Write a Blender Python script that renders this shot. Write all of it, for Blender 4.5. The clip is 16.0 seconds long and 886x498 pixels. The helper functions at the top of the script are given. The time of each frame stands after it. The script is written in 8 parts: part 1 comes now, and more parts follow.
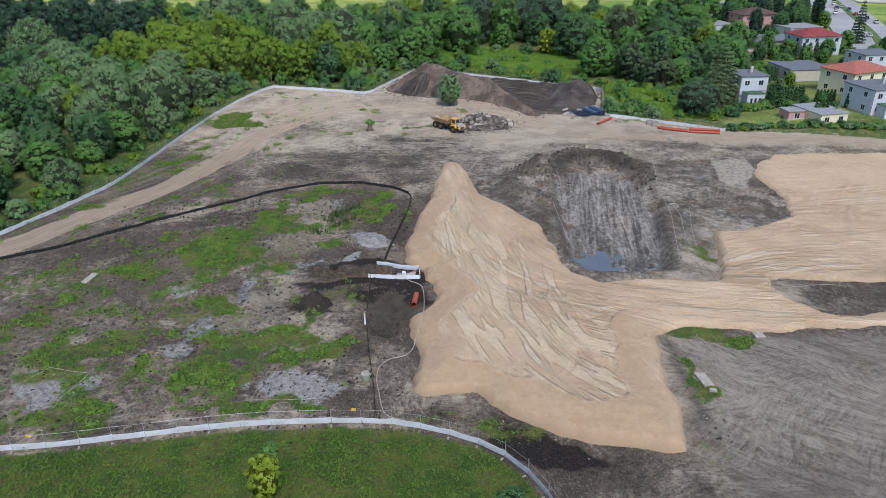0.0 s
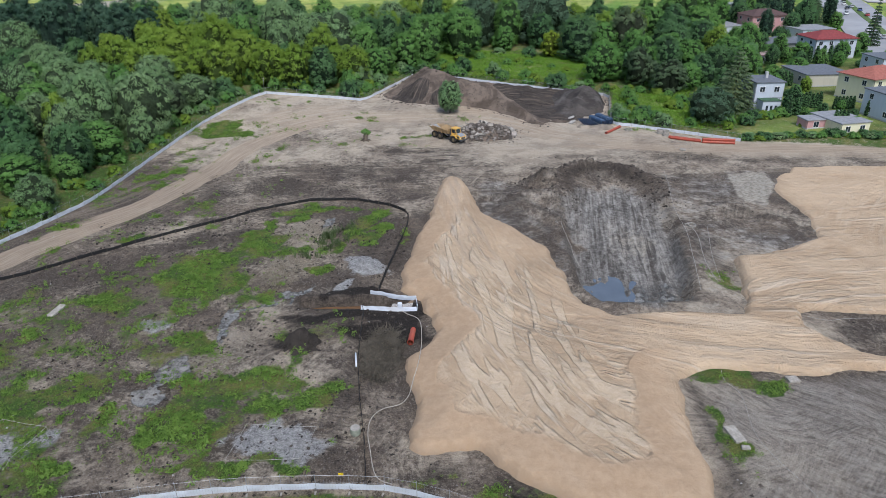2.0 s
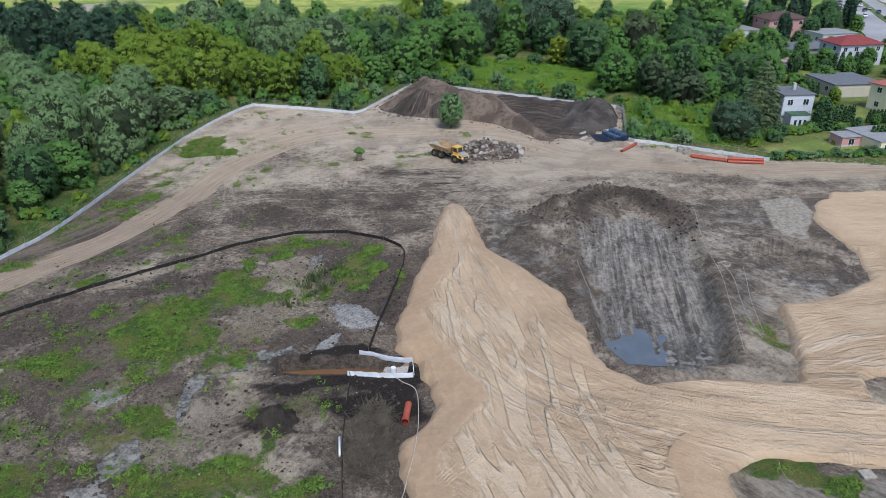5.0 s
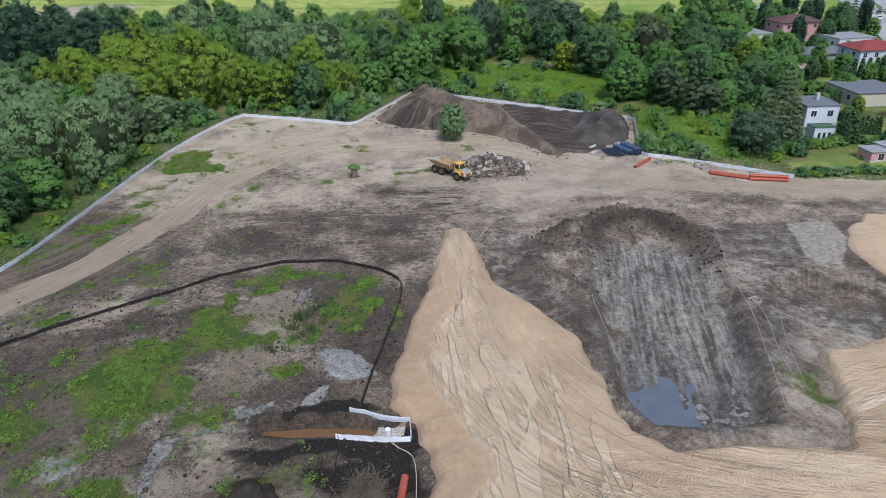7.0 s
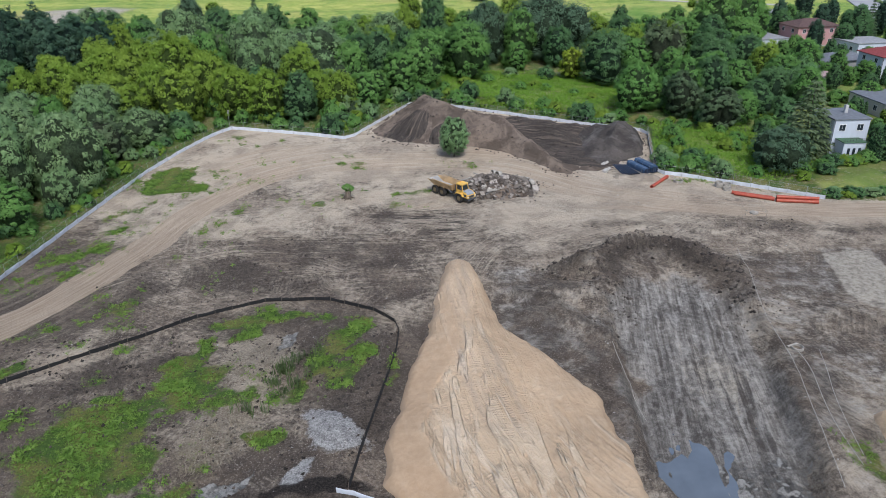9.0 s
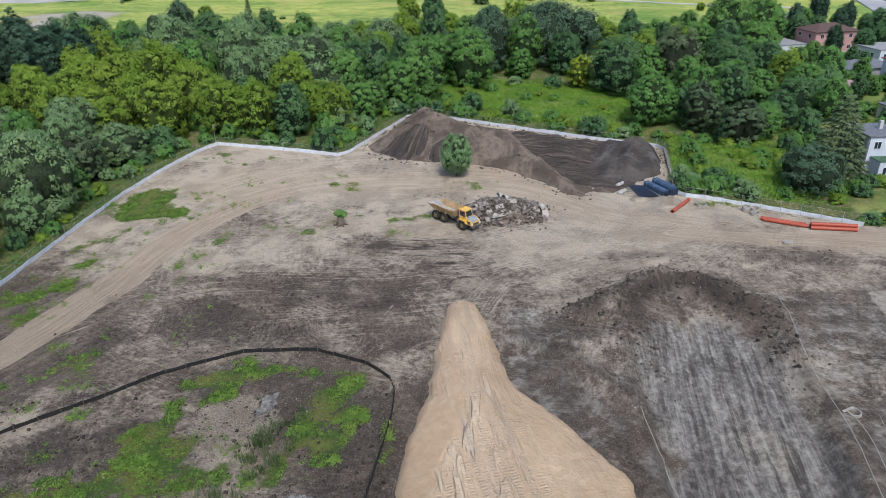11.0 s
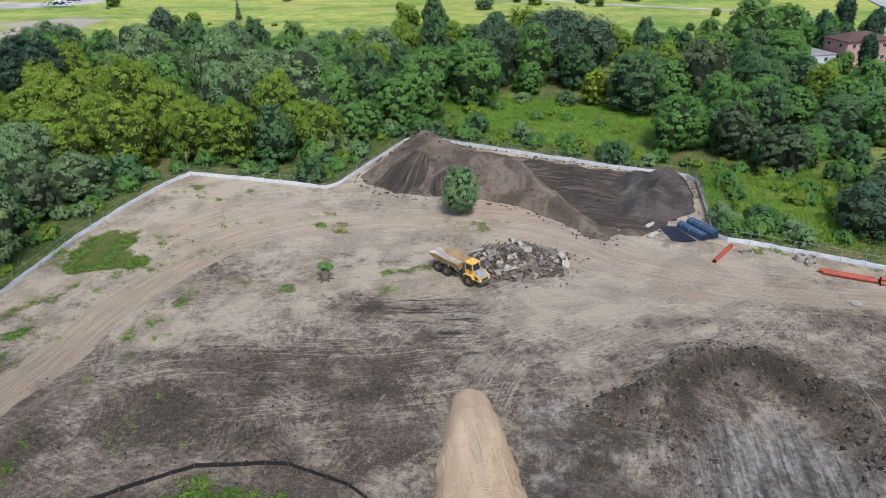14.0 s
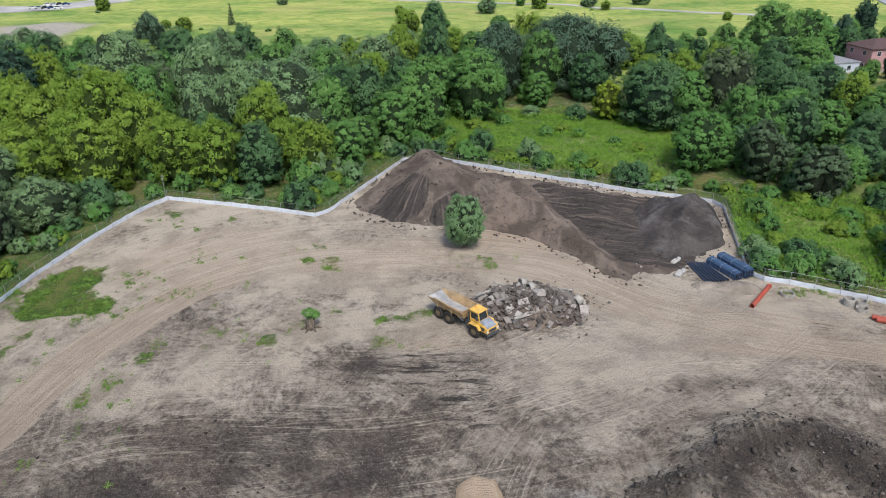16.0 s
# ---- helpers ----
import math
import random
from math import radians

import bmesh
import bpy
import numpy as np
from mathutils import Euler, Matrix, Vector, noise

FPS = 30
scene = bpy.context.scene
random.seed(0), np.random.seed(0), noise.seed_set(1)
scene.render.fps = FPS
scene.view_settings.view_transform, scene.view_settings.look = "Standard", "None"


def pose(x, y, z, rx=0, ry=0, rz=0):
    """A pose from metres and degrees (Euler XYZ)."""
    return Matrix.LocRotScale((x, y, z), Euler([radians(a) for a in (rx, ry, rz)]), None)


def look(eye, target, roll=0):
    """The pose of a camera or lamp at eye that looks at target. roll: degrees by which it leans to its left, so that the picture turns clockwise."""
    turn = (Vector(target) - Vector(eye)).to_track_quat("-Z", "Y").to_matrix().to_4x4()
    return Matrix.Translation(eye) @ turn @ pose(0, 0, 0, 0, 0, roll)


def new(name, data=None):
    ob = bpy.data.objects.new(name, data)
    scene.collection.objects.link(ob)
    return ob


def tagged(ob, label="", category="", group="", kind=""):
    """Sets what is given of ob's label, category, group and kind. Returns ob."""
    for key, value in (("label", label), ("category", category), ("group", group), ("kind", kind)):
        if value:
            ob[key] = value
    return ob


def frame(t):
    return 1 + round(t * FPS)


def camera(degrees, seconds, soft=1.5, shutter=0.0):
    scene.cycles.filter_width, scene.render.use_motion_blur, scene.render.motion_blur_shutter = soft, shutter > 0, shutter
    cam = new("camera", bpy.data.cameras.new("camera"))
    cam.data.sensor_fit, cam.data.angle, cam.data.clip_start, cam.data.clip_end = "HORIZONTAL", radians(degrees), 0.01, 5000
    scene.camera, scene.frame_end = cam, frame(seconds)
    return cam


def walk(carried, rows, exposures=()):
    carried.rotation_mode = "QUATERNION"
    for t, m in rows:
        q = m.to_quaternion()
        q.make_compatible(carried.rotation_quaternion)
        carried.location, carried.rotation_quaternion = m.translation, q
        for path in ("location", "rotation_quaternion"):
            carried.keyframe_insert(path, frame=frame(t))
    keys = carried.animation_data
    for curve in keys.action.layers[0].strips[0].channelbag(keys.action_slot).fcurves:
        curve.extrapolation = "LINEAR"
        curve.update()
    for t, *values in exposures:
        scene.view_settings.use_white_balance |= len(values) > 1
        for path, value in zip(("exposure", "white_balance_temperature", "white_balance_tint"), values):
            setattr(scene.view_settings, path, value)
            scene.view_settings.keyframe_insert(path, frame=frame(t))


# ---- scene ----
cam = camera(64.0, 16.0, soft=0.9)
ROWS = [
    (0.0, 0.074, -0.270, 51.088, 0.237, -25.725, -0.298),
    (1.0, 0.150, 4.793, 51.028, 0.258, -25.786, -0.327),
    (2.0, 0.195, 9.918, 50.960, 0.280, -25.836, -0.355),
    (3.0, 0.212, 15.139, 50.884, 0.302, -25.875, -0.384),
    (4.0, 0.204, 20.487, 50.801, 0.324, -25.905, -0.413),
    (5.0, 0.172, 25.983, 50.710, 0.346, -25.924, -0.441),
    (6.0, 0.120, 31.644, 50.611, 0.368, -25.935, -0.470),
    (7.0, 0.050, 37.482, 50.505, 0.389, -25.939, -0.498),
    (8.0, -0.036, 43.501, 50.392, 0.411, -25.934, -0.527),
    (9.0, -0.135, 49.700, 50.270, 0.433, -25.923, -0.556),
    (10.0, -0.243, 56.071, 50.142, 0.455, -25.906, -0.584),
    (11.0, -0.360, 62.601, 50.005, 0.477, -25.884, -0.613),
    (12.0, -0.482, 69.271, 49.861, 0.499, -25.857, -0.641),
    (13.0, -0.606, 76.056, 49.710, 0.520, -25.826, -0.670),
    (14.0, -0.730, 82.923, 49.550, 0.542, -25.791, -0.699),
    (15.0, -0.852, 89.835, 49.384, 0.564, -25.754, -0.727),
    (16.0, -0.969, 96.749, 49.209, 0.586, -25.715, -0.756),
]
walk(cam, [(t, pose(x, y, z, 0, 0, yaw) @ pose(0, 0, 0, 90 + pitch) @ pose(0, 0, 0, 0, 0, roll))
           for t, x, y, z, yaw, pitch, roll in ROWS],
     exposures=((0.0, 0.29, 6180, 10), (4.0, 0.28, 6140, 10), (9.0, 0.39, 6230, 10), (13.0, 0.48, 6370, 10), (16.0, 0.52, 6420, 10)))

# ---- light: bright overcast, a soft sun high behind the path ----
SUN_AZ, SUN_EL = radians(165), radians(56)
world = bpy.data.worlds.new("sky")
scene.world = world
world.use_nodes = True
wn = world.node_tree
sky = wn.nodes.new("ShaderNodeTexSky")
sky.sky_type, sky.sun_disc = "NISHITA", False
sky.sun_elevation, sky.sun_rotation = SUN_EL, SUN_AZ
sky.air_density, sky.dust_density, sky.ozone_density = 1.0, 2.0, 1.0
wn.nodes["Background"].inputs[1].default_value = 0.132
wn.links.new(sky.outputs[0], wn.nodes["Background"].inputs[0])
lamp = bpy.data.lights.new("sun", "SUN")
lamp.energy, lamp.angle, lamp.color = 2.25, radians(15), (1.0, 0.975, 0.94)
sun = new("sun", lamp)
to_sun = Vector((math.sin(SUN_AZ) * math.cos(SUN_EL), math.cos(SUN_AZ) * math.cos(SUN_EL), math.sin(SUN_EL)))
sun.matrix_world = look(to_sun * 200, (0, 0, 0))


# ---- small tools ----
def rnd(seed):
    return np.random.RandomState(seed)


def smooth(a, b, v):
    k = np.clip((v - a) / (b - a), 0, 1)
    return k * k * (3 - 2 * k)


def vnoise(x, y, seed):
    """Smooth lattice noise from 0 to 1."""
    tab = rnd(seed).rand(256, 256)
    xi, yi = np.floor(x).astype(int), np.floor(y).astype(int)
    fx, fy = x - xi, y - yi
    fx, fy = fx * fx * (3 - 2 * fx), fy * fy * (3 - 2 * fy)
    g = lambda i, j: tab[(xi + i) & 255, (yi + j) & 255]
    return (g(0, 0) * (1 - fx) + g(1, 0) * fx) * (1 - fy) + (g(0, 1) * (1 - fx) + g(1, 1) * fx) * fy


def fbm(x, y, size, octaves=4, seed=0):
    out, amp, tot = 0, 1.0, 0.0
    for o in range(octaves):
        k = 2 ** o / size
        out = out + amp * vnoise(x * k + 17.3 * o, y * k + 5.1 * o, seed + o)
        tot += amp
        amp *= 0.5
    return out / tot


def nz(x, y, size, octaves=4, seed=0):
    """Noise round 0, about -1 to 1."""
    return (fbm(x, y, size, octaves, seed) - 0.5) * 4.0


def warp(x, y):
    """Plan coordinates pushed about, so that outlines run ragged."""
    return (x + 1.7 * nz(x, y, 11, 4, 151) + 0.7 * nz(x, y, 2.6, 3, 155), y + 1.7 * nz(x, y, 11, 4, 161) + 0.7 * nz(x, y, 2.6, 3, 165))


def poly_dist(x, y, pts, closed=True):
    """Distance to an outline, positive inside a closed one."""
    p = np.array(pts, float)
    q = np.roll(p, -1, 0) if closed else p[1:]
    p = p if closed else p[:-1]
    best = np.full(x.shape, 1e9)
    inside = np.zeros(x.shape, bool)
    for (ax, ay), (bx, by) in zip(p, q):
        dx, dy = bx - ax, by - ay
        k = np.clip(((x - ax) * dx + (y - ay) * dy) / (dx * dx + dy * dy + 1e-9), 0, 1)
        best = np.minimum(best, np.hypot(x - ax - k * dx, y - ay - k * dy))
        if closed:
            cross = (ay > y) != (by > y)
            with np.errstate(divide="ignore", invalid="ignore"):
                inside ^= cross & (x < (bx - ax) * (y - ay) / (by - ay) + ax)
    return np.where(inside, best, -best) if closed else best


def curve_pts(pts, n=8):
    """A smooth line through the points."""
    p = [pts[0]] + list(pts) + [pts[-1]]
    p = np.array(p, float)
    out = []
    for i in range(1, len(p) - 2):
        a, b, c, d = p[i - 1:i + 3]
        for k in np.arange(n) / n:
            out.append(0.5 * (2 * b + (c - a) * k + (2 * a - 5 * b + 4 * c - d) * k * k + (3 * b - a - 3 * c + d) * k ** 3))
    out.append(p[-2])
    return np.array(out)


def flow_of(x, y, pts):
    """Signed distance across and length along a smooth path."""
    p = curve_pts(pts, 5)
    best, s, u = np.full(x.shape, 1e9), np.zeros(x.shape), np.zeros(x.shape)
    run = 0.0
    for (ax, ay), (bx, by) in zip(p[:-1], p[1:]):
        dx, dy = bx - ax, by - ay
        ln = math.hypot(dx, dy)
        k = np.clip(((x - ax) * dx + (y - ay) * dy) / (ln * ln + 1e-9), 0, 1)
        ex, ey = x - ax - k * dx, y - ay - k * dy
        d = np.hypot(ex, ey)
        m = d < best
        best = np.where(m, d, best)
        s = np.where(m, d * np.sign(dx * ey - dy * ex), s)
        u = np.where(m, run + k * ln, u)
        run += ln
    return s, u


def blob(x, y, cx, cy, rx, ry, turn=0.0):
    c, s = math.cos(turn), math.sin(turn)
    dx, dy = x - cx, y - cy
    return 1 - np.hypot((dx * c + dy * s) / rx, (dy * c - dx * s) / ry)


def mesh_of(name, verts, faces, mats=(), shade=False):
    """A mesh from arrays of points and of triangles or quads."""
    me = bpy.data.meshes.new(name)
    verts = np.asarray(verts, np.float32)
    faces = np.asarray(faces, np.int32)
    n, k = faces.shape
    me.vertices.add(len(verts))
    me.vertices.foreach_set("co", verts.ravel())
    me.loops.add(n * k)
    me.loops.foreach_set("vertex_index", faces.ravel())
    me.polygons.add(n)
    me.polygons.foreach_set("loop_start", np.arange(0, n * k, k, dtype=np.int32))
    me.polygons.foreach_set("loop_total", np.full(n, k, np.int32))
    me.update(calc_edges=True)
    if shade:
        me.polygons.foreach_set("use_smooth", np.ones(n, bool))
    for m in mats:
        me.materials.append(m)
    return me


def attr(me, name, values, kind="FLOAT"):
    a = me.attributes.new(name, kind, "POINT")
    a.data.foreach_set("value" if kind == "FLOAT" else "vector", np.asarray(values, np.float32).ravel())


class Shape:
    """Collects boxes, tubes and lumps into one mesh."""

    def __init__(self):
        self.v, self.f = [], []

    def add(self, verts, faces, m=None):
        o = len(self.v)
        self.v += [tuple(m @ Vector(p)) if m else tuple(p) for p in verts]
        self.f += [tuple(o + i for i in f) for f in faces]
        return self

    def box(self, c, s, m=None, b=0.02):
        """A box with chamfered edges: centre and size."""
        hx, hy, hz = s[0] / 2, s[1] / 2, s[2] / 2
        b = min(b, hx * 0.8, hy * 0.8, hz * 0.8)
        bm = bmesh.new()
        bmesh.ops.create_cube(bm, size=1)
        for v in bm.verts:
            v.co = Vector((v.co.x * s[0] + c[0], v.co.y * s[1] + c[1], v.co.z * s[2] + c[2]))
        if b > 0.001:
            bmesh.ops.bevel(bm, geom=bm.edges[:], offset=b, segments=1, affect="EDGES")
        return self.bm(bm, m)

    def bm(self, bm, m=None):
        bm.verts.index_update()
        self.add([v.co.copy() for v in bm.verts], [[v.index for v in f.verts] for f in bm.faces], m)
        bm.free()
        return self

    def prism(self, outline, axis_from, axis_to, m=None):
        """An outline in x, z pushed along y."""
        n = len(outline)
        vs = [(x, axis_from, z) for x, z in outline] + [(x, axis_to, z) for x, z in outline]
        fs = [(i, (i + 1) % n, n + (i + 1) % n, n + i) for i in range(n)] + [tuple(range(n))[::-1], tuple(range(n, 2 * n))]
        return self.add(vs, fs, m)

    def tube(self, pts, r, sides=6, caps=True, m=None):
        """A round bar along points; r may be a list."""
        pts = [Vector(p) for p in pts]
        rs = r if isinstance(r, (list, tuple)) else [r] * len(pts)
        vs, fs = [], []
        for i, p in enumerate(pts):
            d = (pts[min(i + 1, len(pts) - 1)] - pts[max(i - 1, 0)]).normalized()
            a = d.orthogonal().normalized() if abs(d.z) > 0.95 else d.cross(Vector((0, 0, 1))).normalized()
            b = d.cross(a)
            for k in range(sides):
                w = 2 * math.pi * k / sides
                vs.append(p + (a * math.cos(w) + b * math.sin(w)) * rs[i])
        for i in range(len(pts) - 1):
            for k in range(sides):
                j = (k + 1) % sides
                fs.append((i * sides + k, i * sides + j, (i + 1) * sides + j, (i + 1) * sides + k))
        if caps:
            fs += [tuple(range(sides))[::-1], tuple(range((len(pts) - 1) * sides, len(pts) * sides))]
        return self.add(vs, fs, m)

    def ring(self, c, ro, ri, h, sides=20, m=None):
        """An upright hollow ring on its base centre."""
        vs, fs = [], []
        for k in range(sides):
            w = 2 * math.pi * k / sides
            x, y = math.cos(w), math.sin(w)
            vs += [(c[0] + ro * x, c[1] + ro * y, c[2]), (c[0] + ro * x, c[1] + ro * y, c[2] + h),
                   (c[0] + ri * x, c[1] + ri * y, c[2] + h), (c[0] + ri * x, c[1] + ri * y, c[2])]
        for k in range(sides):
            o, p = 4 * k, 4 * ((k + 1) % sides)
            fs += [(o + i, p + i, p + (i + 1) % 4, o + (i + 1) % 4) for i in range(4)]
        return self.add(vs, fs, m)

    def mesh(self, name, mat, shade=False):
        me = bpy.data.meshes.new(name)
        me.from_pydata(self.v, [], self.f)
        me.update()
        bm = bmesh.new()
        bm.from_mesh(me)
        bmesh.ops.recalc_face_normals(bm, faces=bm.faces[:])
        bm.to_mesh(me)
        bm.free()
        if shade:
            me.polygons.foreach_set("use_smooth", np.ones(len(me.polygons), bool))
        me.materials.append(mat)
        return me


def part(name, shape, mat, parent=None, label="", shade=False, m=None):
    """Links a Shape or a mesh as one object, under a thing or on its own."""
    me = shape.mesh(name, mat, shade) if isinstance(shape, Shape) else shape
    ob = new(name, me)
    if parent:
        ob.parent = parent
    if m:
        ob.matrix_basis = m
    if label:
        tagged(ob, label)
    return ob


def thing(name, label, category, m=None, group="", kind=""):
    ob = new(name)
    ob.empty_display_size = 0.3
    if m:
        ob.matrix_basis = m
    return tagged(ob, label, category, group, kind)


# ---- materials ----
class Nodes:
    def __init__(self, name, rough=0.9, metal=0.0, spec=0.3):
        self.m = bpy.data.materials.new(name)
        self.m.use_nodes = True
        self.t = self.m.node_tree
        self.b = self.t.nodes["Principled BSDF"]
        self.b.inputs["Roughness"].default_value = rough
        self.b.inputs["Metallic"].default_value = metal
        self.b.inputs["Specular IOR Level"].default_value = spec

    def node(self, kind, **sets):
        n = self.t.nodes.new("ShaderNode" + kind)
        if "attribute_name" in sets:
            n.attribute_name = sets["attribute_name"]
        if "bands_direction" in sets:
            n.bands_direction = sets["bands_direction"]
        if "blend_type" in sets:
            n.blend_type = sets["blend_type"]
        if "data_type" in sets:
            n.data_type = sets["data_type"]
        if "feature" in sets:
            n.feature = sets["feature"]
        if "interpolation_type" in sets:
            n.interpolation_type = sets["interpolation_type"]
        if "operation" in sets:
            n.operation = sets["operation"]
        if "rotation_type" in sets:
            n.rotation_type = sets["rotation_type"]
        if "use_clamp" in sets:
            n.use_clamp = sets["use_clamp"]
        if "wave_type" in sets:
            n.wave_type = sets["wave_type"]
        return n

    def put(self, sock, v):
        if isinstance(v, bpy.types.NodeSocket):
            self.t.links.new(v, sock)
        elif isinstance(v, (tuple, list)) and sock.type == "RGBA":
            sock.default_value = (*v[:3], 1)
        else:
            sock.default_value = v

    def math(self, op, a, b=0.0, c=None, clamp=False):
        n = self.node("Math", operation=op, use_clamp=clamp)
        self.put(n.inputs[0], a)
        self.put(n.inputs[1], b)
        if c is not None:
            self.put(n.inputs[2], c)
        return n.outputs[0]

    def pos(self):
        return self.node("NewGeometry").outputs["Position"]

    def obj(self):
        return self.node("TexCoord").outputs["Object"]

    def attr(self, name, vec=False):
        n = self.node("Attribute", attribute_name=name)
        return n.outputs["Vector"] if vec else n.outputs["Fac"]

    def scaled(self, vec, s, turn=0.0):
        n = self.node("Mapping")
        self.put(n.inputs["Vector"], vec)
        n.inputs["Scale"].default_value = s
        n.inputs["Rotation"].default_value = (0, 0, radians(turn))
        return n.outputs[0]

    def noise(self, vec, scale, detail=4.0, rough=0.55, warp=0.0):
        n = self.node("TexNoise")
        self.put(n.inputs["Vector"], vec)
        n.inputs["Scale"].default_value, n.inputs["Detail"].default_value = scale, detail
        n.inputs["Roughness"].default_value, n.inputs["Distortion"].default_value = rough, warp
        return n.outputs["Fac"]

    def scuff(self, vec, size, stretch):
        """Streaks whose direction changes from patch to patch."""
        off = self.node("TexNoise")
        self.put(off.inputs["Vector"], vec)
        off.inputs["Scale"].default_value, off.inputs["Detail"].default_value = size * 1.6, 3
        sh = self.node("VectorMath", operation="MULTIPLY_ADD")
        self.put(sh.inputs[0], off.outputs["Color"])
        sh.inputs[1].default_value = (0.9 / size, 0.9 / size, 0)
        self.put(sh.inputs[2], vec)
        cell = self.cells(sh.outputs[0], size, "Color")
        sp = self.node("SeparateColor")
        self.put(sp.inputs[0], cell)
        rot = self.node("VectorRotate", rotation_type="Z_AXIS")
        self.put(rot.inputs["Vector"], vec)
        self.put(rot.inputs["Angle"], self.math("MULTIPLY", sp.outputs[0], 6.28))
        return self.noise(self.scaled(rot.outputs[0], stretch), 1.0, 7, 0.7, 0.35)

    def cells(self, vec, scale, out="Distance", feature="F1"):
        n = self.node("TexVoronoi", feature=feature)
        self.put(n.inputs["Vector"], vec)
        n.inputs["Scale"].default_value = scale
        return n.outputs[out]

    def step(self, v, a, b, lo=0.0, hi=1.0):
        n = self.node("MapRange", interpolation_type="SMOOTHSTEP")
        self.put(n.inputs["Value"], v)
        for k, w in (("From Min", a), ("From Max", b), ("To Min", lo), ("To Max", hi)):
            n.inputs[k].default_value = w
        return n.outputs[0]

    def mix(self, fac, a, b, blend="MIX"):
        n = self.node("Mix", data_type="RGBA", blend_type=blend)
        self.put(n.inputs[0], fac)
        self.put(n.inputs[6], a)
        self.put(n.inputs[7], b)
        return n.outputs[2]

    def island(self):
        return self.node("NewGeometry").outputs["Random Per Island"]

    def object_random(self):
        return self.node("ObjectInfo").outputs["Random"]

    def bump(self, height, strength=0.5, dist=0.1):
        n = self.node("Bump")
        self.put(n.inputs["Height"], height)
        n.inputs["Strength"].default_value, n.inputs["Distance"].default_value = strength, dist
        self.t.links.new(n.outputs[0], self.b.inputs["Normal"])

    def color(self, c):
        self.put(self.b.inputs["Base Color"], c)
        return self

    def rough(self, r):
        self.put(self.b.inputs["Roughness"], r)


def plain(name, c, rough=0.6, metal=0.0, var=0.25, scale=3.0, grain=0.0, spec=0.4, dirt=None):
    """A painted, plastic or mineral surface with stains and grain."""
    n = Nodes(name, rough, metal, spec)
    p = n.obj()
    a = n.noise(p, scale, 5)
    col = n.mix(n.step(a, 0.35, 0.7), tuple(x * (1 - var) for x in c), tuple(min(1, x * (1 + var * 0.6)) for x in c))
    if dirt:
        col = n.mix(n.step(n.noise(p, scale * 0.4, 6, 0.65), 0.5, 0.7, 0, 0.7), col, dirt)
    n.color(col)
    n.rough(n.step(a, 0.3, 0.7, max(0.05, rough - 0.12), min(1, rough + 0.1)))
    if grain:
        n.bump(n.noise(p, scale * 12, 4), grain, 0.02)
    return n.m


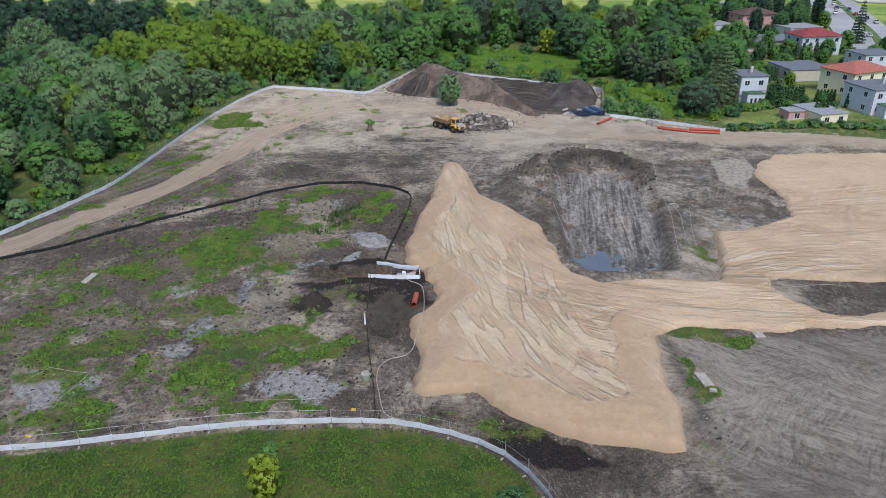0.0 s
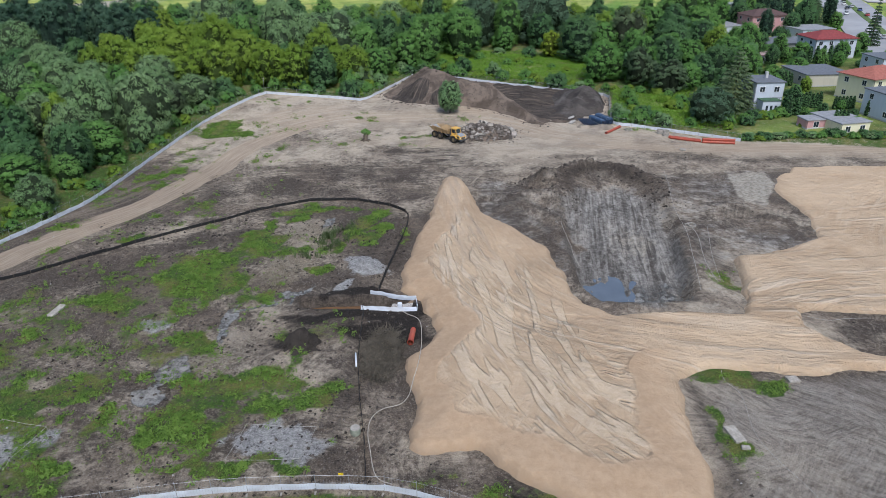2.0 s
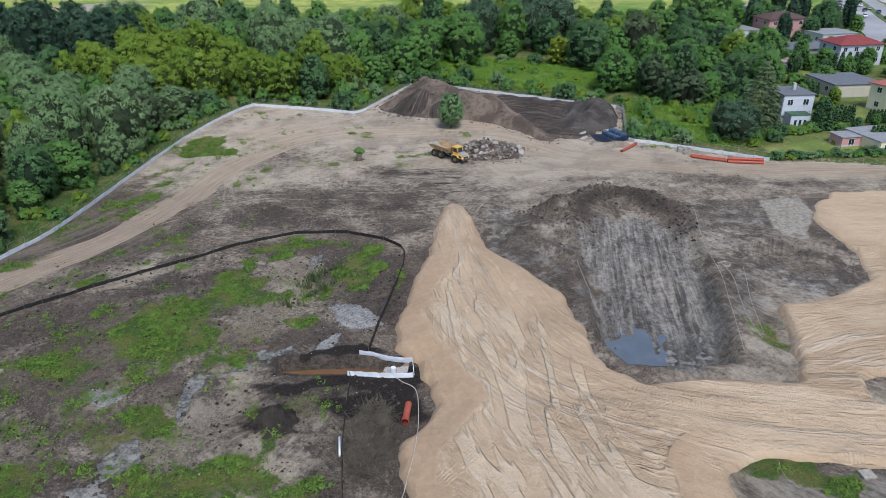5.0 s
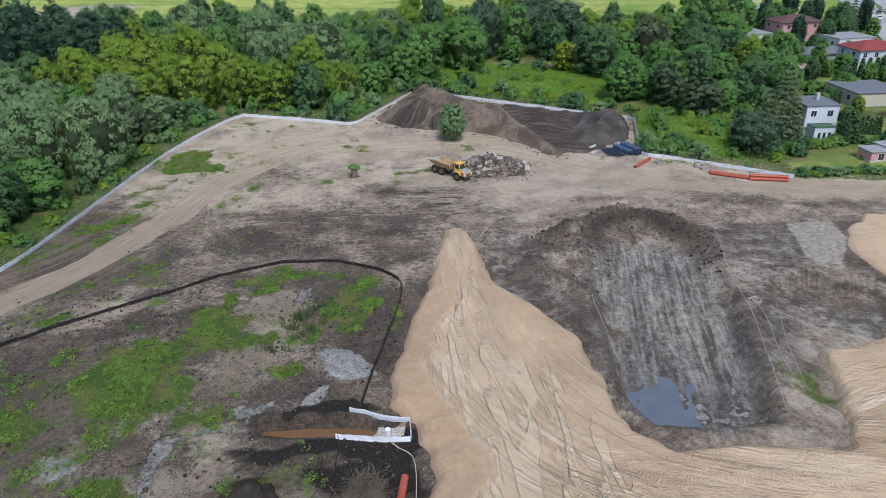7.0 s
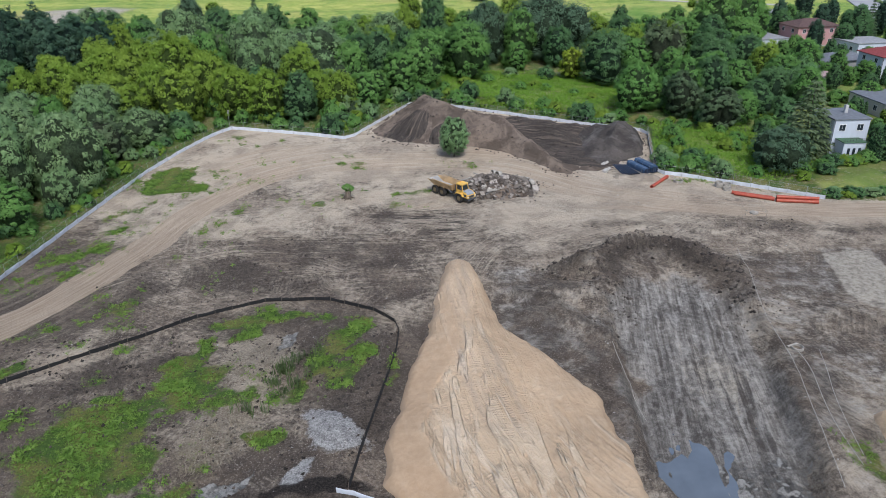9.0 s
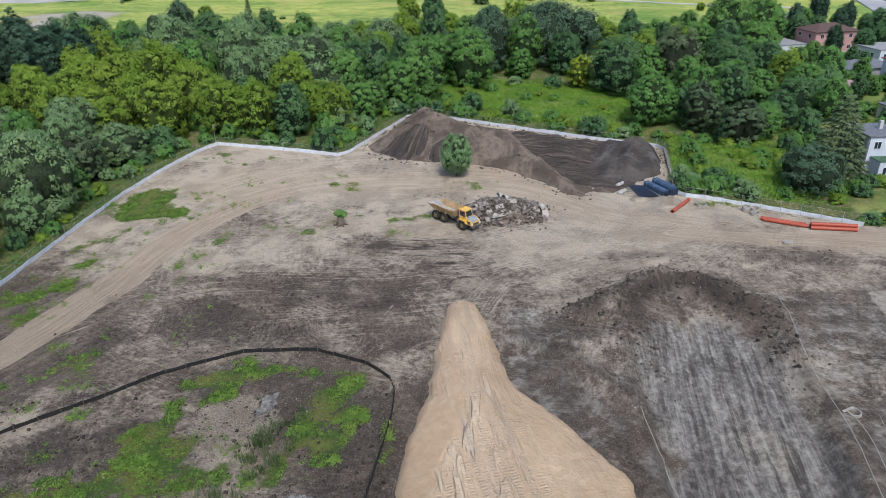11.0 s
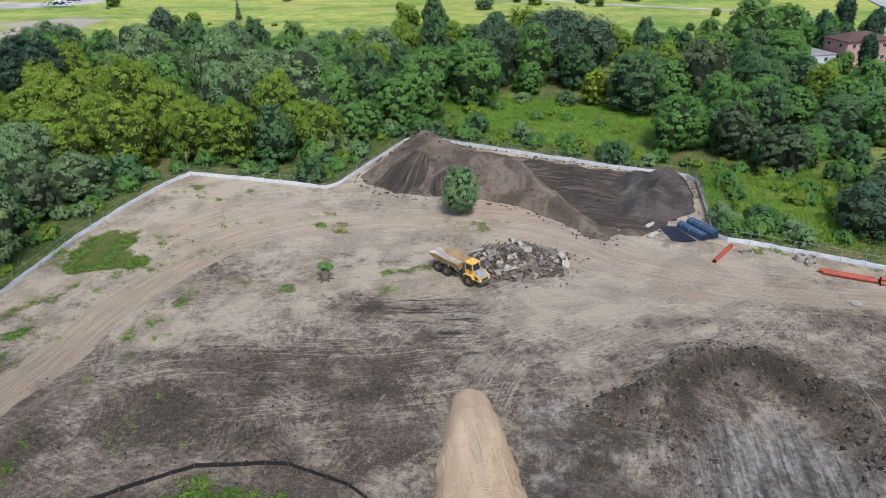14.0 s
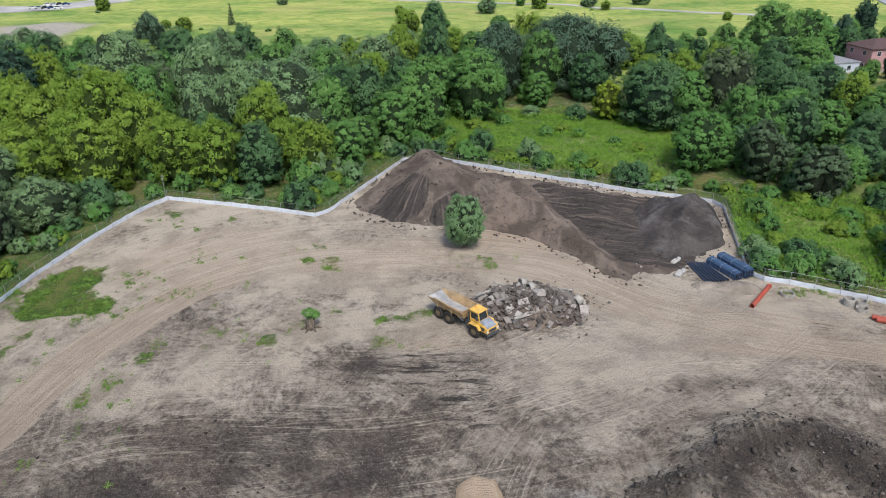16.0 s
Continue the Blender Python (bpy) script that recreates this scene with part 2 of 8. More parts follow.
def ground_material():
    n = Nodes("site_soil", 0.95, 0, 0.15)
    p = n.pos()
    big, mid = n.noise(p, 0.07, 8, 0.68, 0.2), n.noise(p, 0.33, 9, 0.75, 0.2)
    fine, grit = n.noise(p, 1.3, 8, 0.78), n.noise(p, 5.0, 6, 0.8)
    flow = n.attr("flow", True)
    streak = n.noise(n.scaled(flow, (0.9, 0.045, 0)), 1.0, 7, 0.68, 0.5)
    comb = n.noise(n.scaled(flow, (3.6, 0.1, 0)), 1.0, 5, 0.65, 0.2)
    road = n.attr("road")
    m = lambda v, k: n.math("MULTIPLY", v, k)
    add = lambda v, k: n.math("ADD", v, k)
    off = lambda v, k: m(n.math("SUBTRACT", v, 0.5), k)
    # wheel marks: three bundles of driven lines that cross one another
    marks = None
    for i, (wide, long_) in enumerate(((2.6, 0.035), (2.2, 0.04), (2.9, 0.035))):
        w = n.attr("drive_%d" % i, True)
        sep = n.node("SeparateXYZ")
        n.put(sep.inputs[0], w)
        line = n.noise(n.scaled(w, (wide, long_, 0)), 1.0, 4, 0.6, 0.25)
        line = n.math("SUBTRACT", m(n.step(line, 0.52, 0.66), 0.75), m(n.step(line, 0.44, 0.32), 0.4))
        line = m(line, m(sep.outputs[2], n.step(n.noise(n.scaled(w, (0.25, 0.05, 0)), 1.0, 3, 0.5), 0.40, 0.56)))
        marks = line if marks is None else add(marks, line)
    cross = n.step(n.scuff(p, 0.17, (0.34, 2.2, 1)), 0.3, 0.7)

    def mask(name, amount=0.5, noise_=None, lo=0.4, hi=0.6):
        return n.step(add(n.attr(name), off(noise_ or fine, amount)), lo, hi)

    # bare earth, from damp brown to dusty
    dust = add(n.attr("pale"), add(off(mid, 2.0), off(big, 2.6)))
    dust = add(dust, add(m(marks, 0.5), off(cross, 0.3)))
    dust = n.step(add(dust, off(fine, 1.5)), 0.05, 0.95)
    c = n.mix(dust, (0.092, 0.074, 0.060), (0.55, 0.47, 0.368))
    c = n.mix(n.step(big, 0.42, 0.62, 0, 0.45), c, n.mix(dust, (0.135, 0.107, 0.083), (0.57, 0.475, 0.36)))
    brown = n.step(add(m(n.noise(p, 0.13, 6, 0.62, 0.4), 0.75), m(streak, 0.25)), 0.44, 0.58)
    c = n.mix(m(brown, 0.5), c, n.mix(n.step(fine, 0.36, 0.62), (0.125, 0.096, 0.074), (0.30, 0.238, 0.18)))
    c = n.mix(n.step(grit, 0.535, 0.65, 0, 0.75), c, (0.46, 0.405, 0.34))
    c = n.mix(n.step(grit, 0.46, 0.34, 0, 0.6), c, (0.042, 0.035, 0.029))
    st = m(n.step(streak, 0.40, 0.66), n.step(road, 0.15, 0.8))
    c = n.mix(m(st, 0.26), c, (0.43, 0.365, 0.29))
    tan = mask("tan", 1.2, streak, 0.3, 0.75)
    c = n.mix(m(tan, 0.85), c, n.mix(n.step(comb, 0.32, 0.68), (0.36, 0.278, 0.20), (0.56, 0.455, 0.345)))
    clay = mask("clay", 1.5, mid, 0.3, 0.8)
    tone = add(m(add(m(fine, 0.5), m(mid, 0.5)), 0.82), m(comb, 0.18))
    pale = n.mix(n.step(tone, 0.40, 0.60), (0.175, 0.159, 0.138), (0.53, 0.50, 0.45))
    rut = n.noise(n.scaled(flow, (0.75, 0.10, 0)), 1.0, 6, 0.68, 1.1)
    lane = m(n.attr("rutty"), n.step(add(m(rut, 0.55), m(fine, 0.45)), 0.56, 0.43))
    comb2 = n.noise(n.scaled(flow, (1.15, 0.055, 0)), 1.0, 6, 0.7, 0.5)
    clump = n.noise(n.scaled(flow, (0.42, 0.16, 0)), 1.0, 7, 0.72, 0.8)
    dig = n.mix(n.step(add(m(comb2, 0.36), add(m(clump, 0.34), m(tone, 0.3))), 0.42, 0.58), (0.078, 0.070, 0.063), (0.48, 0.455, 0.415))
    pale = n.mix(m(n.attr("rutty"), 0.85), pale, dig)
    pale = n.mix(m(lane, 0.5), pale, (0.060, 0.054, 0.049))
    pale = n.mix(m(n.step(add(n.attr("chalk"), off(add(m(comb2, 0.5), m(mid, 0.5)), 2.2)), 0.5, 0.8), 0.75), pale, n.mix(n.step(fine, 0.36, 0.58), (0.29, 0.257, 0.208), (0.55, 0.495, 0.405)))
    c = n.mix(m(clay, 0.85), c, pale)
    ash = mask("ash", 1.3, fine, 0.3, 0.7)
    c = n.mix(m(ash, 0.9), c, n.mix(n.step(add(m(grit, 0.6), m(fine, 0.4)), 0.38, 0.62), (0.15, 0.148, 0.145), (0.56, 0.55, 0.535)))
    dark = add(n.attr("dark"), add(off(mid, 1.5), add(off(cross, -0.3), m(marks, -0.1))))
    dark = n.step(dark, 0.1, 1.1)
    soot = n.mix(n.step(add(m(grit, 0.5), m(fine, 0.5)), 0.4, 0.64), (0.044, 0.036, 0.030), (0.160, 0.132, 0.108))
    c = n.mix(m(dark, 0.88), c, soot)
    peat = n.step(add(n.attr("peat"), off(fine, 1.1)), 0.3, 0.7)
    c = n.mix(m(peat, 0.9), c, n.mix(n.step(grit, 0.42, 0.66), (0.014, 0.012, 0.011), (0.060, 0.050, 0.043)))
    drag = n.noise(n.scaled(p, (0.16, 0.95, 0)), 1.0, 8, 0.72, 0.5)
    c = n.mix(m(n.attr("scrape"), n.step(drag, 0.50, 0.60, 0, 0.92)), c, n.mix(n.step(grit, 0.4, 0.65), (0.022, 0.020, 0.018), (0.085, 0.074, 0.064)))
    c = n.mix(m(n.attr("scrape"), n.step(drag, 0.47, 0.38, 0, 0.55)), c, (0.40, 0.345, 0.275))
    # tracked yard: fine parallel wheel marks, greyer where pressed
    w = n.attr("tracks", True)
    sep = n.node("SeparateXYZ")
    n.put(sep.inputs[0], w)
    track = add(m(n.noise(n.scaled(w, (1.9, 0.05, 0)), 1.0, 5, 0.66, 0.4), 0.3), add(m(n.noise(n.scaled(w, (0.3, 0.06, 0)), 1.0, 6, 0.7, 0.9), 0.32), add(m(fine, 0.26), m(cross, 0.12))))
    c = n.mix(m(sep.outputs[2], 0.85), c, n.mix(n.step(track, 0.36, 0.60), (0.155, 0.134, 0.113), (0.44, 0.395, 0.34)))
    litter = n.step(add(n.attr("litter"), off(fine, 1.6)), 0.3, 0.8)
    c = n.mix(m(litter, 0.7), c, n.mix(n.step(grit, 0.35, 0.65), (0.17, 0.135, 0.098), (0.52, 0.455, 0.36)))
    # growth: thin and ragged over the soil
    cover = add(add(n.attr("grass"), off(fine, 2.4)), add(off(mid, 1.0), off(grit, 1.0)))
    gm = m(n.step(cover, 0.3, 0.85), n.step(n.attr("grass"), 0.05, 0.75))
    yel = n.step(n.noise(p, 0.22, 5, 0.6), 0.42, 0.62)
    g = n.mix(yel, (0.088, 0.158, 0.034), (0.215, 0.215, 0.068))
    g = n.mix(n.step(n.noise(p, 0.5, 5, 0.65), 0.52, 0.68, 0, 0.4), g, (0.18, 0.15, 0.08))
    g = n.mix(n.step(grit, 0.36, 0.62), n.mix(0.55, g, (0.03, 0.045, 0.016)), g)
    mead = n.attr("meadow")
    mg = n.mix(n.step(n.noise(p, 0.035, 8, 0.72, 0.3), 0.38, 0.62), (0.15, 0.275, 0.055), (0.35, 0.40, 0.11))
    mg = n.mix(n.step(n.noise(p, 0.16, 7, 0.75), 0.48, 0.66, 0, 0.75), mg, (0.085, 0.165, 0.035))
    mg = n.mix(n.step(n.noise(p, 0.02, 5, 0.6), 0.52, 0.66, 0, 0.7), mg, (0.42, 0.38, 0.14))
    # sunlight on the far meadow, painted as brighter yellow in the colour
    sunlit = n.math("MULTIPLY", n.step(n.noise(n.scaled(p, (0.012, 0.03, 0)), 1.0, 6, 0.65, 0.4), 0.36, 0.6), n.step(mead, 1.1, 1.5))
    mg = n.mix(m(sunlit, 0.5), mg, n.mix(n.step(n.noise(p, 0.22, 6, 0.75), 0.4, 0.62), (0.33, 0.41, 0.085), (0.68, 0.62, 0.19)))
    g = n.mix(n.step(mead, 0.3, 0.7), g, mg)
    c = n.mix(gm, c, g)
    wet = n.attr("wet")
    wm = n.step(add(wet, add(off(mid, 2.2), off(fine, 0.9))), 0.45, 0.58)
    c = n.mix(wm, c, n.mix(n.step(add(m(fine, 0.6), m(mid, 0.4)), 0.40, 0.60), (0.075, 0.072, 0.066), (0.25, 0.24, 0.22)))
    n.color(c)
    n.rough(n.math("SUBTRACT", 0.95, m(wm, n.step(fine, 0.42, 0.58, 0.84, 0.55))))
    dry = n.math("SUBTRACT", 1.0, wm)
    h = add(m(fine, 1.3), m(grit, 0.3))
    h = add(h, m(m(comb, road), 0.2))
    h = add(h, add(m(cross, 0.15), add(m(marks, 0.3), m(m(track, sep.outputs[2]), 0.5))))
    n.bump(m(h, dry), 1.0, 0.5)
    return n.m


def sand_material():
    n = Nodes("quarry_sand", 0.95, 0, 0.12)
    p = n.pos()
    flow = n.attr("flow", True)
    s1 = n.noise(n.scaled(flow, (0.38, 0.035, 1)), 1.0, 6, 0.62, 1.2)
    s2 = n.noise(n.scaled(flow, (1.9, 0.07, 1)), 1.0, 4, 0.55, 0.4)
    side = [n.noise(n.scaled(p, (0.11, 0.62, 1), w), 1.0, 6, 0.62, 0.8) for w in (48, -24)]
    big, fine, grain = n.noise(p, 0.09, 4, 0.5), n.noise(p, 1.1, 7, 0.68), n.noise(p, 8, 4, 0.7)
    lane = n.step(n.noise(p, 0.055, 3, 0.5, 0.8), 0.44, 0.56)
    tread = n.node("TexWave", wave_type="BANDS", bands_direction="Y")
    n.put(tread.inputs["Vector"], flow)
    tread.inputs["Scale"].default_value, tread.inputs["Distortion"].default_value = 0.85, 0.6
    used = n.attr("used")
    away = n.math("SUBTRACT", 1.0, used)
    k = n.node("Mix", data_type="FLOAT")
    n.put(k.inputs[0], lane)
    n.put(k.inputs[2], side[0])
    n.put(k.inputs[3], side[1])
    other = k.outputs[0]
    k = n.node("Mix", data_type="FLOAT")
    n.put(k.inputs[0], n.math("MULTIPLY", used, n.step(n.noise(p, 0.07, 3, 0.5), 0.36, 0.5)))
    n.put(k.inputs[2], other)
    n.put(k.inputs[3], s1)
    ridge = k.outputs[0]
    push = n.scuff(p, 0.085, (0.10, 0.85, 1))
    rake = n.scuff(p, 0.16, (0.3, 2.4, 1))
    haul = n.math("MULTIPLY", n.attr("haul"), n.step(n.noise(p, 0.1, 4, 0.6), 0.36, 0.5))
    k = n.node("Mix", data_type="FLOAT")
    n.put(k.inputs[0], haul)
    n.put(k.inputs[2], n.math("ADD", n.math("MULTIPLY", push, 0.7), n.math("MULTIPLY", ridge, 0.3)))
    n.put(k.inputs[3], ridge)
    ridge = k.outputs[0]
    c = n.mix(n.step(big, 0.35, 0.65), (0.475, 0.345, 0.226), (0.572, 0.43, 0.292))
    c = n.mix(n.step(ridge, 0.48, 0.66, 0, 0.7), c, (0.625, 0.495, 0.358))
    # blade strokes: long pale scrapes with crisp edges, in three bundles
    stroke = None
    for name_, wide, long_ in (("blade_0", 0.5, 0.075), ("blade_1", 0.62, 0.085), ("blade_2", 0.45, 0.12)):
        w = n.attr(name_, True)
        sep = n.node("SeparateXYZ")
        n.put(sep.inputs[0], w)
        cut = n.math("MULTIPLY", n.step(n.noise(n.scaled(w, (wide, long_, 0)), 1.0, 3, 0.45, 0.25), 0.50, 0.545), sep.outputs[2])
        stroke = cut if stroke is None else n.math("MAXIMUM", stroke, cut)
    c = n.mix(n.math("MULTIPLY", stroke, 0.58), c, n.mix(n.step(fine, 0.35, 0.65), (0.60, 0.475, 0.335), (0.71, 0.585, 0.44)))
    c = n.mix(n.math("MULTIPLY", n.step(rake, 0.50, 0.36), 0.16), c, (0.345, 0.255, 0.172))
    c = n.mix(n.math("MULTIPLY", n.step(rake, 0.56, 0.7), 0.3), c, (0.62, 0.51, 0.39))
    # bundles of blade and wheel marks that cross
    lines = None
    for i, (wide, long_) in enumerate(((0.62, 0.03), (0.5, 0.045), (0.6, 0.03))):
        w = n.attr("drive_%d" % i, True)
        sep = n.node("SeparateXYZ")
        n.put(sep.inputs[0], w)
        a_ = n.noise(n.scaled(w, (wide, long_, 0)), 1.0, 5, 0.66, 0.35)
        a_ = n.math("SUBTRACT", n.math("MULTIPLY", n.step(a_, 0.52, 0.62), 1.0), n.math("MULTIPLY", n.step(a_, 0.47, 0.36), 0.9))
        a_ = n.math("MULTIPLY", a_, n.math("MULTIPLY", sep.outputs[2], n.step(n.noise(n.scaled(w, (0.16, 0.045, 0)), 1.0, 3, 0.5), 0.42, 0.52)))
        lines = a_ if lines is None else n.math("ADD", lines, a_)
    c = n.mix(n.step(lines, 0.1, 1.0, 0, 0.6), c, (0.68, 0.565, 0.435))
    c = n.mix(n.step(lines, -0.1, -0.9, 0, 0.2), c, (0.36, 0.265, 0.18))
    c = n.mix(n.math("MULTIPLY", n.step(s2, 0.54, 0.7), n.math("MULTIPLY", used, 0.2)), c, (0.36, 0.258, 0.168))
    c = n.mix(n.step(fine, 0.52, 0.75, 0, 0.5), c, (0.58, 0.46, 0.335))
    c = n.mix(n.step(grain, 0.45, 0.3, 0, 0.4), c, (0.33, 0.235, 0.15))
    face = n.attr("face")
    c = n.mix(n.math("MULTIPLY", n.attr("lane"), n.step(n.noise(n.scaled(flow, (0.5, 0.06, 1)), 1.0, 5, 0.6), 0.4, 0.58, 0.1, 0.6)), c, (0.40, 0.325, 0.255))
    c = n.mix(n.math("MULTIPLY", face, 0.85), c, n.mix(n.step(fine, 0.3, 0.7), (0.335, 0.232, 0.146), (0.415, 0.298, 0.196)))
    soil = n.math("MULTIPLY", n.attr("rim"), n.step(fine, 0.35, 0.6))
    c = n.mix(n.math("MULTIPLY", soil, 0.6), c, (0.13, 0.105, 0.085))
    n.color(c)
    strip = n.math("MULTIPLY", n.math("MULTIPLY", tread.outputs["Fac"], n.step(s2, 0.46, 0.54)), n.step(n.noise(p, 0.14, 3), 0.48, 0.54))
    h = n.math("ADD", n.math("ADD", n.math("MULTIPLY", ridge, 1.15), n.math("ADD", n.math("MULTIPLY", rake, 0.3), n.math("MULTIPLY", lines, 0.35))), n.math("MULTIPLY", s2, n.math("MULTIPLY", used, 0.3)))
    h = n.math("ADD", h, n.math("ADD", n.math("ADD", n.math("MULTIPLY", fine, 0.4), n.math("MULTIPLY", stroke, 0.55)), n.math("MULTIPLY", strip, 0.11)))
    h = n.math("ADD", n.math("MULTIPLY", n.math("SUBTRACT", h, 1.35), n.step(face, 0.2, 0.9, 1.0, 0.15)), n.math("MULTIPLY", fine, 0.3))
    n.bump(n.math("ADD", h, n.math("MULTIPLY", grain, 0.1)), 1.0, 0.6)
    return n.m


def heap_material(name, a, b, c, pale=0.0, flank=None):
    """Loose dug soil: clods, runs of fresh and dry earth."""
    n = Nodes(name, 0.95, 0, 0.12)
    p = n.pos()
    big, mid, fine = n.noise(p, 0.16, 5, 0.6, 0.5), n.noise(p, 0.9, 6, 0.65), n.noise(p, 4, 5, 0.7)
    run = n.noise(n.scaled(n.attr("fall", True), (1.6, 0.12, 1)), 1.0, 6, 0.65, 0.3)
    col = n.mix(n.step(big, 0.4, 0.6), a, b)
    col = n.mix(n.step(mid, 0.5, 0.75, 0, 0.7), col, c)
    col = n.mix(n.step(run, 0.52, 0.72, 0, 0.55), col, tuple(min(1, x * 1.35) for x in b))
    if flank:
        col = n.mix(n.math("MULTIPLY", n.step(n.math("ADD", n.attr("flank"), n.math("MULTIPLY", n.math("SUBTRACT", mid, 0.5), 1.2)), 0.35, 0.65), 0.85), col, n.mix(n.step(fine, 0.35, 0.65), tuple(x * 0.6 for x in flank), tuple(x * 1.4 for x in flank)))
    if pale:
        col = n.mix(n.step(n.noise(p, 0.22, 5, 0.7), 0.5, 0.66, 0, pale), col, (0.30, 0.285, 0.265))
    if flank:
        col = n.mix(n.math("MULTIPLY", n.step(run, 0.5, 0.66, 0, 0.5), n.attr("flank")), col, tuple(x * 1.1 for x in b))
        col = n.mix(n.math("MULTIPLY", n.step(run, 0.47, 0.36, 0, 0.6), n.attr("flank")), col, (0.022, 0.020, 0.018))
    col = n.mix(n.step(fine, 0.55, 0.75, 0, 0.5), col, tuple(x * 0.45 for x in a))
    n.color(col)
    n.bump(n.math("ADD", n.math("MULTIPLY", mid, 1.0), n.math("MULTIPLY", fine, 0.35)), 1.0, 0.6)
    return n.m


def leaf_material(name, c, light, trans=0.3):
    n = Nodes(name, 0.65, 0, 0.2)
    r, o = n.island(), n.object_random()
    p = n.obj()
    patch_ = n.noise(p, 0.7, 4, 0.6)
    tone = n.math("ADD", n.math("MULTIPLY", r, 0.25), n.math("MULTIPLY", n.step(patch_, 0.35, 0.65), 0.75))
    col = n.mix(tone, tuple(x * 0.66 for x in c), tuple(0.48 * x + 0.42 * y for x, y in zip(c, light)))
    col = n.mix(n.math("MULTIPLY", o, 0.45), col, tuple(x * k for x, k in zip(c, (0.7, 0.85, 0.8))))
    n.color(col)
    tr = n.node("BsdfTranslucent")
    n.put(tr.inputs[0], n.mix(0.5, col, light))
    mx = n.node("MixShader")
    mx.inputs[0].default_value = trans
    n.t.links.new(n.b.outputs[0], mx.inputs[1])
    n.t.links.new(tr.outputs[0], mx.inputs[2])
    n.t.links.new(mx.outputs[0], n.t.nodes["Material Output"].inputs[0])
    return n.m


def bark_material(name, a, b):
    n = Nodes(name, 0.9, 0, 0.2)
    p = n.obj()
    v = n.noise(n.scaled(p, (5, 5, 0.8)), 1.0, 5, 0.6)
    n.color(n.mix(n.step(v, 0.35, 0.65), a, b))
    n.bump(v, 0.8, 0.1)
    return n.m


def water_material(name, c, rough=0.03):
    n = Nodes(name, rough, 0, 0.5)
    p = n.pos()
    n.color(n.mix(n.noise(p, 0.5, 4), c, tuple(x * 1.6 for x in c)))
    n.b.inputs["IOR"].default_value = 1.33
    n.b.inputs["Specular IOR Level"].default_value = 0.9
    n.bump(n.noise(p, 1.5, 2), 0.05, 0.02)
    return n.m


M_SOIL, M_SAND = ground_material(), sand_material()
M_HEAP = heap_material("brown_spoil", (0.105, 0.083, 0.067), (0.205, 0.162, 0.130), (0.075, 0.06, 0.05), 0.0, (0.050, 0.044, 0.040))
M_BLACK = heap_material("black_spoil", (0.052, 0.046, 0.043), (0.10, 0.088, 0.08), (0.035, 0.03, 0.028), 0.25)
M_PEAT = heap_material("black_peat", (0.030, 0.026, 0.023), (0.062, 0.053, 0.046), (0.018, 0.015, 0.013))
M_BARK = bark_material("bark", (0.07, 0.055, 0.042), (0.17, 0.14, 0.11))
M_LEAF = {
    "acid": leaf_material("leaf_yellow_green", (0.190, 0.300, 0.042), (0.48, 0.64, 0.105)),
    "gold": leaf_material("leaf_gold_green", (0.27, 0.38, 0.040), (0.58, 0.66, 0.09)),
    "grey": leaf_material("leaf_grey_green", (0.20, 0.325, 0.138), (0.45, 0.60, 0.30)),
    "deep": leaf_material("leaf_deep_green", (0.086, 0.185, 0.074), (0.255, 0.43, 0.172)),
    "mid": leaf_material("leaf_green", (0.125, 0.275, 0.068), (0.345, 0.57, 0.16)),
    "dark": leaf_material("leaf_dark_green", (0.058, 0.122, 0.075), (0.165, 0.275, 0.165)),
    "olive": leaf_material("leaf_olive", (0.128, 0.182, 0.090), (0.285, 0.350, 0.190)),
    "sallow": leaf_material("leaf_sallow", (0.088, 0.160, 0.096), (0.24, 0.355, 0.215)),
    "pine": leaf_material("leaf_pine", (0.075, 0.125, 0.060), (0.185, 0.26, 0.13), 0.15),
    "needle": leaf_material("needle_green", (0.052, 0.095, 0.050), (0.125, 0.185, 0.095), 0.1),
}


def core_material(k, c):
    """Leaf mass seen between the outer sprays, its colour darkened to paint the shade inside."""
    n = Nodes("inner_shade_" + k, 0.8, 0, 0.15)
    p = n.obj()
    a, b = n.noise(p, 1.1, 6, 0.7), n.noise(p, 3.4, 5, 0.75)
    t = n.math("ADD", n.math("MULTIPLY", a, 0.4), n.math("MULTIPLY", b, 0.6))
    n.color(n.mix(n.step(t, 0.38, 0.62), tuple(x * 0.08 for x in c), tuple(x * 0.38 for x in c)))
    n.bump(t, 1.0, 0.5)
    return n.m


# leaf colours of the cores, before the painted shade darkens them
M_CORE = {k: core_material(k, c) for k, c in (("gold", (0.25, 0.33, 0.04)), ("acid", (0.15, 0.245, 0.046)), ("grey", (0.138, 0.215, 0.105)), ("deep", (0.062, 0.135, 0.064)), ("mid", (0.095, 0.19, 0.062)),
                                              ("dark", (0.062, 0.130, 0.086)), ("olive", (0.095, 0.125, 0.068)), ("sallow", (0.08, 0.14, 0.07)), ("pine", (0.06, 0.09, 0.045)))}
M_BLADE = leaf_material("grass_blade", (0.115, 0.215, 0.035), (0.30, 0.42, 0.07), 0.35)
M_TUFT = leaf_material("weed_blade", (0.135, 0.255, 0.045), (0.36, 0.48, 0.11), 0.3)
M_REED = leaf_material("reed_blade", (0.09, 0.14, 0.05), (0.22, 0.27, 0.12), 0.35)
M_WEED = leaf_material("meadow_weed", (0.17, 0.32, 0.04), (0.44, 0.62, 0.10), 0.35)
M_TWIG = leaf_material("brown_twig", (0.10, 0.08, 0.06), (0.27, 0.225, 0.175), 0.05)
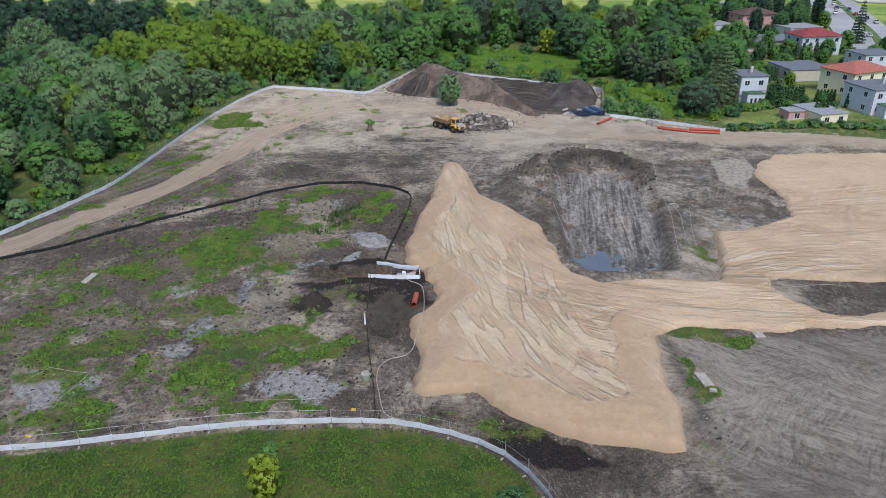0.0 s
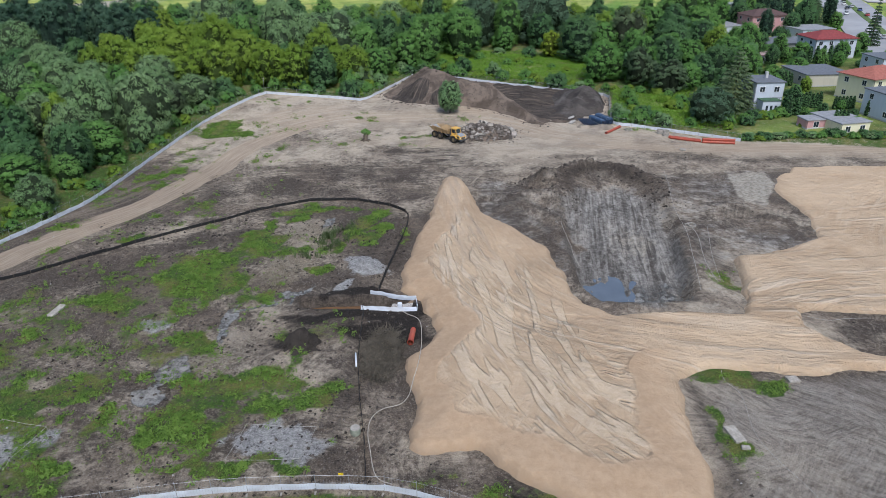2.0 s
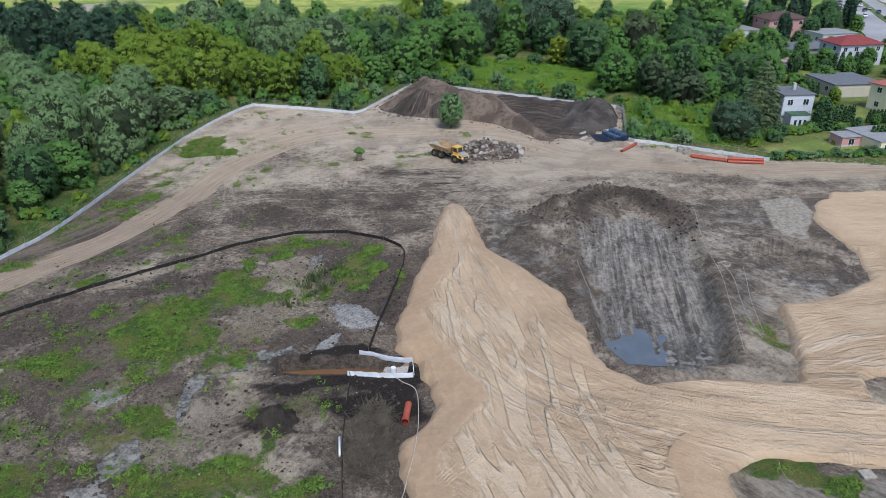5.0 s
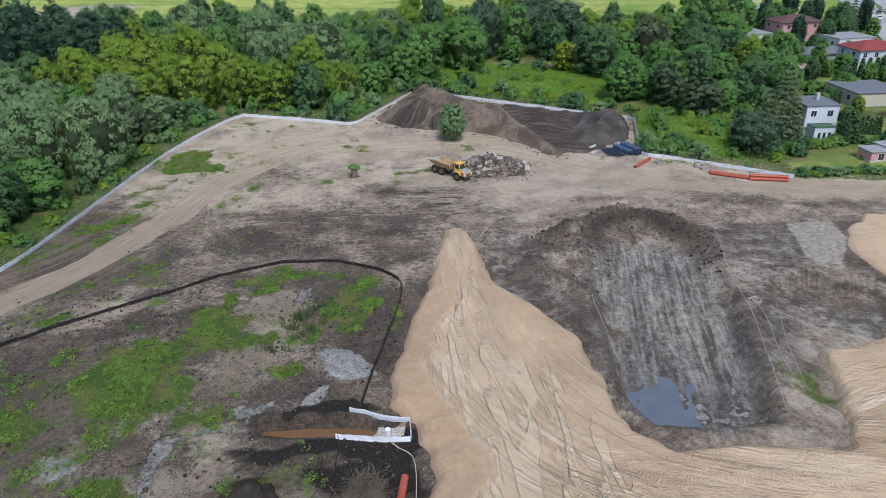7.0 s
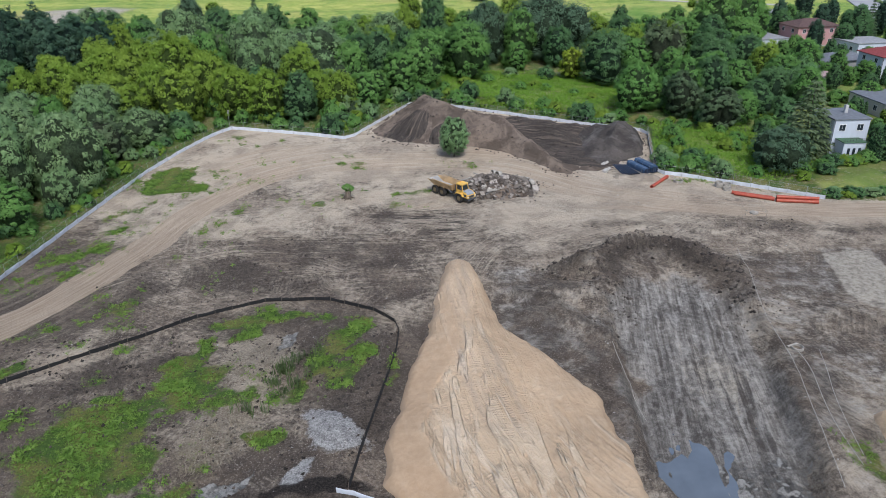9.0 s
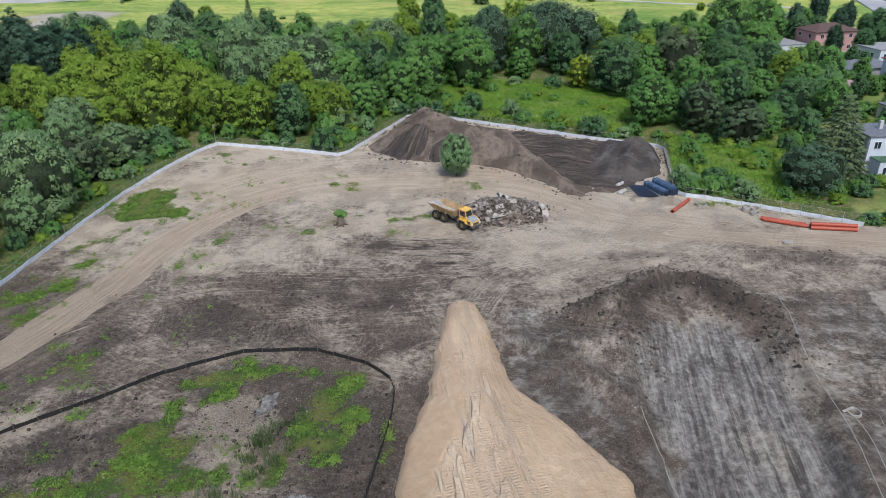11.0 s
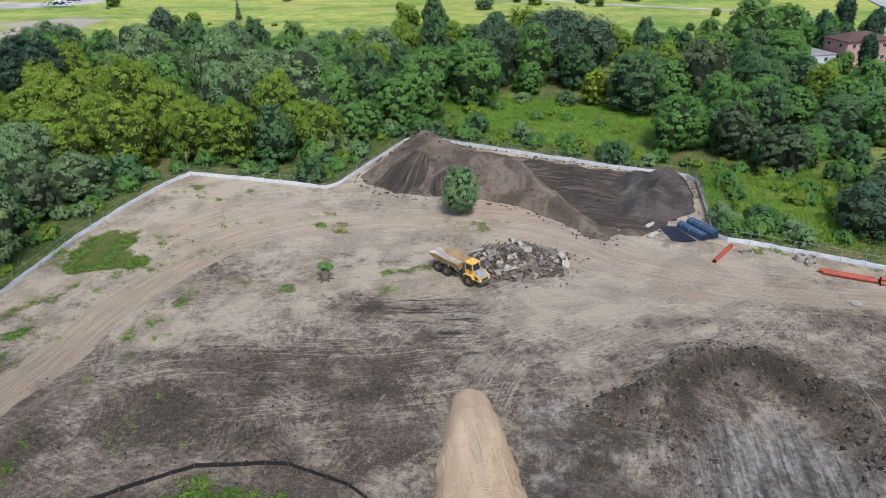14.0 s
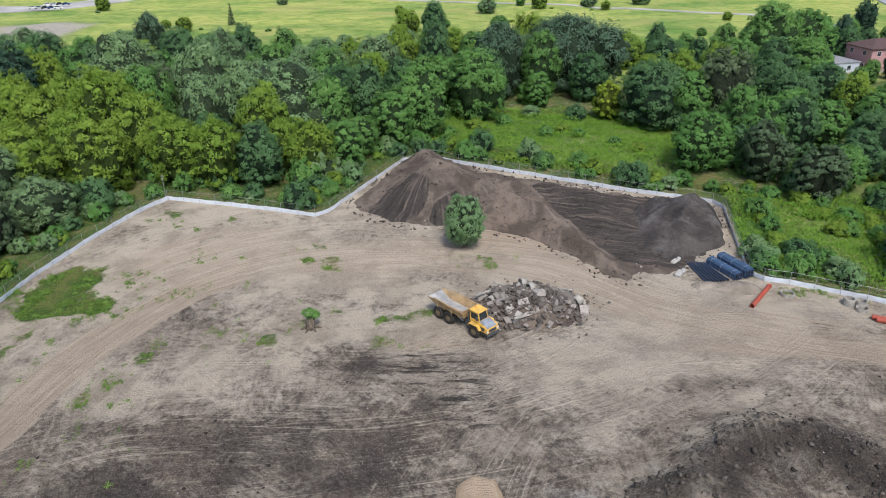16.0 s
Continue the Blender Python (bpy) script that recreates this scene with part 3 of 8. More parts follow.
M_DRY = leaf_material("dry_stalk", (0.26, 0.21, 0.15), (0.46, 0.40, 0.31), 0.1)
M_POND = water_material("pond_water", (0.085, 0.102, 0.125))
M_RUST = water_material("rusty_water", (0.12, 0.068, 0.036), 0.08)

# ---- plan of the site ----
SAND = [(1.0, 149.2), (3.1, 148.0), (4.9, 144.0), (5.6, 138.6), (6.7, 130.5), (9.6, 126.8), (11.0, 124.6), (15.1, 117.8), (17.1, 115.2), (17.5, 110.4), (18.9, 105.9),
        (18.6, 100.6), (20.1, 96.8), (23.1, 94.6), (33.5, 94.4), (40.3, 94.0), (43.0, 98.5), (44.7, 104.6), (46.4, 111.8), (50.2, 112.0),
        (59.0, 116.6), (63.1, 119.2), (64.9, 127.0), (64.5, 140.0), (67.5, 148.9), (72.3, 151.6), (74.1, 155.0), (118, 156), (118, 93.0)]
SAND += [(66.0, 93.0), (49.0, 94.2), (48.6, 90.5), (50.0, 87.3), (54.0, 84.4), (61.1, 85.0), (80, 86.0), (118, 86), (118, 80), (70, 81.5), (51.2, 80.4), (43.9, 79.2),
         (38.6, 80.6), (31.9, 80.9), (28.0, 79.0), (27.4, 75.0), (27.0, 68.0), (26.4, 61.8), (25.3, 57.1)]
SAND += [(22.9, 56.9), (18.4, 57.7), (12.7, 59.1), (7.0, 63.0), (3.1, 66.6), (0.1, 66.5), (-1.9, 65.9), (-4.5, 67.0), (-4.3, 70.3),
         (-3.8, 74.5), (-5.1, 79.2), (-4.9, 83.5), (-2.3, 87.3), (-1.5, 89.8), (-1.9, 93.2), (-3.2, 95.0), (-3.4, 98.0), (-7.0, 100.8),
         (-7.2, 107.2), (-5.4, 118.0), (-3.6, 127.7), (-2.9, 133.0), (-2.0, 139.0), (-1.5, 143.5), (-0.8, 147.6)]
SAND_PATH = [(-1, 155), (0.5, 140), (3, 122), (8, 104), (19, 91.5), (35, 86.5), (60, 84), (125, 82)]
PIT = [(23, 149), (28, 153), (33, 154.5), (37, 153), (43, 144), (41.5, 131), (40.5, 121), (38.8, 112.7), (37.3, 104), (36, 98), (28, 96.8),
       (22.5, 97.6), (19.8, 103.5), (20.6, 121.5), (21.4, 132)]
FENCE = [(-92, 92), (-77.4, 111.6), (-72.9, 122.5), (-68.2, 136.5), (-66.0, 160), (-64.5, 178), (-63.3, 189.6), (-59.7, 201.9), (-55.0, 214.1), (-52.9, 218.2),
         (-44.3, 215.9), (-32.6, 212.7), (-24.0, 209.8), (-21.7, 212.4), (-17.3, 222.7), (-10.0, 236.7), (-6.0, 238.2), (3.7, 233.6),
         (12.0, 229.4), (23.2, 224.1), (31.6, 220.1), (42.0, 216.7), (47.3, 213.6), (45.6, 204.6), (43.2, 191.5), (42.7, 187.6),
         (48.6, 185.8), (57, 181.5), (63.5, 178.0), (70.5, 173.4)]
NEAR = [(-75, 55.4), (-60, 56.0), (-46.6, 57.2), (-41.0, 57.9), (-35.5, 59.0), (-29.8, 60.0), (-24.0, 61.0), (-17.9, 61.5), (-11.7, 61.7), (-5.5, 61.4),
        (-1.1, 60.2), (2.5, 58.8), (5.4, 57.1), (8.0, 54.2), (9.8, 50.8), (13, 42), (16, 32)]
SILT = [(-90, 92), (-72.1, 102.3), (-65.0, 106.5), (-58.2, 112.8), (-50.6, 119.3), (-42.0, 125.8), (-34.6, 131.7), (-26.3, 136.1), (-17.1, 136.6),
        (-10.0, 133.3), (-6.6, 129.6), (-6.7, 123.2), (-8.2, 112.9), (-9.2, 106.0), (-9.8, 100.8)]
SILT_SOUTH = [(-11.4, 95.4), (-11.0, 84.3), (-9.9, 76.0), (-8.6, 68.8), (-7.8, 62.4)]
TRACK = [(-100, 88), (-74.5, 106.6), (-69.4, 115.4), (-63.4, 125.2), (-56.3, 135.7), (-49.8, 153.8), (-45.8, 171.5), (-36, 188), (-15, 196), (12, 192), (30, 178),
         (60, 168.5), (120, 163)]
HEAP = [(-19.0, 216.3), (-17.0, 211.8), (-12.0, 206.9), (-4.8, 205.9), (-0.2, 206.0), (5.9, 204.3), (12.6, 200.7), (18.6, 194.3), (21.4, 189.2), (24.5, 186.4), (27.5, 188.2),
        (34.4, 190.1), (37.8, 193.6), (42.1, 198.5), (44.8, 207.0), (45.6, 212.0), (41.6, 215.8), (31.4, 219.2), (23.0, 223.2), (11.8, 228.5), (2.5, 234.2), (-3.0, 238.6), (-5.8, 239.6), (-9.6, 236.2), (-16.4, 223.0)]


PLATE = [(59.2, 151), (67, 151.8), (67, 145), (61, 133), (58, 134), (56.6, 138), (57.8, 143)]
DITCH = [(-20.8, 99.0), (-20.5, 96.7), (-12.5, 96.3), (-5.0, 96.2), (-4.6, 98.7), (-12.0, 99.6)]


def base_height(x, y):
    z = (fbm(x, y, 30, 4, 3) - 0.5) * 0.5 + (fbm(x, y, 3.5, 3, 9) - 0.5) * 0.16
    z = z + 1.5 * smooth(72, 92, x) * smooth(165, 182, y)
    # the land climbs gently towards the wood
    z = z + (1.2 * smooth(182, 218, y) + 1.3 * smooth(216, 244, y)) * smooth(86, 60, x)
    # slight banks of the mown strip and of the far haul road
    z = z + 0.35 * smooth(1.5, 0, np.abs(poly_dist(x, y, NEAR, False))) * 0.3
    return z


def site_height(x, y):
    z = base_height(x, y)
    d = poly_dist(x, y, PIT) + (fbm(x, y, 4, 3, 21) - 0.5) * 1.6
    floor = -2.6 * np.clip((152.5 - y) / 47.0, 0, 1) + 0.75 * smooth(27.5, 33, x) * smooth(115, 100, y)
    s, u = flow_of(x, y, [(36, 156), (31, 128), (27, 100)])
    rut = (fbm(s * 1.0, u * 0.05, 0.9, 3, 31) - 0.5) * 0.75 + (fbm(x, y, 2.5, 4, 35) - 0.5) * 0.5
    z = np.where(d > -2.5, z + (floor + rut - z) * smooth(-0.3, 1.8, d), z)
    rim = np.exp(-((d - 0.6) / 3.2) ** 2) * smooth(126, 146, y) * (0.55 + 0.9 * fbm(x, y, 6, 3, 43)) * (1.25 - 0.35 * smooth(26, 40, x))
    z = z + rim * (0.9 + 2.0 * fbm(x, y, 3.0, 4, 41) + 1.0 * (fbm(x, y, 1.3, 3, 42) - 0.5))
    z = z + np.exp(-((d + 0.9) / 1.1) ** 2) * smooth(140, 120, y) * 0.45 * fbm(x, y, 2.5, 3, 44)
    # spoil beside the ramp
    for cx, cy, rx, ry, h in ((16, 137, 7, 6, 1.5), (19.5, 145, 5.5, 4, 2.4), (12.5, 132, 4, 5, 1.0), (53, 132, 6, 4, 1.0), (60, 127, 4, 4, 0.8), (49, 139, 5, 4, 0.5)):
        z = z + h * smooth(0, 1, blob(x, y, cx, cy, rx, ry)) * (0.6 + 0.8 * fbm(x, y, 2.2, 3, 51))
    z = z - 0.5 * smooth(0, 0.5, blob(x, y, 44, 108, 5, 14, 0.12))
    bank = np.exp(-(poly_dist(x, y, [(9, 138), (13, 135), (17, 130), (22.5, 124)], False) / 1.6) ** 2)
    z = z + bank * (0.5 + 0.9 * fbm(x, y, 2.0, 3, 55)) + 0.9 * smooth(0, 0.9, blob(x, y, -12.4, 109.2, 4.0, 4.3, 0.4)) * (0.7 + 0.6 * fbm(x, y, 1.4, 3, 56))
    # ditch with the pump sump, and its spoil
    ex = poly_dist(x, y, DITCH)
    z = z - 1.9 * smooth(-0.25, 0.45, ex)
    z = z + 0.35 * smooth(0, 0.6, blob(x, y, -13, 92.5, 8, 2.2)) * fbm(x, y, 1.5, 3, 61)
    z = z + 1.3 * smooth(0, 0.8, blob(x, y, -18.6, 87.0, 2.8, 1.8)) * (0.6 + 0.6 * fbm(x, y, 1.2, 3, 62))
    z = z - 0.28 * sum(smooth(0, 0.5, blob(x, y, *b)) for b in PONDS)
    return z


PONDS = [(-23.6, 101.3, 2.6, 1.6, 0.5), (-26.0, 98.0, 1.6, 1.2, 0.0), (-30.4, 93.0, 1.7, 4.6, 0.1), (-33.6, 81.0, 3.0, 3.0, 0.2), (-34.3, 76.5, 2.4, 2.4, 0.0),
         (-21.4, 125.0, 2.0, 1.9, 0.3), (-21.4, 101.8, 0.7, 3.4, -0.6), (-28.0, 96.5, 3.0, 0.8, 0.5), (-22.6, 99.0, 0.6, 2.2, 0.3), (-31, 88.5, 0.9, 2.4, 0.2)]
ASH = [(-47.3, 68.8, 5.4, 3.6, 0.15), (-17.6, 68.4, 5.2, 3.4, 0.0), (-12.4, 109.2, 3.7, 4.0, 0.4), (-40.5, 92, 2.5, 1.6, 0), (-14.8, 103.0, 1.2, 3, -0.5)]
GREEN = [(-36, 104, 9.5, 11, -0.5), (-30, 114, 6.5, 9, -0.6), (-26, 121, 5, 6, -0.3), (-25, 131, 4, 2.5, 0.2), (-15.8, 124, 1.6, 6, 0.2), (-31, 126, 3, 3.5, 0.3), (-18, 117, 1.5, 8, -0.35), (-27.5, 74, 5.5, 3.5, 0.2), (-29, 66.5, 9, 1.6, 0.02),
         (-21, 76.5, 4.5, 3, 0), (-16, 74.5, 3.5, 4.5, 0.4), (-52, 75, 8, 6, 0), (-58, 82, 8, 5, 0.3), (-47, 98, 7, 3, 0.2), (-37, 86, 4, 5, 0.3), (-46, 62.5, 9, 2.0, 0.05), (-42, 66.5, 3, 2.5, 0), (-38, 72, 3, 2, 0),
         (-60, 66, 8, 6, 0), (-44, 80, 5, 3, 0.5), (-55, 92, 4, 3, 0), (-18, 83, 1.5, 5, 0.1), (35, 80, 6.5, 2.3, 0.05), (31, 69.0, 1.8, 4.0, 0.2), (27.3, 57, 1.4, 3, 0.1), (42, 103, 2.5, 4, 0.3),
         (4, 62.5, 6, 1.6, -0.5), (-3, 63.5, 4, 1.2, 0), (56, 86, 2, 1, 0), (-60, 152, 13, 4.2, 1.16), (-66, 142, 5, 2.2, 0.9),
         (-57, 161, 5, 2.0, 0.8), (-70, 121, 8, 1.8, 0.9), (50, 183.2, 5, 0.9, -0.35), (58, 179, 4, 0.8, -0.5)]
TURF = [(-56.5, 185.5, 8.4, 8.0, 0.3), (-51, 181.5, 6.0, 3.6, -0.2)]
LUSH = [(-35, 102.5, 5.5, 5, 0.3), (-28, 70, 5.2, 3.0, 0.1), (-28.5, 79, 3, 2.2, 0.2), (-25, 75.5, 3.5, 2.5, 0), (-20.5, 79.8, 3.5, 2, -0.2), (-14.6, 74.8, 3.2, 2.6, 0), (-24, 64.3, 8, 1.0, 0), (-46.5, 76, 4, 3.5, 0.3), (-43.6, 72.8, 2, 1.6, 0),
        (-48.8, 97.5, 4, 2, 0.3), (-35, 87, 3, 2.0, -0.4), (-56.6, 90.5, 1.2, 0.9, 0), (-38, 72.7, 2, 1.2, 0), (-37.2, 79, 1.2, 1, 0), (-40, 64.7, 4, 1, 0), (-25.7, 130.6, 4.5, 1.4, 0.05), (-31, 125.5, 1.8, 3.5, 0.5), (-14.3, 126, 1.4, 4.5, -0.3),
        (-17, 117.5, 1.3, 6, -0.35), (-29.5, 118, 3.2, 4, 0.2), (-36, 110, 4.5, 6, -0.5), (-38, 115, 2.5, 1.5, 0), (38, 79, 4, 1.8, 0.05), (33.5, 81, 1.8, 1.0, 0), (31.6, 71, 1.3, 3.4, 0.2), (-52.8, 119.8, 2.5, 1.2, 0.7), (-7.4, 121.7, 0.6, 2.0, 0),
        (-21, 131.5, 6, 1.3, 0.05), (-28, 127.5, 3, 2.2, 0.4), (-12.5, 121, 1.6, 4, -0.3), (-32.5, 121, 3, 3, 0.3), (-26, 114, 2.4, 2.2, 0), (-20, 107, 2.6, 1.8, 0.4)]
THIN = [(-27, 174.5, 7, 5, 0.3), (-31, 169.5, 3.5, 2, 0.3), (-9.5, 174, 5, 2.2, 0), (-10.5, 178.4, 9, 1.7, 0.02), (-13, 177.6, 6, 1.2, 0.02), (4.5, 194.8, 8, 1.3, -0.2), (-21.8, 195.8, 3.5, 3, 0), (-41.2, 163.5, 6, 1.5, 1.1), (-43, 150, 7, 1.5, 0.9), 
        (-49, 134, 10, 2.2, 0.8), (-57, 122, 9, 2.2, 0.8), (-48.9, 210.5, 6, 3, -0.3), (-35.3, 208.8, 5, 2, 0), (-58, 172, 5, 7, 0.2),
        (-7.5, 120, 1.2, 5, 0), (-38, 127, 3, 1.5, 0.5), (-42.9, 189.6, 4, 3, 0.6), (-4.9, 202.7, 4, 1, 0)]
DARK = [(-22, 128, 16, 9, 0.1), (-40, 121, 12, 4, 0.65), (-30, 147, 22, 8, 0.1), (-12, 92, 9, 5.5, 0), (-6, 91, 4.5, 6, 0), (-9, 116, 2.2, 16, -0.06), (-18.5, 87, 3.5, 3, 0), (28.9, 68, 2.6, 13, 0.04),
        (-10, 76, 4, 13, 0), (12, 56.5, 16, 4, -0.35), (2, 64, 8, 2.8, -0.3), (-2, 158.5, 6.5, 4.2, -0.3), (-9, 167.5, 5, 1.6, 0.05), (0.5, 167, 2.6, 4.5, -0.3), (54, 130, 6, 4, 0.1),
        (-62, 100, 14, 5, 0.6), (-50, 108, 12, 4, 0.6), (-48, 112, 8, 3, 0.6), (60, 160.5, 40, 2.4, -0.05), (-42, 76, 6, 8, 0.2), (-46, 140, 10, 3, 0.7), (-70, 122, 9, 2.5, 0.9),
        (-25, 85, 6, 4, 0.2), (-20, 60.2, 30, 1.3, 0.02), (57, 89, 10, 3.0, -0.05), (-33, 146, 16, 4, 0.05), (-20, 131, 15, 6, -0.05), (-26, 141, 20, 5.5, 0.05), (-14, 126, 7, 9, 0.2), (-40, 120, 12, 4.5, 0.65), (-8.5, 116, 3, 14, -0.06), (-12, 119, 5, 9, 0.2), (-60, 105, 14, 4, 0.6)]
BANK = [(13.5, 131, 6, 10, 0.5), (17.5, 140, 5, 5, 0.3), (19.0, 118, 2.0, 16, 0.05), (43, 112, 3, 14, 0.15), (-20, 152, 14, 5, 0.1)]

BLACK = [(-12.5, 93.5, 9, 2.6, 0), (-5.5, 91.5, 3.6, 5.5, 0), (-18.6, 87, 3.6, 2.6, 0), (-10, 89, 6, 3, 0.2), (-14, 100.6, 8, 1.0, 0), (10, 57.5, 8, 2, -0.35)]


def blobs(x, y, items, rough=0.3, lo=-0.25, hi=0.5):
    """Soft ragged patches."""
    wx, wy = warp(x, y)
    out = np.full(x.shape, -1.0)
    for b in items:
        out = np.maximum(out, blob(wx, wy, *b))
    return smooth(lo, hi, out + rough * nz(x, y, 3.2, 5, 171))


def weed_cover(x, y):
    """How thick the weeds stand, from 0 to 1."""
    tuft = smooth(-0.55, 0.35, nz(x, y, 2.4, 4, 197))
    b = blobs(x, y, [(q[0], q[1], q[2] * 1.2, q[3] * 1.2, *q[4:]) for q in GREEN], 0.6, -0.2, 0.8) * (0.45 + 0.45 * tuft)
    t = blobs(x, y, [(q[0], q[1], q[2] * 1.3, q[3] * 1.3, *q[4:]) for q in THIN], 0.7, -0.1, 1.0) * tuft * 0.72
    wild = smooth(0, 0.3, blob(x, y, -44, 84, 36, 30, 0.0)) * smooth(0.1, 0.9, nz(x, y, 6, 5, 191) + 0.25) * 0.72 * (0.4 + 0.6 * tuft)
    thin = 0.45 * smooth(0.35, 1.1, nz(x, y, 5, 5, 195)) * smooth(-20, -45, x) * smooth(60, 90, y)
    turf = 1.15 * blobs(x, y, TURF, 0.3, -0.1, 0.4)
    lush = 1.05 * blobs(x, y, LUSH, 0.5, -0.2, 0.3) * (0.78 + 0.3 * tuft)
    litter = smooth(0, 0.6, np.maximum(blob(x, y, -23.5, 123, 4.5, 5.5), blob(x, y, -23.5, 110, 3.5, 6, -0.3)))
    return np.maximum(np.maximum.reduce([b, t, wild, thin, turf]) * (1 - 0.85 * litter), lush)


def lines_of(x, y, pts, near, far):
    """Across, along and strength of a bundle of wheel marks."""
    s, u = flow_of(x, y, pts)
    s = s + 1.2 * nz(x, y, 40, 2, 231)
    ln = np.hypot(*np.diff(curve_pts(pts, 5), axis=0).T).sum()
    return np.stack([s, u, smooth(far, near, np.abs(s)) * smooth(0, 6, u) * smooth(ln, ln - 6, u)], 1)


def axis(lo, hi, step, end_lo, end_hi):
    core = list(np.arange(lo, hi + 0.001, step))
    a, s, v = [], step, lo
    while v > end_lo:
        s *= 1.16
        v -= s
        a.append(v)
    b, s, v = [], step, hi
    while v < end_hi:
        s *= 1.16
        v += s
        b.append(v)
    return np.array(a[::-1] + core + b)


def grid_faces(nx, ny):
    i = np.arange(nx - 1)[None, :] + nx * np.arange(ny - 1)[:, None]
    return np.stack([i, i + 1, i + 1 + nx, i + nx], -1).reshape(-1, 4)


def build_ground():
    xs, ys = axis(-78, 76, 0.5, -2600, 2600), axis(48, 226, 0.5, -500, 3600)
    gx, gy = [a.ravel() for a in np.meshgrid(xs, ys)]
    z = site_height(gx, gy)
    far = smooth(150, 900, np.hypot(gx, gy - 150))
    z = z * (1 - far) + 5.0 * smooth(0, 0.8, blob(gx, gy, -182, 410, 34, 26, -0.5)) * fbm(gx, gy, 14, 4, 77)
    heap = poly_dist(gx, gy, HEAP)
    me = mesh_of("ground", np.stack([gx, gy, z], 1), grid_faces(len(xs), len(ys)), [M_SOIL], True)
    wob = nz(gx, gy, 9, 6, 71) * 0.5
    # outside the fence: grass under the trees, meadow further off
    closed = FENCE + [(130, 160), (130, 40), (16, 32)] + NEAR[::-1][1:] + [(-92, 80)]
    out = smooth(0.3, -1.6, poly_dist(gx, gy, closed))
    south = smooth(0.2, -0.8, poly_dist(gx, gy, [(-300, 55.9)] + [(px, py - 0.7) for px, py in NEAR[1:]] + [(25, -200), (400, -200), (400, 900), (-300, 900)]))
    grass = np.maximum(weed_cover(gx, gy), out * 0.95)
    grass = np.maximum(grass, south)
    grass = np.where(out > 0.5, 0.8 + wob * 0.15 + 0.4 * smooth(300, 330, gy), grass)
    grass = np.where(south > 0.5, 0.95 + 0.2 * wob, grass)
    heapfar = smooth(0, 0.4, blob(gx, gy, -182, 410, 34, 26, -0.5) + wob * 0.3)
    grass = grass * (1 - heapfar)
    lawn = smooth(70, 74, gx) * smooth(170, 176, gy) * smooth(330, 300, gy)
    grass = np.maximum(grass, lawn * 0.9)
    meadow = np.maximum(smooth(296, 322, gy + wob * 40 + np.abs(gx + 20) * 0.05),
                        smooth(0, 0.4, np.maximum(blob(gx, gy, 26, 252, 34, 22, -0.5), blob(gx, gy, 62, 200, 20, 16, -0.5)) + wob * 0.5))
    # the rise far off switches on the meadow's painted sunlight
    meadow = np.maximum(meadow, lawn * (0.45 + 0.3 * wob)) + 0.8 * smooth(370, 450, gy + wob * 30)
    s, u = flow_of(gx, gy, TRACK)
    s2, u2 = flow_of(gx, gy, [(125, 156.5), (60, 161), (20, 163), (2, 158), (-1, 146)])
    take = (np.abs(s2) < np.abs(s)) & (gx > -8)
    flow = np.stack([np.where(take, s2, s), np.where(take, u2, u), 0 * s], 1)
    road = smooth(17, 5, np.abs(s)) * (1 - out)
    road = np.maximum(road, smooth(16, 4, np.abs(s2)) * smooth(-8, 4, gx))
    left = smooth(-20, -44, gx)
    tan = smooth(4.0, 2.6, np.abs(s + wob * 1.2)) * left * 1.35
    tan = np.maximum(tan, smooth(7.5, 4, np.abs(s + wob * 3)) * (1 - left) * 0.55)
    tan = np.maximum(tan, smooth(0, 0.6, blob(gx, gy, -38, 196, 24, 17, 0.3)) * 0.55)
    tan = np.maximum(tan, smooth(0, 0.6, blob(gx, gy, 20, 184, 20, 8, -0.5)) * 0.62)
    tan = np.maximum(tan, smooth(0, 0.7, blob(gx, gy, 8, 202, 18, 7, -0.35)) * 0.9)
    tan = np.maximum(tan, smooth(0, 0.7, blob(gx, gy, -4, 171.5, 9, 3, 0)) * 0.6)
    tan = np.maximum(tan, smooth(0, 0.4, blob(gx, gy, 75, 167.5, 60, 3.4, -0.06)) * 0.8)
    edge = poly_dist(gx, gy, PIT)
    pit = smooth(-1, 1.5, edge)
    rutty = smooth(-1.5, 3.0, edge + 2.2 * nz(gx, gy, 6, 4, 251))
    works = smooth(-2, 5, poly_dist(gx, gy, [(6, 150), (22, 153), (45, 156), (75, 152), (75, 92), (16, 92), (4, 128)]) + 3 * wob)
    yard = smooth(-1, 5, poly_dist(gx, gy, [(-80, 96), (-56, 114), (-33, 133), (-17, 137), (-6, 131), (-9, 98), (-9, 64), (-80, 62)]) + 3 * wob)
    clay = np.maximum.reduce([rutty * smooth(150, 134, gy + 5 * wob) * (0.6 + 0.5 * smooth(33, 27, np.abs(gx - 30) * 2 + np.abs(gy - 122) * 0.9)),
                              smooth(29.5, 33, gx) * smooth(80.5, 77.5, gy) * 0.3, smooth(-0.5, 1.0, poly_dist(gx, gy, PLATE) + 1.0 * wob), works * (0.40 + 0.25 * wob),
                              smooth(0, 0.4, blob(gx, gy, -182, 410, 36, 28, -0.5)) * 1.4])
    chalk = np.maximum.reduce([pit * 0.62 * smooth(0, 0.9, blob(gx, gy, 32, 120, 11, 17, 0.1)), 1.5 * smooth(-0.5, 1.0, poly_dist(gx, gy, PLATE) + 1.0 * wob), smooth(0, 0.4, blob(gx, gy, -182, 410, 36, 28, -0.5)) * 1.4])
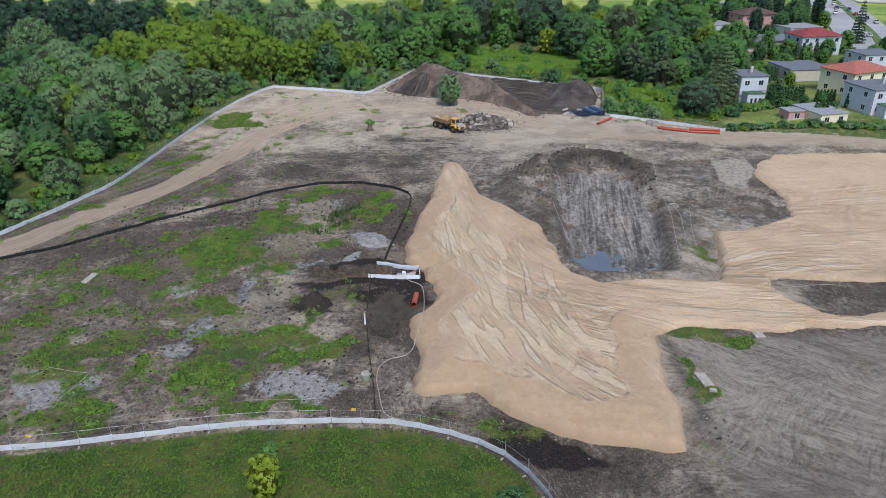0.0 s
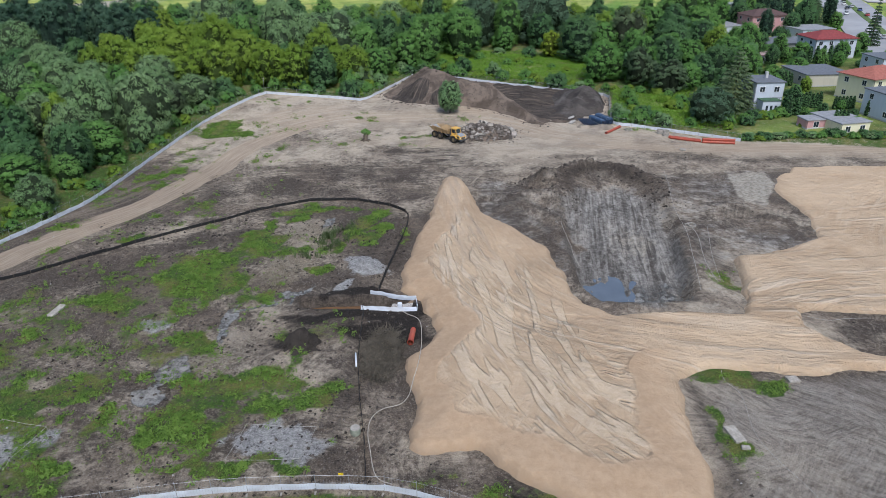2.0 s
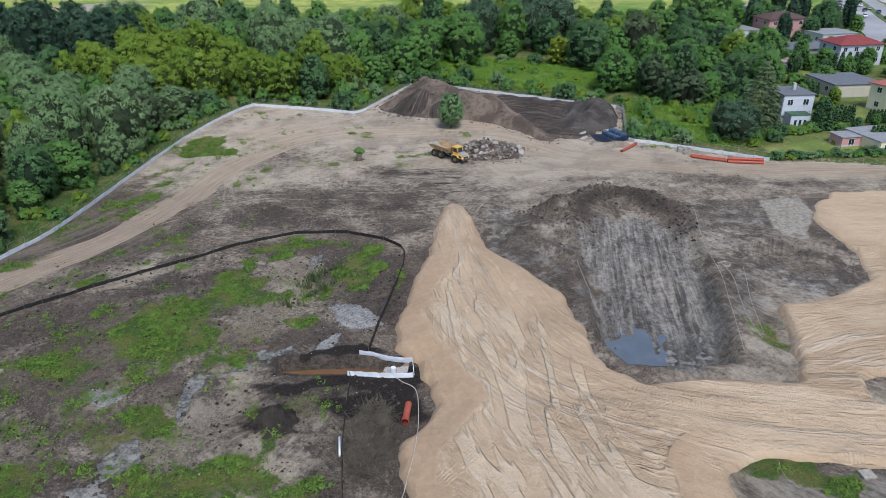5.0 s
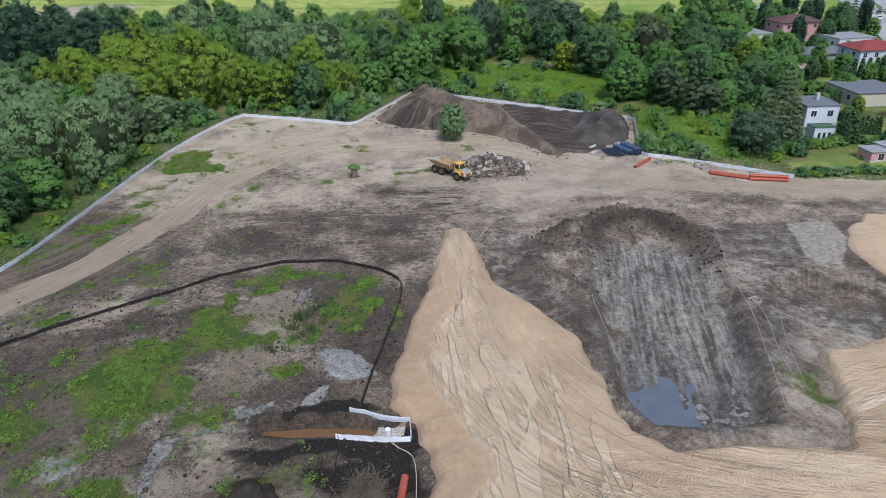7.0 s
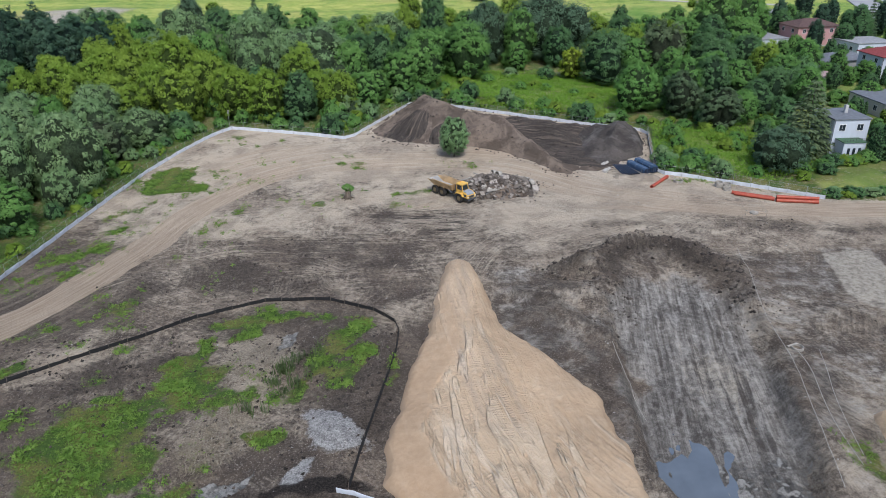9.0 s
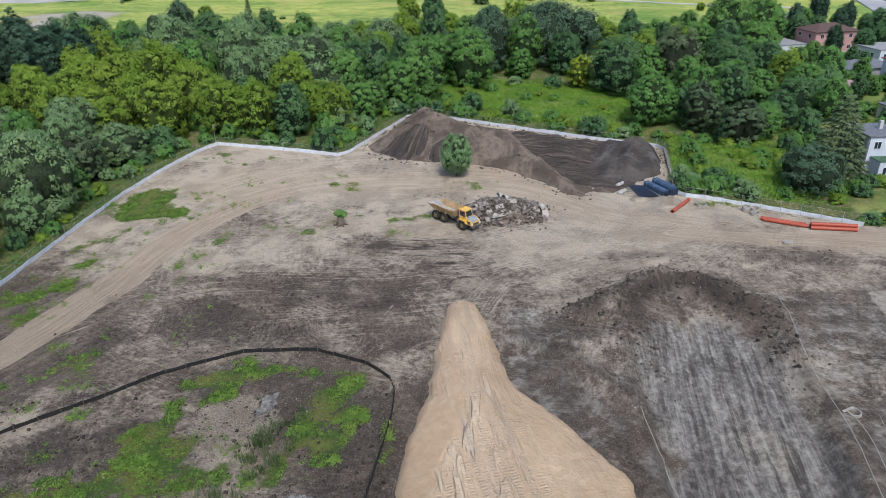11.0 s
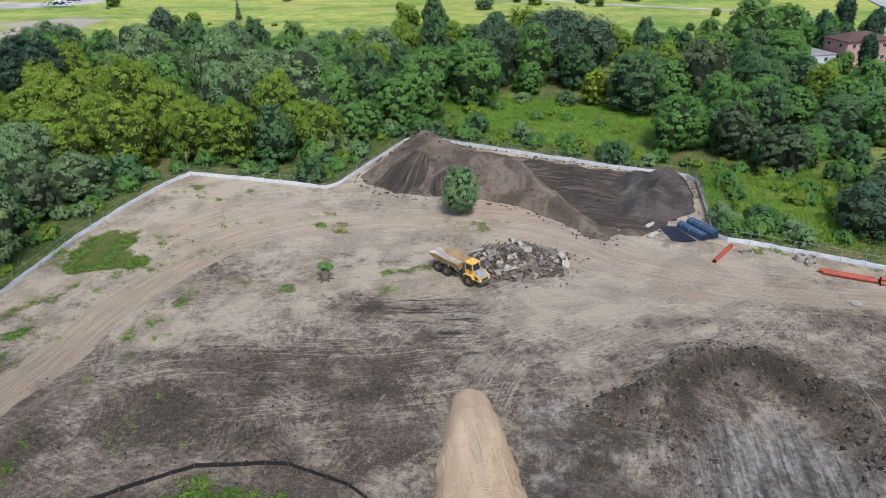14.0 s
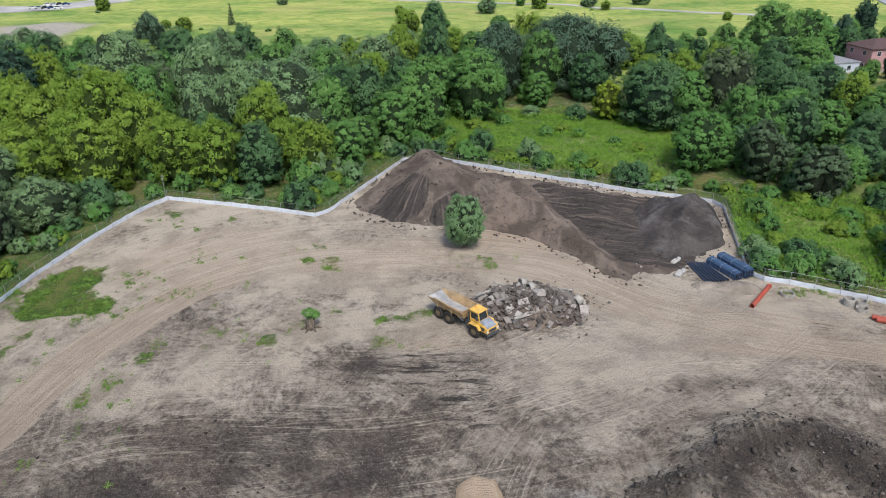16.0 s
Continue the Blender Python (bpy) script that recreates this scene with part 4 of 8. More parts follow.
    dark = np.maximum(blobs(gx, gy, DARK, 0.55, -0.55, 0.95) * (0.66 + 0.42 * smooth(-0.5, 0.7, nz(gx * 0.8 + gy * 0.6, gy * 0.35 - gx * 0.25, 5, 5, 249))), blobs(gx, gy, BANK, 0.5, -0.5, 1.0) * 0.75)
    dark = np.maximum(dark, np.exp(-((edge - 1.8) / 3.6) ** 2) * smooth(128, 146, gy) * 0.85 * (0.7 + 0.6 * fbm(gx, gy, 4, 3, 241)))
    dark = np.maximum(dark, np.exp(-(edge / 1.5) ** 2) * 0.6)
    dark = np.maximum(dark, np.exp(-(poly_dist(gx, gy, [(10, 137.5), (13, 135), (17, 130), (22.5, 124)], False) / 0.9) ** 2) * 0.85)
    dark = np.maximum(dark, 1.25 * blobs(gx, gy, BLACK, 0.3, -0.3, 0.4))
    dark = np.maximum(dark, 0.95 * np.exp(-((gx - 28.9) / 1.2) ** 2) * smooth(59, 63, gy) * smooth(81, 77, gy))
    scrape = smooth(0.0, 0.45, np.maximum.reduce([blob(gx, gy, -4.5, 166.5, 7, 5.0, 0.05), blob(gx, gy, 0.3, 163, 4.2, 7.5, -0.15), blob(gx, gy, 2.0, 157.5, 5, 2.6, 0.3)]) + 0.12 * nz(gx, gy, 3, 4, 247))
    dark = dark * (1 - 0.85 * blobs(gx, gy, ASH, 0.2)) * (1 - 0.6 * scrape)
    dark = np.where(out > 0.5, 0.15 + 0 * dark, dark) * (1 - lawn)
    dark = np.maximum(dark, 1.3 * smooth(-1.6, -0.3, poly_dist(gx, gy, DITCH)))
    litter = np.maximum.reduce([smooth(0, 0.5, blob(gx, gy, -23.5, 122.5, 6.5, 7.5)) * 1.0, smooth(0, 0.5, blob(gx, gy, -24, 110, 6, 10, -0.3)) * 0.7, smooth(0, 0.6, blob(gx, gy, -8.2, 84, 3, 7)) * 0.9, smooth(0, 0.5, blob(gx, gy, -29, 86, 8, 9)) * 0.6,
                                smooth(0, 0.5, blob(gx, gy, -50, 80, 14, 12)) * 0.5])
    wet = blobs(gx, gy, PONDS, 0.15, -0.1, 0.5)
    wet = np.maximum(wet, 0.5 * pit * smooth(112, 104, gy))
    pale = 0.33 + 0.37 * smooth(146, 172, gy + wob * 10) - 0.14 * works - 0.16 * yard * smooth(96, 108, gy) - 0.15 * yard + 0.04 * smooth(0, 0.4, blob(gx, gy, -32, 85, 34, 32, 0.0)) - 0.22 * smooth(-38, -55, gx) * smooth(175, 150, gy) * smooth(100, 112, gy) - 0.12 * smooth(26, 32, gx) * smooth(92, 82, gy)
    pale = pale + 0.24 * smooth(4, 30, gx) * smooth(157, 168, gy) + 0.12 * smooth(176, 190, gy) * (1 - out) + 0.34 * nz(gx, gy, 24, 4, 181) + 0.16 * nz(gx, gy, 8, 4, 183) - 0.3 * smooth(62, 56, gy) * smooth(30, 15, gx)
    fs, fu = flow_of(gx, gy, [(37, 158), (32, 128), (28, 92)])
    inpit = poly_dist(gx, gy, PIT) > -2
    flow[inpit] = np.stack([fs, fu, 0 * fs], 1)[inpit]
    road = np.where(inpit, 0.12, road)
    drives = ([(-3, 140), (0, 152), (8, 163), (25, 170.5), (60, 171), (120, 168)], [(-62, 140), (-40, 160), (-8, 163), (10, 171), (20, 183), (16, 194), (-5, 201), (-30, 206), (-48, 198)],
              [(-66, 124), (-42, 145), (-20, 150), (0, 154), (20, 160), (38, 172), (44, 178)])
    for i, pts in enumerate(drives):
        attr(me, "drive_%d" % i, lines_of(gx, gy, pts, 6, 17) * np.stack([1 + 0 * gx, 1 + 0 * gx, (1 - pit) * (1 - out)], 1), "FLOAT_VECTOR")
    for k, v in (("peat", np.maximum(blobs(gx, gy, BLACK, 0.35, -0.3, 0.5), 0.5 * np.maximum(np.exp(-((edge - 2.2) / 2.4) ** 2) * smooth(134, 147, gy), smooth(0, 0.7, blob(gx, gy, 19, 145, 5.5, 4, 0.3)))) * (1 - out)), ("scrape", scrape), ("chalk", chalk), ("ash", blobs(gx, gy, ASH, 0.25)), ("pale", pale), ("rutty", rutty), ("grass", grass * (1 - wet)), ("meadow", meadow), ("road", road), ("tan", tan * (1 - out)), ("clay", clay * (1 - out) + (gy > 350) * clay), ("dark", dark), ("litter", litter), ("wet", wet)):
        attr(me, k, v)
    ts, tu = flow_of(gx, gy, [(18, 79), (34, 73.5), (47, 63.5), (70, 52), (110, 40)])
    bank_foot = np.exp(-((gx - 29.0) / 1.3) ** 2) * smooth(60, 64, gy) * smooth(81, 77, gy)
    attr(me, "tracks", np.stack([ts + 0.8 * nz(gx, gy, 26, 2, 253), tu, smooth(26.5, 30.5, gx) * smooth(80.5, 77.5, gy) * smooth(30, 45, gy) * (1 - 0.75 * bank_foot) * (0.75 + 0.25 * nz(gx, gy, 9, 3, 255))], 1), "FLOAT_VECTOR")
    attr(me, "flow", flow, "FLOAT_VECTOR")
    ob = new("ground", me)
    return tagged(ob, "bare brown and black earth with weeds, ruts and meadow", "ground", kind="structure")


def patch(name, x0, x1, y0, y1, step, height, keep, mat):
    """A sheet of earth lying on the ground wherever keep is above -1."""
    xs, ys = np.arange(x0, x1, step), np.arange(y0, y1, step)
    gx, gy = [a.ravel() for a in np.meshgrid(xs, ys)]
    d = keep(gx, gy)
    z = height(gx, gy, d)
    f = grid_faces(len(xs), len(ys))
    f = f[(d[f] > -1.0).any(1)]
    used = np.unique(f)
    remap = np.full(len(gx), -1)
    remap[used] = np.arange(len(used))
    me = mesh_of(name, np.stack([gx, gy, z], 1)[used], remap[f], [mat], True)
    return me, gx[used], gy[used], d[used]


def bank_side(x, y):
    """Where the fill stands high and ends in a tipped bank: its west and south sides."""
    return smooth(150, 141, y) * smooth(32, 22, x) * (1 - 0.55 * smooth(4, 9, x) * smooth(84, 92, y))


def tipped_face(x, y, d):
    wide = 1.6 + 3.0 * smooth(142, 112, y)
    return smooth(wide + 1.2, wide, d + 1.1 * nz(x, y, 6, 4, 83)) * bank_side(x, y)


def build_sand():
    def keep(x, y):
        return poly_dist(x, y, SAND) + (fbm(x, y, 4.0, 5, 81) - 0.5) * 1.9

    def height(x, y, d):
        h = 0.75 + 0.35 * smooth(75, 60, y) - 0.35 * smooth(50, 70, x)
        s, u = flow_of(x, y, SAND_PATH)
        used = smooth(16, 6, np.abs(s))
        relief = (fbm(s, u * 0.06, 2.2, 3, 91) - 0.5) * 0.45 * smooth(11, 5, np.abs(s)) + (fbm(x, y, 7, 4, 95) - 0.5) * 0.6 + (fbm(x, y, 1.8, 3, 96) - 0.5) * 0.22
        berm = 0.3 * np.exp(-((np.abs(s) - 7.5) / 1.0) ** 2) * smooth(28, 40, u) * fbm(x, y, 5, 2, 97)
        scallop = (fbm(x * 0.9 + y * 0.35, y * 0.25, 1.6, 3, 99) - 0.5) * 0.3 * smooth(66, 74, y) * smooth(92, 84, y) * smooth(8, 0, x)
        return base_height(x, y) - 1.2 + (h + 1.2 + (relief + berm) * (1 - 0.75 * tipped_face(x, y, d)) + scallop) * smooth(-0.9, 1.3, d) + 0.8 * smooth(0.3, 2.2 + 3.4 * smooth(142, 112, y), d) * bank_side(x, y)

    me, x, y, d = patch("sand_fill", -10, 118, 54, 158, 0.4, height, keep, M_SAND)
    s, u = flow_of(x, y, SAND_PATH)
    attr(me, "flow", np.stack([s, u, 0 * s], 1), "FLOAT_VECTOR")
    attr(me, "used", np.maximum(smooth(20, 8, np.abs(s)), 0.45))
    for i, (pts, near, far_) in enumerate((([(-2, 150), (0, 140), (3, 122), (9, 102), (21, 91), (38, 86.5), (62, 84.5), (124, 83)], 9, 17), ([(4, 112), (5, 98), (11, 82), (19, 67), (27, 52)], 5, 15),
                                         ([(40, 102), (60, 108), (90, 112), (125, 114)], 14, 30))):
        attr(me, "drive_%d" % i, lines_of(x, y, pts, near, far_), "FLOAT_VECTOR")
    inner = (1 - tipped_face(x, y, d)) * smooth(0.5, 2.5, d)
    for i, (pts, near, far_) in enumerate((([(-1, 128), (0, 112), (2.6, 96), (5.5, 81), (10, 69), (15, 62), (20, 56)], 3.5, 6.5), ([(9, 112), (11.5, 98), (12.5, 84), (15, 75), (20, 67.5), (26, 62)], 3.5, 6), ([(14, 80.5), (19.5, 77.5), (26, 75.5), (31, 74)], 4.5, 6.5))):
        attr(me, "blade_%d" % i, lines_of(x, y, pts, near, far_) * np.stack([1 + 0 * x, 1 + 0 * x, inner], 1), "FLOAT_VECTOR")
    attr(me, "haul", smooth(10, 5, np.abs(s)))
    attr(me, "face", tipped_face(x, y, d) * (0.35 + 0.65 * smooth(138, 114, y)))
    lane = sum(np.exp(-((s + 0.5 * nz(x, y, 14, 2, 85) - o) / 0.45) ** 2) for o in (-1.9, -0.5, 1.1, 2.4))
    attr(me, "lane", lane * smooth(2, 8, u) * smooth(62, 34, u))
    attr(me, "rim", smooth(1.0, -0.4, d))
    ob = new("sand_fill", me)
    return tagged(ob, "thick spread of pale orange sand rutted by machines", "sand", kind="structure")


def ridge_line(x, y, pts, slope):
    """Height of earth tipped along a crest line that rises and falls."""
    best = np.full(x.shape, -9.0)
    for (ax, ay, az), (bx, by, bz) in zip(pts[:-1], pts[1:]):
        dx, dy = bx - ax, by - ay
        k = np.clip(((x - ax) * dx + (y - ay) * dy) / (dx * dx + dy * dy), 0, 1)
        best = np.maximum(best, az + k * (bz - az) - slope * np.hypot(x - ax - k * dx, y - ay - k * dy))
    return best


def tipped(x, y):
    """The heap: a cone, a ramp falling to the south-east and a wall along the fence."""
    wx, wy = x + 0.7 * nz(x, y, 5, 4, 105), y + 0.7 * nz(x, y, 5, 4, 107)
    cone = ridge_line(wx, wy, [(-4.8, 238.5, 1.9), (-6.0, 231, 4.2), (-5.8, 225.6, 5.4), (-3.4, 221.2, 6.6), (1.9, 216.0, 5.6)], 0.56)
    ramp = ridge_line(wx, wy, [(-2.9, 219.6, 6.0), (6.8, 211.4, 5.2), (13.8, 205.7, 4.2), (18.3, 198.4, 2.8), (24.4, 189.6, 0.9)], 0.62)
    wall = ridge_line(wx, wy, [(-0.0, 225.4, 3.0), (11.7, 219.2, 3.0), (23.5, 212.3, 3.2), (33.3, 209.2, 3.2), (41.2, 208.3, 2.4)], 0.45)
    ang, far_ = np.arctan2(y - 221.4, x + 3.9), np.hypot(x + 3.9, y - 221.4)
    gully = (fbm(ang * 9, far_ * 0.06, 1.0, 3, 113) - 0.5) * 0.9 * smooth(1, 5, far_) * smooth(30, 18, far_)
    h = np.maximum.reduce([cone, ramp, wall, 0.2 + 0 * x])
    return h + gully * smooth(0.3, 1.5, h)


def build_heaps():
    def keep(x, y):
        return poly_dist(x, y, HEAP) + (fbm(x, y, 3, 3, 101) - 0.5) * 1.6

    def height(x, y, d):
        h = tipped(x, y) + (fbm(x, y, 3, 4, 111) - 0.5) * 0.8 + (fbm(x, y, 1.2, 3, 115) - 0.5) * 0.4
        return base_height(x, y) - 0.5 + (h + 0.5) * smooth(-0.8, 1.8, d)

    me, x, y, d = patch("soil_mound", -23, 50, 182, 250, 0.4, height, keep, M_HEAP)
    ang, far_ = np.arctan2(y - 221.4, x + 3.9), np.hypot(x + 3.9, y - 221.4)
    attr(me, "fall", np.stack([ang * 9 + x * 0.25, far_, 0 * x], 1), "FLOAT_VECTOR")
    rough_ = 0.35 * nz(x, y, 2.5, 4, 117)
    flank = smooth(-0.05, 0.2, np.maximum(blob(x, y, -10.3, 212.7, 5.0, 8, -0.45), blob(x, y, -1.5, 209.2, 3, 3.5, 0)) + rough_ * 0.4)
    bowl = smooth(0.3, 1.5, poly_dist(x, y, [(12.7, 217.8), (16.7, 208.8), (19.7, 201.0), (24.9, 192.3), (31.9, 189.6), (46.6, 196.7), (46.9, 212.3), (29.3, 217.4), (21.4, 220.5)]) + rough_)
    attr(me, "flank", np.maximum(flank, bowl))
    bench = np.stack([1.5 * y + 0.55 * x + 0.8 * rough_, 0.9 * x, 0 * x], 1)
    me.attributes["fall"].data.foreach_set("vector", np.where((bowl > 0.5)[:, None], bench, np.stack([ang * 9 + x * 0.25, far_, 0 * x], 1)).astype(np.float32).ravel())
    tagged(new("soil_mound", me), "long mound of loose brown topsoil against the fence", "soil mound")

    def keep2(x, y):
        return poly_dist(x, y, [(27.7, 198.4), (32.8, 193.6), (38.2, 195.0), (42.5, 199.3), (44.5, 206.2), (43.5, 211.4), (36.2, 212.7), (30.4, 208.8), (28.5, 203.6)]) + (fbm(x, y, 3, 3, 121) - 0.5) * 2.0

    def height2(x, y, d):
        wx, wy = x + 0.5 * nz(x, y, 4, 4, 125), y + 0.5 * nz(x, y, 4, 4, 127)
        h = np.maximum(ridge_line(wx, wy, [(36.0, 201.0, 3.4), (38.3, 205.3, 5.2), (40.2, 208.8, 4.0)], 0.55), tipped(x, y) + 0.1) + (fbm(x, y, 2.4, 4, 131) - 0.5) * 0.8 + (fbm(x, y, 0.9, 3, 133) - 0.5) * 0.4
        return base_height(x, y) - 0.4 + (h + 0.6) * smooth(-0.9, 1.2, d)

    me, x, y, d = patch("black_soil_mound", 24, 48, 190, 220, 0.4, height2, keep2, M_BLACK)
    attr(me, "fall", np.stack([0.9 * y + 0.35 * x, 0.9 * x - 0.35 * y, 0 * x], 1), "FLOAT_VECTOR")
    tagged(new("black_soil_mound", me), "tipped mound of fresh black peaty soil", "soil mound")


def build_peat_pile():
    keep = lambda x, y: 2.3 - np.hypot((x + 18.6) / 1.3, y - 87.0) + (fbm(x, y, 0.9, 4, 141) - 0.5) * 1.5
    high = lambda x, y, d: site_height(x, y) - 0.9 + (0.9 + 0.55 * np.clip(d, 0, 2.5) ** 0.8 + (fbm(x, y, 0.7, 3, 143) - 0.5) * 1.0) * smooth(-0.8, 0.5, d)
    me, x, y, d = patch("peat_mound", -24, -13, 82, 92, 0.2, high, keep, M_PEAT)
    attr(me, "fall", np.stack([x, y, 0 * x], 1), "FLOAT_VECTOR")
    tagged(new("peat_mound", me), "small mound of black peat on the mud", "soil mound")


build_peat_pile()
build_ground()
build_sand()
build_heaps()

def ground_z(x, y):
    return float(site_height(np.array([float(x)]), np.array([float(y)]))[0])


# ---- water ----
def water(name, label, outline, z, mat):
    sh = Shape()
    n = len(outline)
    sh.add([(x, y, z) for x, y in outline] + [(x, y, z - 0.05) for x, y in outline],
           [tuple(range(n)), tuple(range(n, 2 * n))[::-1]] + [(i, i + n, (i + 1) % n + n, (i + 1) % n) for i in range(n)])
    return tagged(part(name, sh, mat), label, "puddle", kind="structure")


water("puddle_water", "still rainwater mirroring the sky in a pit", [(17.5, 97), (27, 95.5), (37, 97), (38, 108), (30, 116), (17.8, 114)], -2.4, M_POND)
water("ditch_water", "rust-brown water standing in a dug ditch", [(-21.4, 99.8), (-21.0, 95.8), (-4.0, 95.4), (-4.0, 99.9)], -1.5, M_RUST)


# ---- trees ----
ICO = None


def crown_points(r, clumps, count, size, up=0.25, jitter=0.42, droop=0.0, slim=0.32):
    """Leaf sprays on the outside of many overlapping clumps: arrays of points and triangles."""
    c = np.array([k[:3] for k in clumps])
    rad = np.array([k[3] for k in clumps])
    w = rad ** 2
    many = count * 4
    pick = r.choice(len(c), many, p=w / w.sum())
    d = r.normal(size=(many, 3))
    d[:, 2] += up
    d /= np.linalg.norm(d, axis=1)[:, None]
    p = c[pick] + d * (rad[pick] * r.uniform(0.82, 1.12, many))[:, None]
    near = np.linalg.norm(p[:, None] - c[None], axis=2) / rad[None]
    near[np.arange(many), pick] = 9
    ok = np.flatnonzero((near.min(1) > 0.86) & (p[:, 2] > 0.1))[:count]
    count, p, d = len(ok), p[ok], d[ok]
    n = d + r.normal(size=(count, 3)) * jitter
    n[:, 2] += 0.25
    n /= np.linalg.norm(n, axis=1)[:, None]
    a = np.cross(n, r.normal(size=(count, 3)))
    a /= np.linalg.norm(a, axis=1)[:, None] + 1e-6
    a = a + d * 0.2
    a[:, 2] += 0.05 - droop
    b = np.cross(n, a)
    sz = size * r.uniform(0.55, 1.4, count)[:, None]
    v = np.stack([p - a * sz * 0.5 + b * sz * slim, p + a * sz * 0.75, p - a * sz * 0.5 - b * sz * slim], 1).reshape(-1, 3)
    soft = d + 0.35 * n
    soft[:, 2] += 0.15
    soft /= np.linalg.norm(soft, axis=1)[:, None]
    LEAF_NORMALS[:] = [np.repeat(soft, 3, axis=0)]
    t = v.reshape(-1, 3, 3)
    away = np.einsum("ij,ij->i", np.cross(t[:, 1] - t[:, 0], t[:, 2] - t[:, 0]), soft) < 0
    t[away] = t[away][:, ::-1]
    return v, np.arange(count * 3).reshape(-1, 3)


LEAF_NORMALS = []


def leafy(me, core_v):
    """Rounds the light over whole clumps instead of single leaves."""
    me.polygons.foreach_set("use_smooth", np.ones(len(me.polygons), bool))
    me.update()
    own = np.zeros(len(me.vertices) * 3, np.float32)
    me.vertices.foreach_get("normal", own)
    nn = own.reshape(-1, 3)
    nn[:len(LEAF_NORMALS[0])] = LEAF_NORMALS[0]
    me.normals_split_custom_set_from_vertices(nn)
    return me


def core_points(r, lumps, shrink=0.74):
    """The shaded inner mass under the sprays: one rough lump for each lobe, given as centre and three half sizes."""
    bm = bmesh.new()
    bmesh.ops.create_icosphere(bm, subdivisions=2, radius=1)
    base = np.array([v.co[:] for v in bm.verts])
    tri = np.array([[v.index for v in f.verts] for f in bm.faces])
    bm.free()
    vs, fs = [], []
    for i, (x, y, z, *half) in enumerate(lumps):
        half = np.array(half if len(half) == 3 else half * 3)
        p = base * half * (shrink * r.uniform(0.8, 1.08, (len(base), 1))) + np.array([x, y, z])
        p[:, 2] = np.maximum(p[:, 2], 0.15)
        vs.append(p)
        fs.append(tri + i * len(base))
    return np.concatenate(vs), np.concatenate(fs)


def trunk_shape(r, h, rad, limbs=5, lean=0.03):
    sh = Shape()
    top = Vector((r.uniform(-lean, lean) * h, r.uniform(-lean, lean) * h, h))
    sh.tube([(0, 0, -0.3), (top.x * 0.3, top.y * 0.3, h * 0.35), top], [rad, rad * 0.72, rad * 0.2], 5)
    for k in range(limbs):
        w = 2 * math.pi * (k + r.rand() * 0.6) / limbs
        z = h * r.uniform(0.3, 0.65)
        ln = h * r.uniform(0.22, 0.34)
        o = Vector((top.x * z / h, top.y * z / h, z))
        e = o + Vector((math.cos(w) * ln, math.sin(w) * ln, ln * 0.8))
        sh.tube([o, (o + e) / 2 + Vector((0, 0, -0.1 * ln)), e], [rad * 0.42, rad * 0.28, rad * 0.1], 4, False)
    return sh


FORMS = {
    # lobes: offset from the axis, height of the middle, half width, half height; then how deep the foliage billows
    "round": ([(0, 0, 0.50, 0.42, 0.48), (0.16, 0.14, 0.42, 0.32, 0.36), (-0.18, 0.08, 0.46, 0.30, 0.36), (0.02, -0.2, 0.42, 0.32, 0.36), (0.06, 0.04, 0.70, 0.26, 0.29), (-0.12, 0.02, 0.66, 0.24, 0.28), (0.0, 0.0, 0.2, 0.4, 0.2)], 0.11),
    "spread": ([(0, 0, 0.58, 0.30, 0.40), (0.24, 0.05, 0.50, 0.25, 0.37), (-0.22, 0.18, 0.54, 0.25, 0.36), (-0.1, -0.25, 0.44, 0.26, 0.36), (0.16, -0.24, 0.50, 0.23, 0.36), (0.1, 0.26, 0.46, 0.24, 0.34), (-0.3, -0.08, 0.42, 0.2, 0.34),
                (0.1, -0.06, 0.72, 0.18, 0.26), (-0.12, 0.06, 0.7, 0.17, 0.26), (0.32, -0.12, 0.36, 0.16, 0.28), (0.02, 0.0, 0.2, 0.42, 0.2)], 0.12),
    "shaggy": ([(0, 0, 0.46, 0.32, 0.44), (0.24, 0.12, 0.38, 0.22, 0.36), (-0.24, 0.1, 0.42, 0.23, 0.38), (0.0, -0.26, 0.38, 0.24, 0.36), (0.12, -0.1, 0.6, 0.16, 0.36), (-0.12, 0.14, 0.62, 0.14, 0.34), (-0.2, -0.2, 0.44, 0.18, 0.38),
                (0.22, -0.16, 0.46, 0.15, 0.34), (0.0, 0.26, 0.5, 0.15, 0.34), (0.0, 0.0, 0.2, 0.4, 0.2)], 0.17),
    "column": ([(0, 0, 0.54, 0.32, 0.46), (0.2, 0.12, 0.46, 0.25, 0.42), (-0.22, -0.08, 0.48, 0.24, 0.43), (0.05, -0.22, 0.42, 0.26, 0.40), (-0.06, 0.2, 0.5, 0.2, 0.4), (0.0, 0.0, 0.18, 0.36, 0.18)], 0.13),
    "bush": ([(0, 0, 0.45, 0.36, 0.5), (0.22, 0.1, 0.36, 0.26, 0.4), (-0.22, 0.02, 0.34, 0.28, 0.38), (0.02, -0.24, 0.3, 0.26, 0.34)], 0.14),
}


def billow(r, deep):
    """A smooth random swelling of directions, for one lobe of a crown."""
    ways = [(r.normal(size=3) * f, r.uniform(0, 6.28), a) for f, a in ((2.0, 0.8), (2.6, 0.8), (3.4, 0.9), (4.4, 0.9), (5.6, 0.7), (7.0, 0.7), (9.0, 0.5))]
    return lambda d: 1 + deep * (sum(a * np.abs(np.sin(d @ w + q)) for w, q, a in ways) - 3.3)


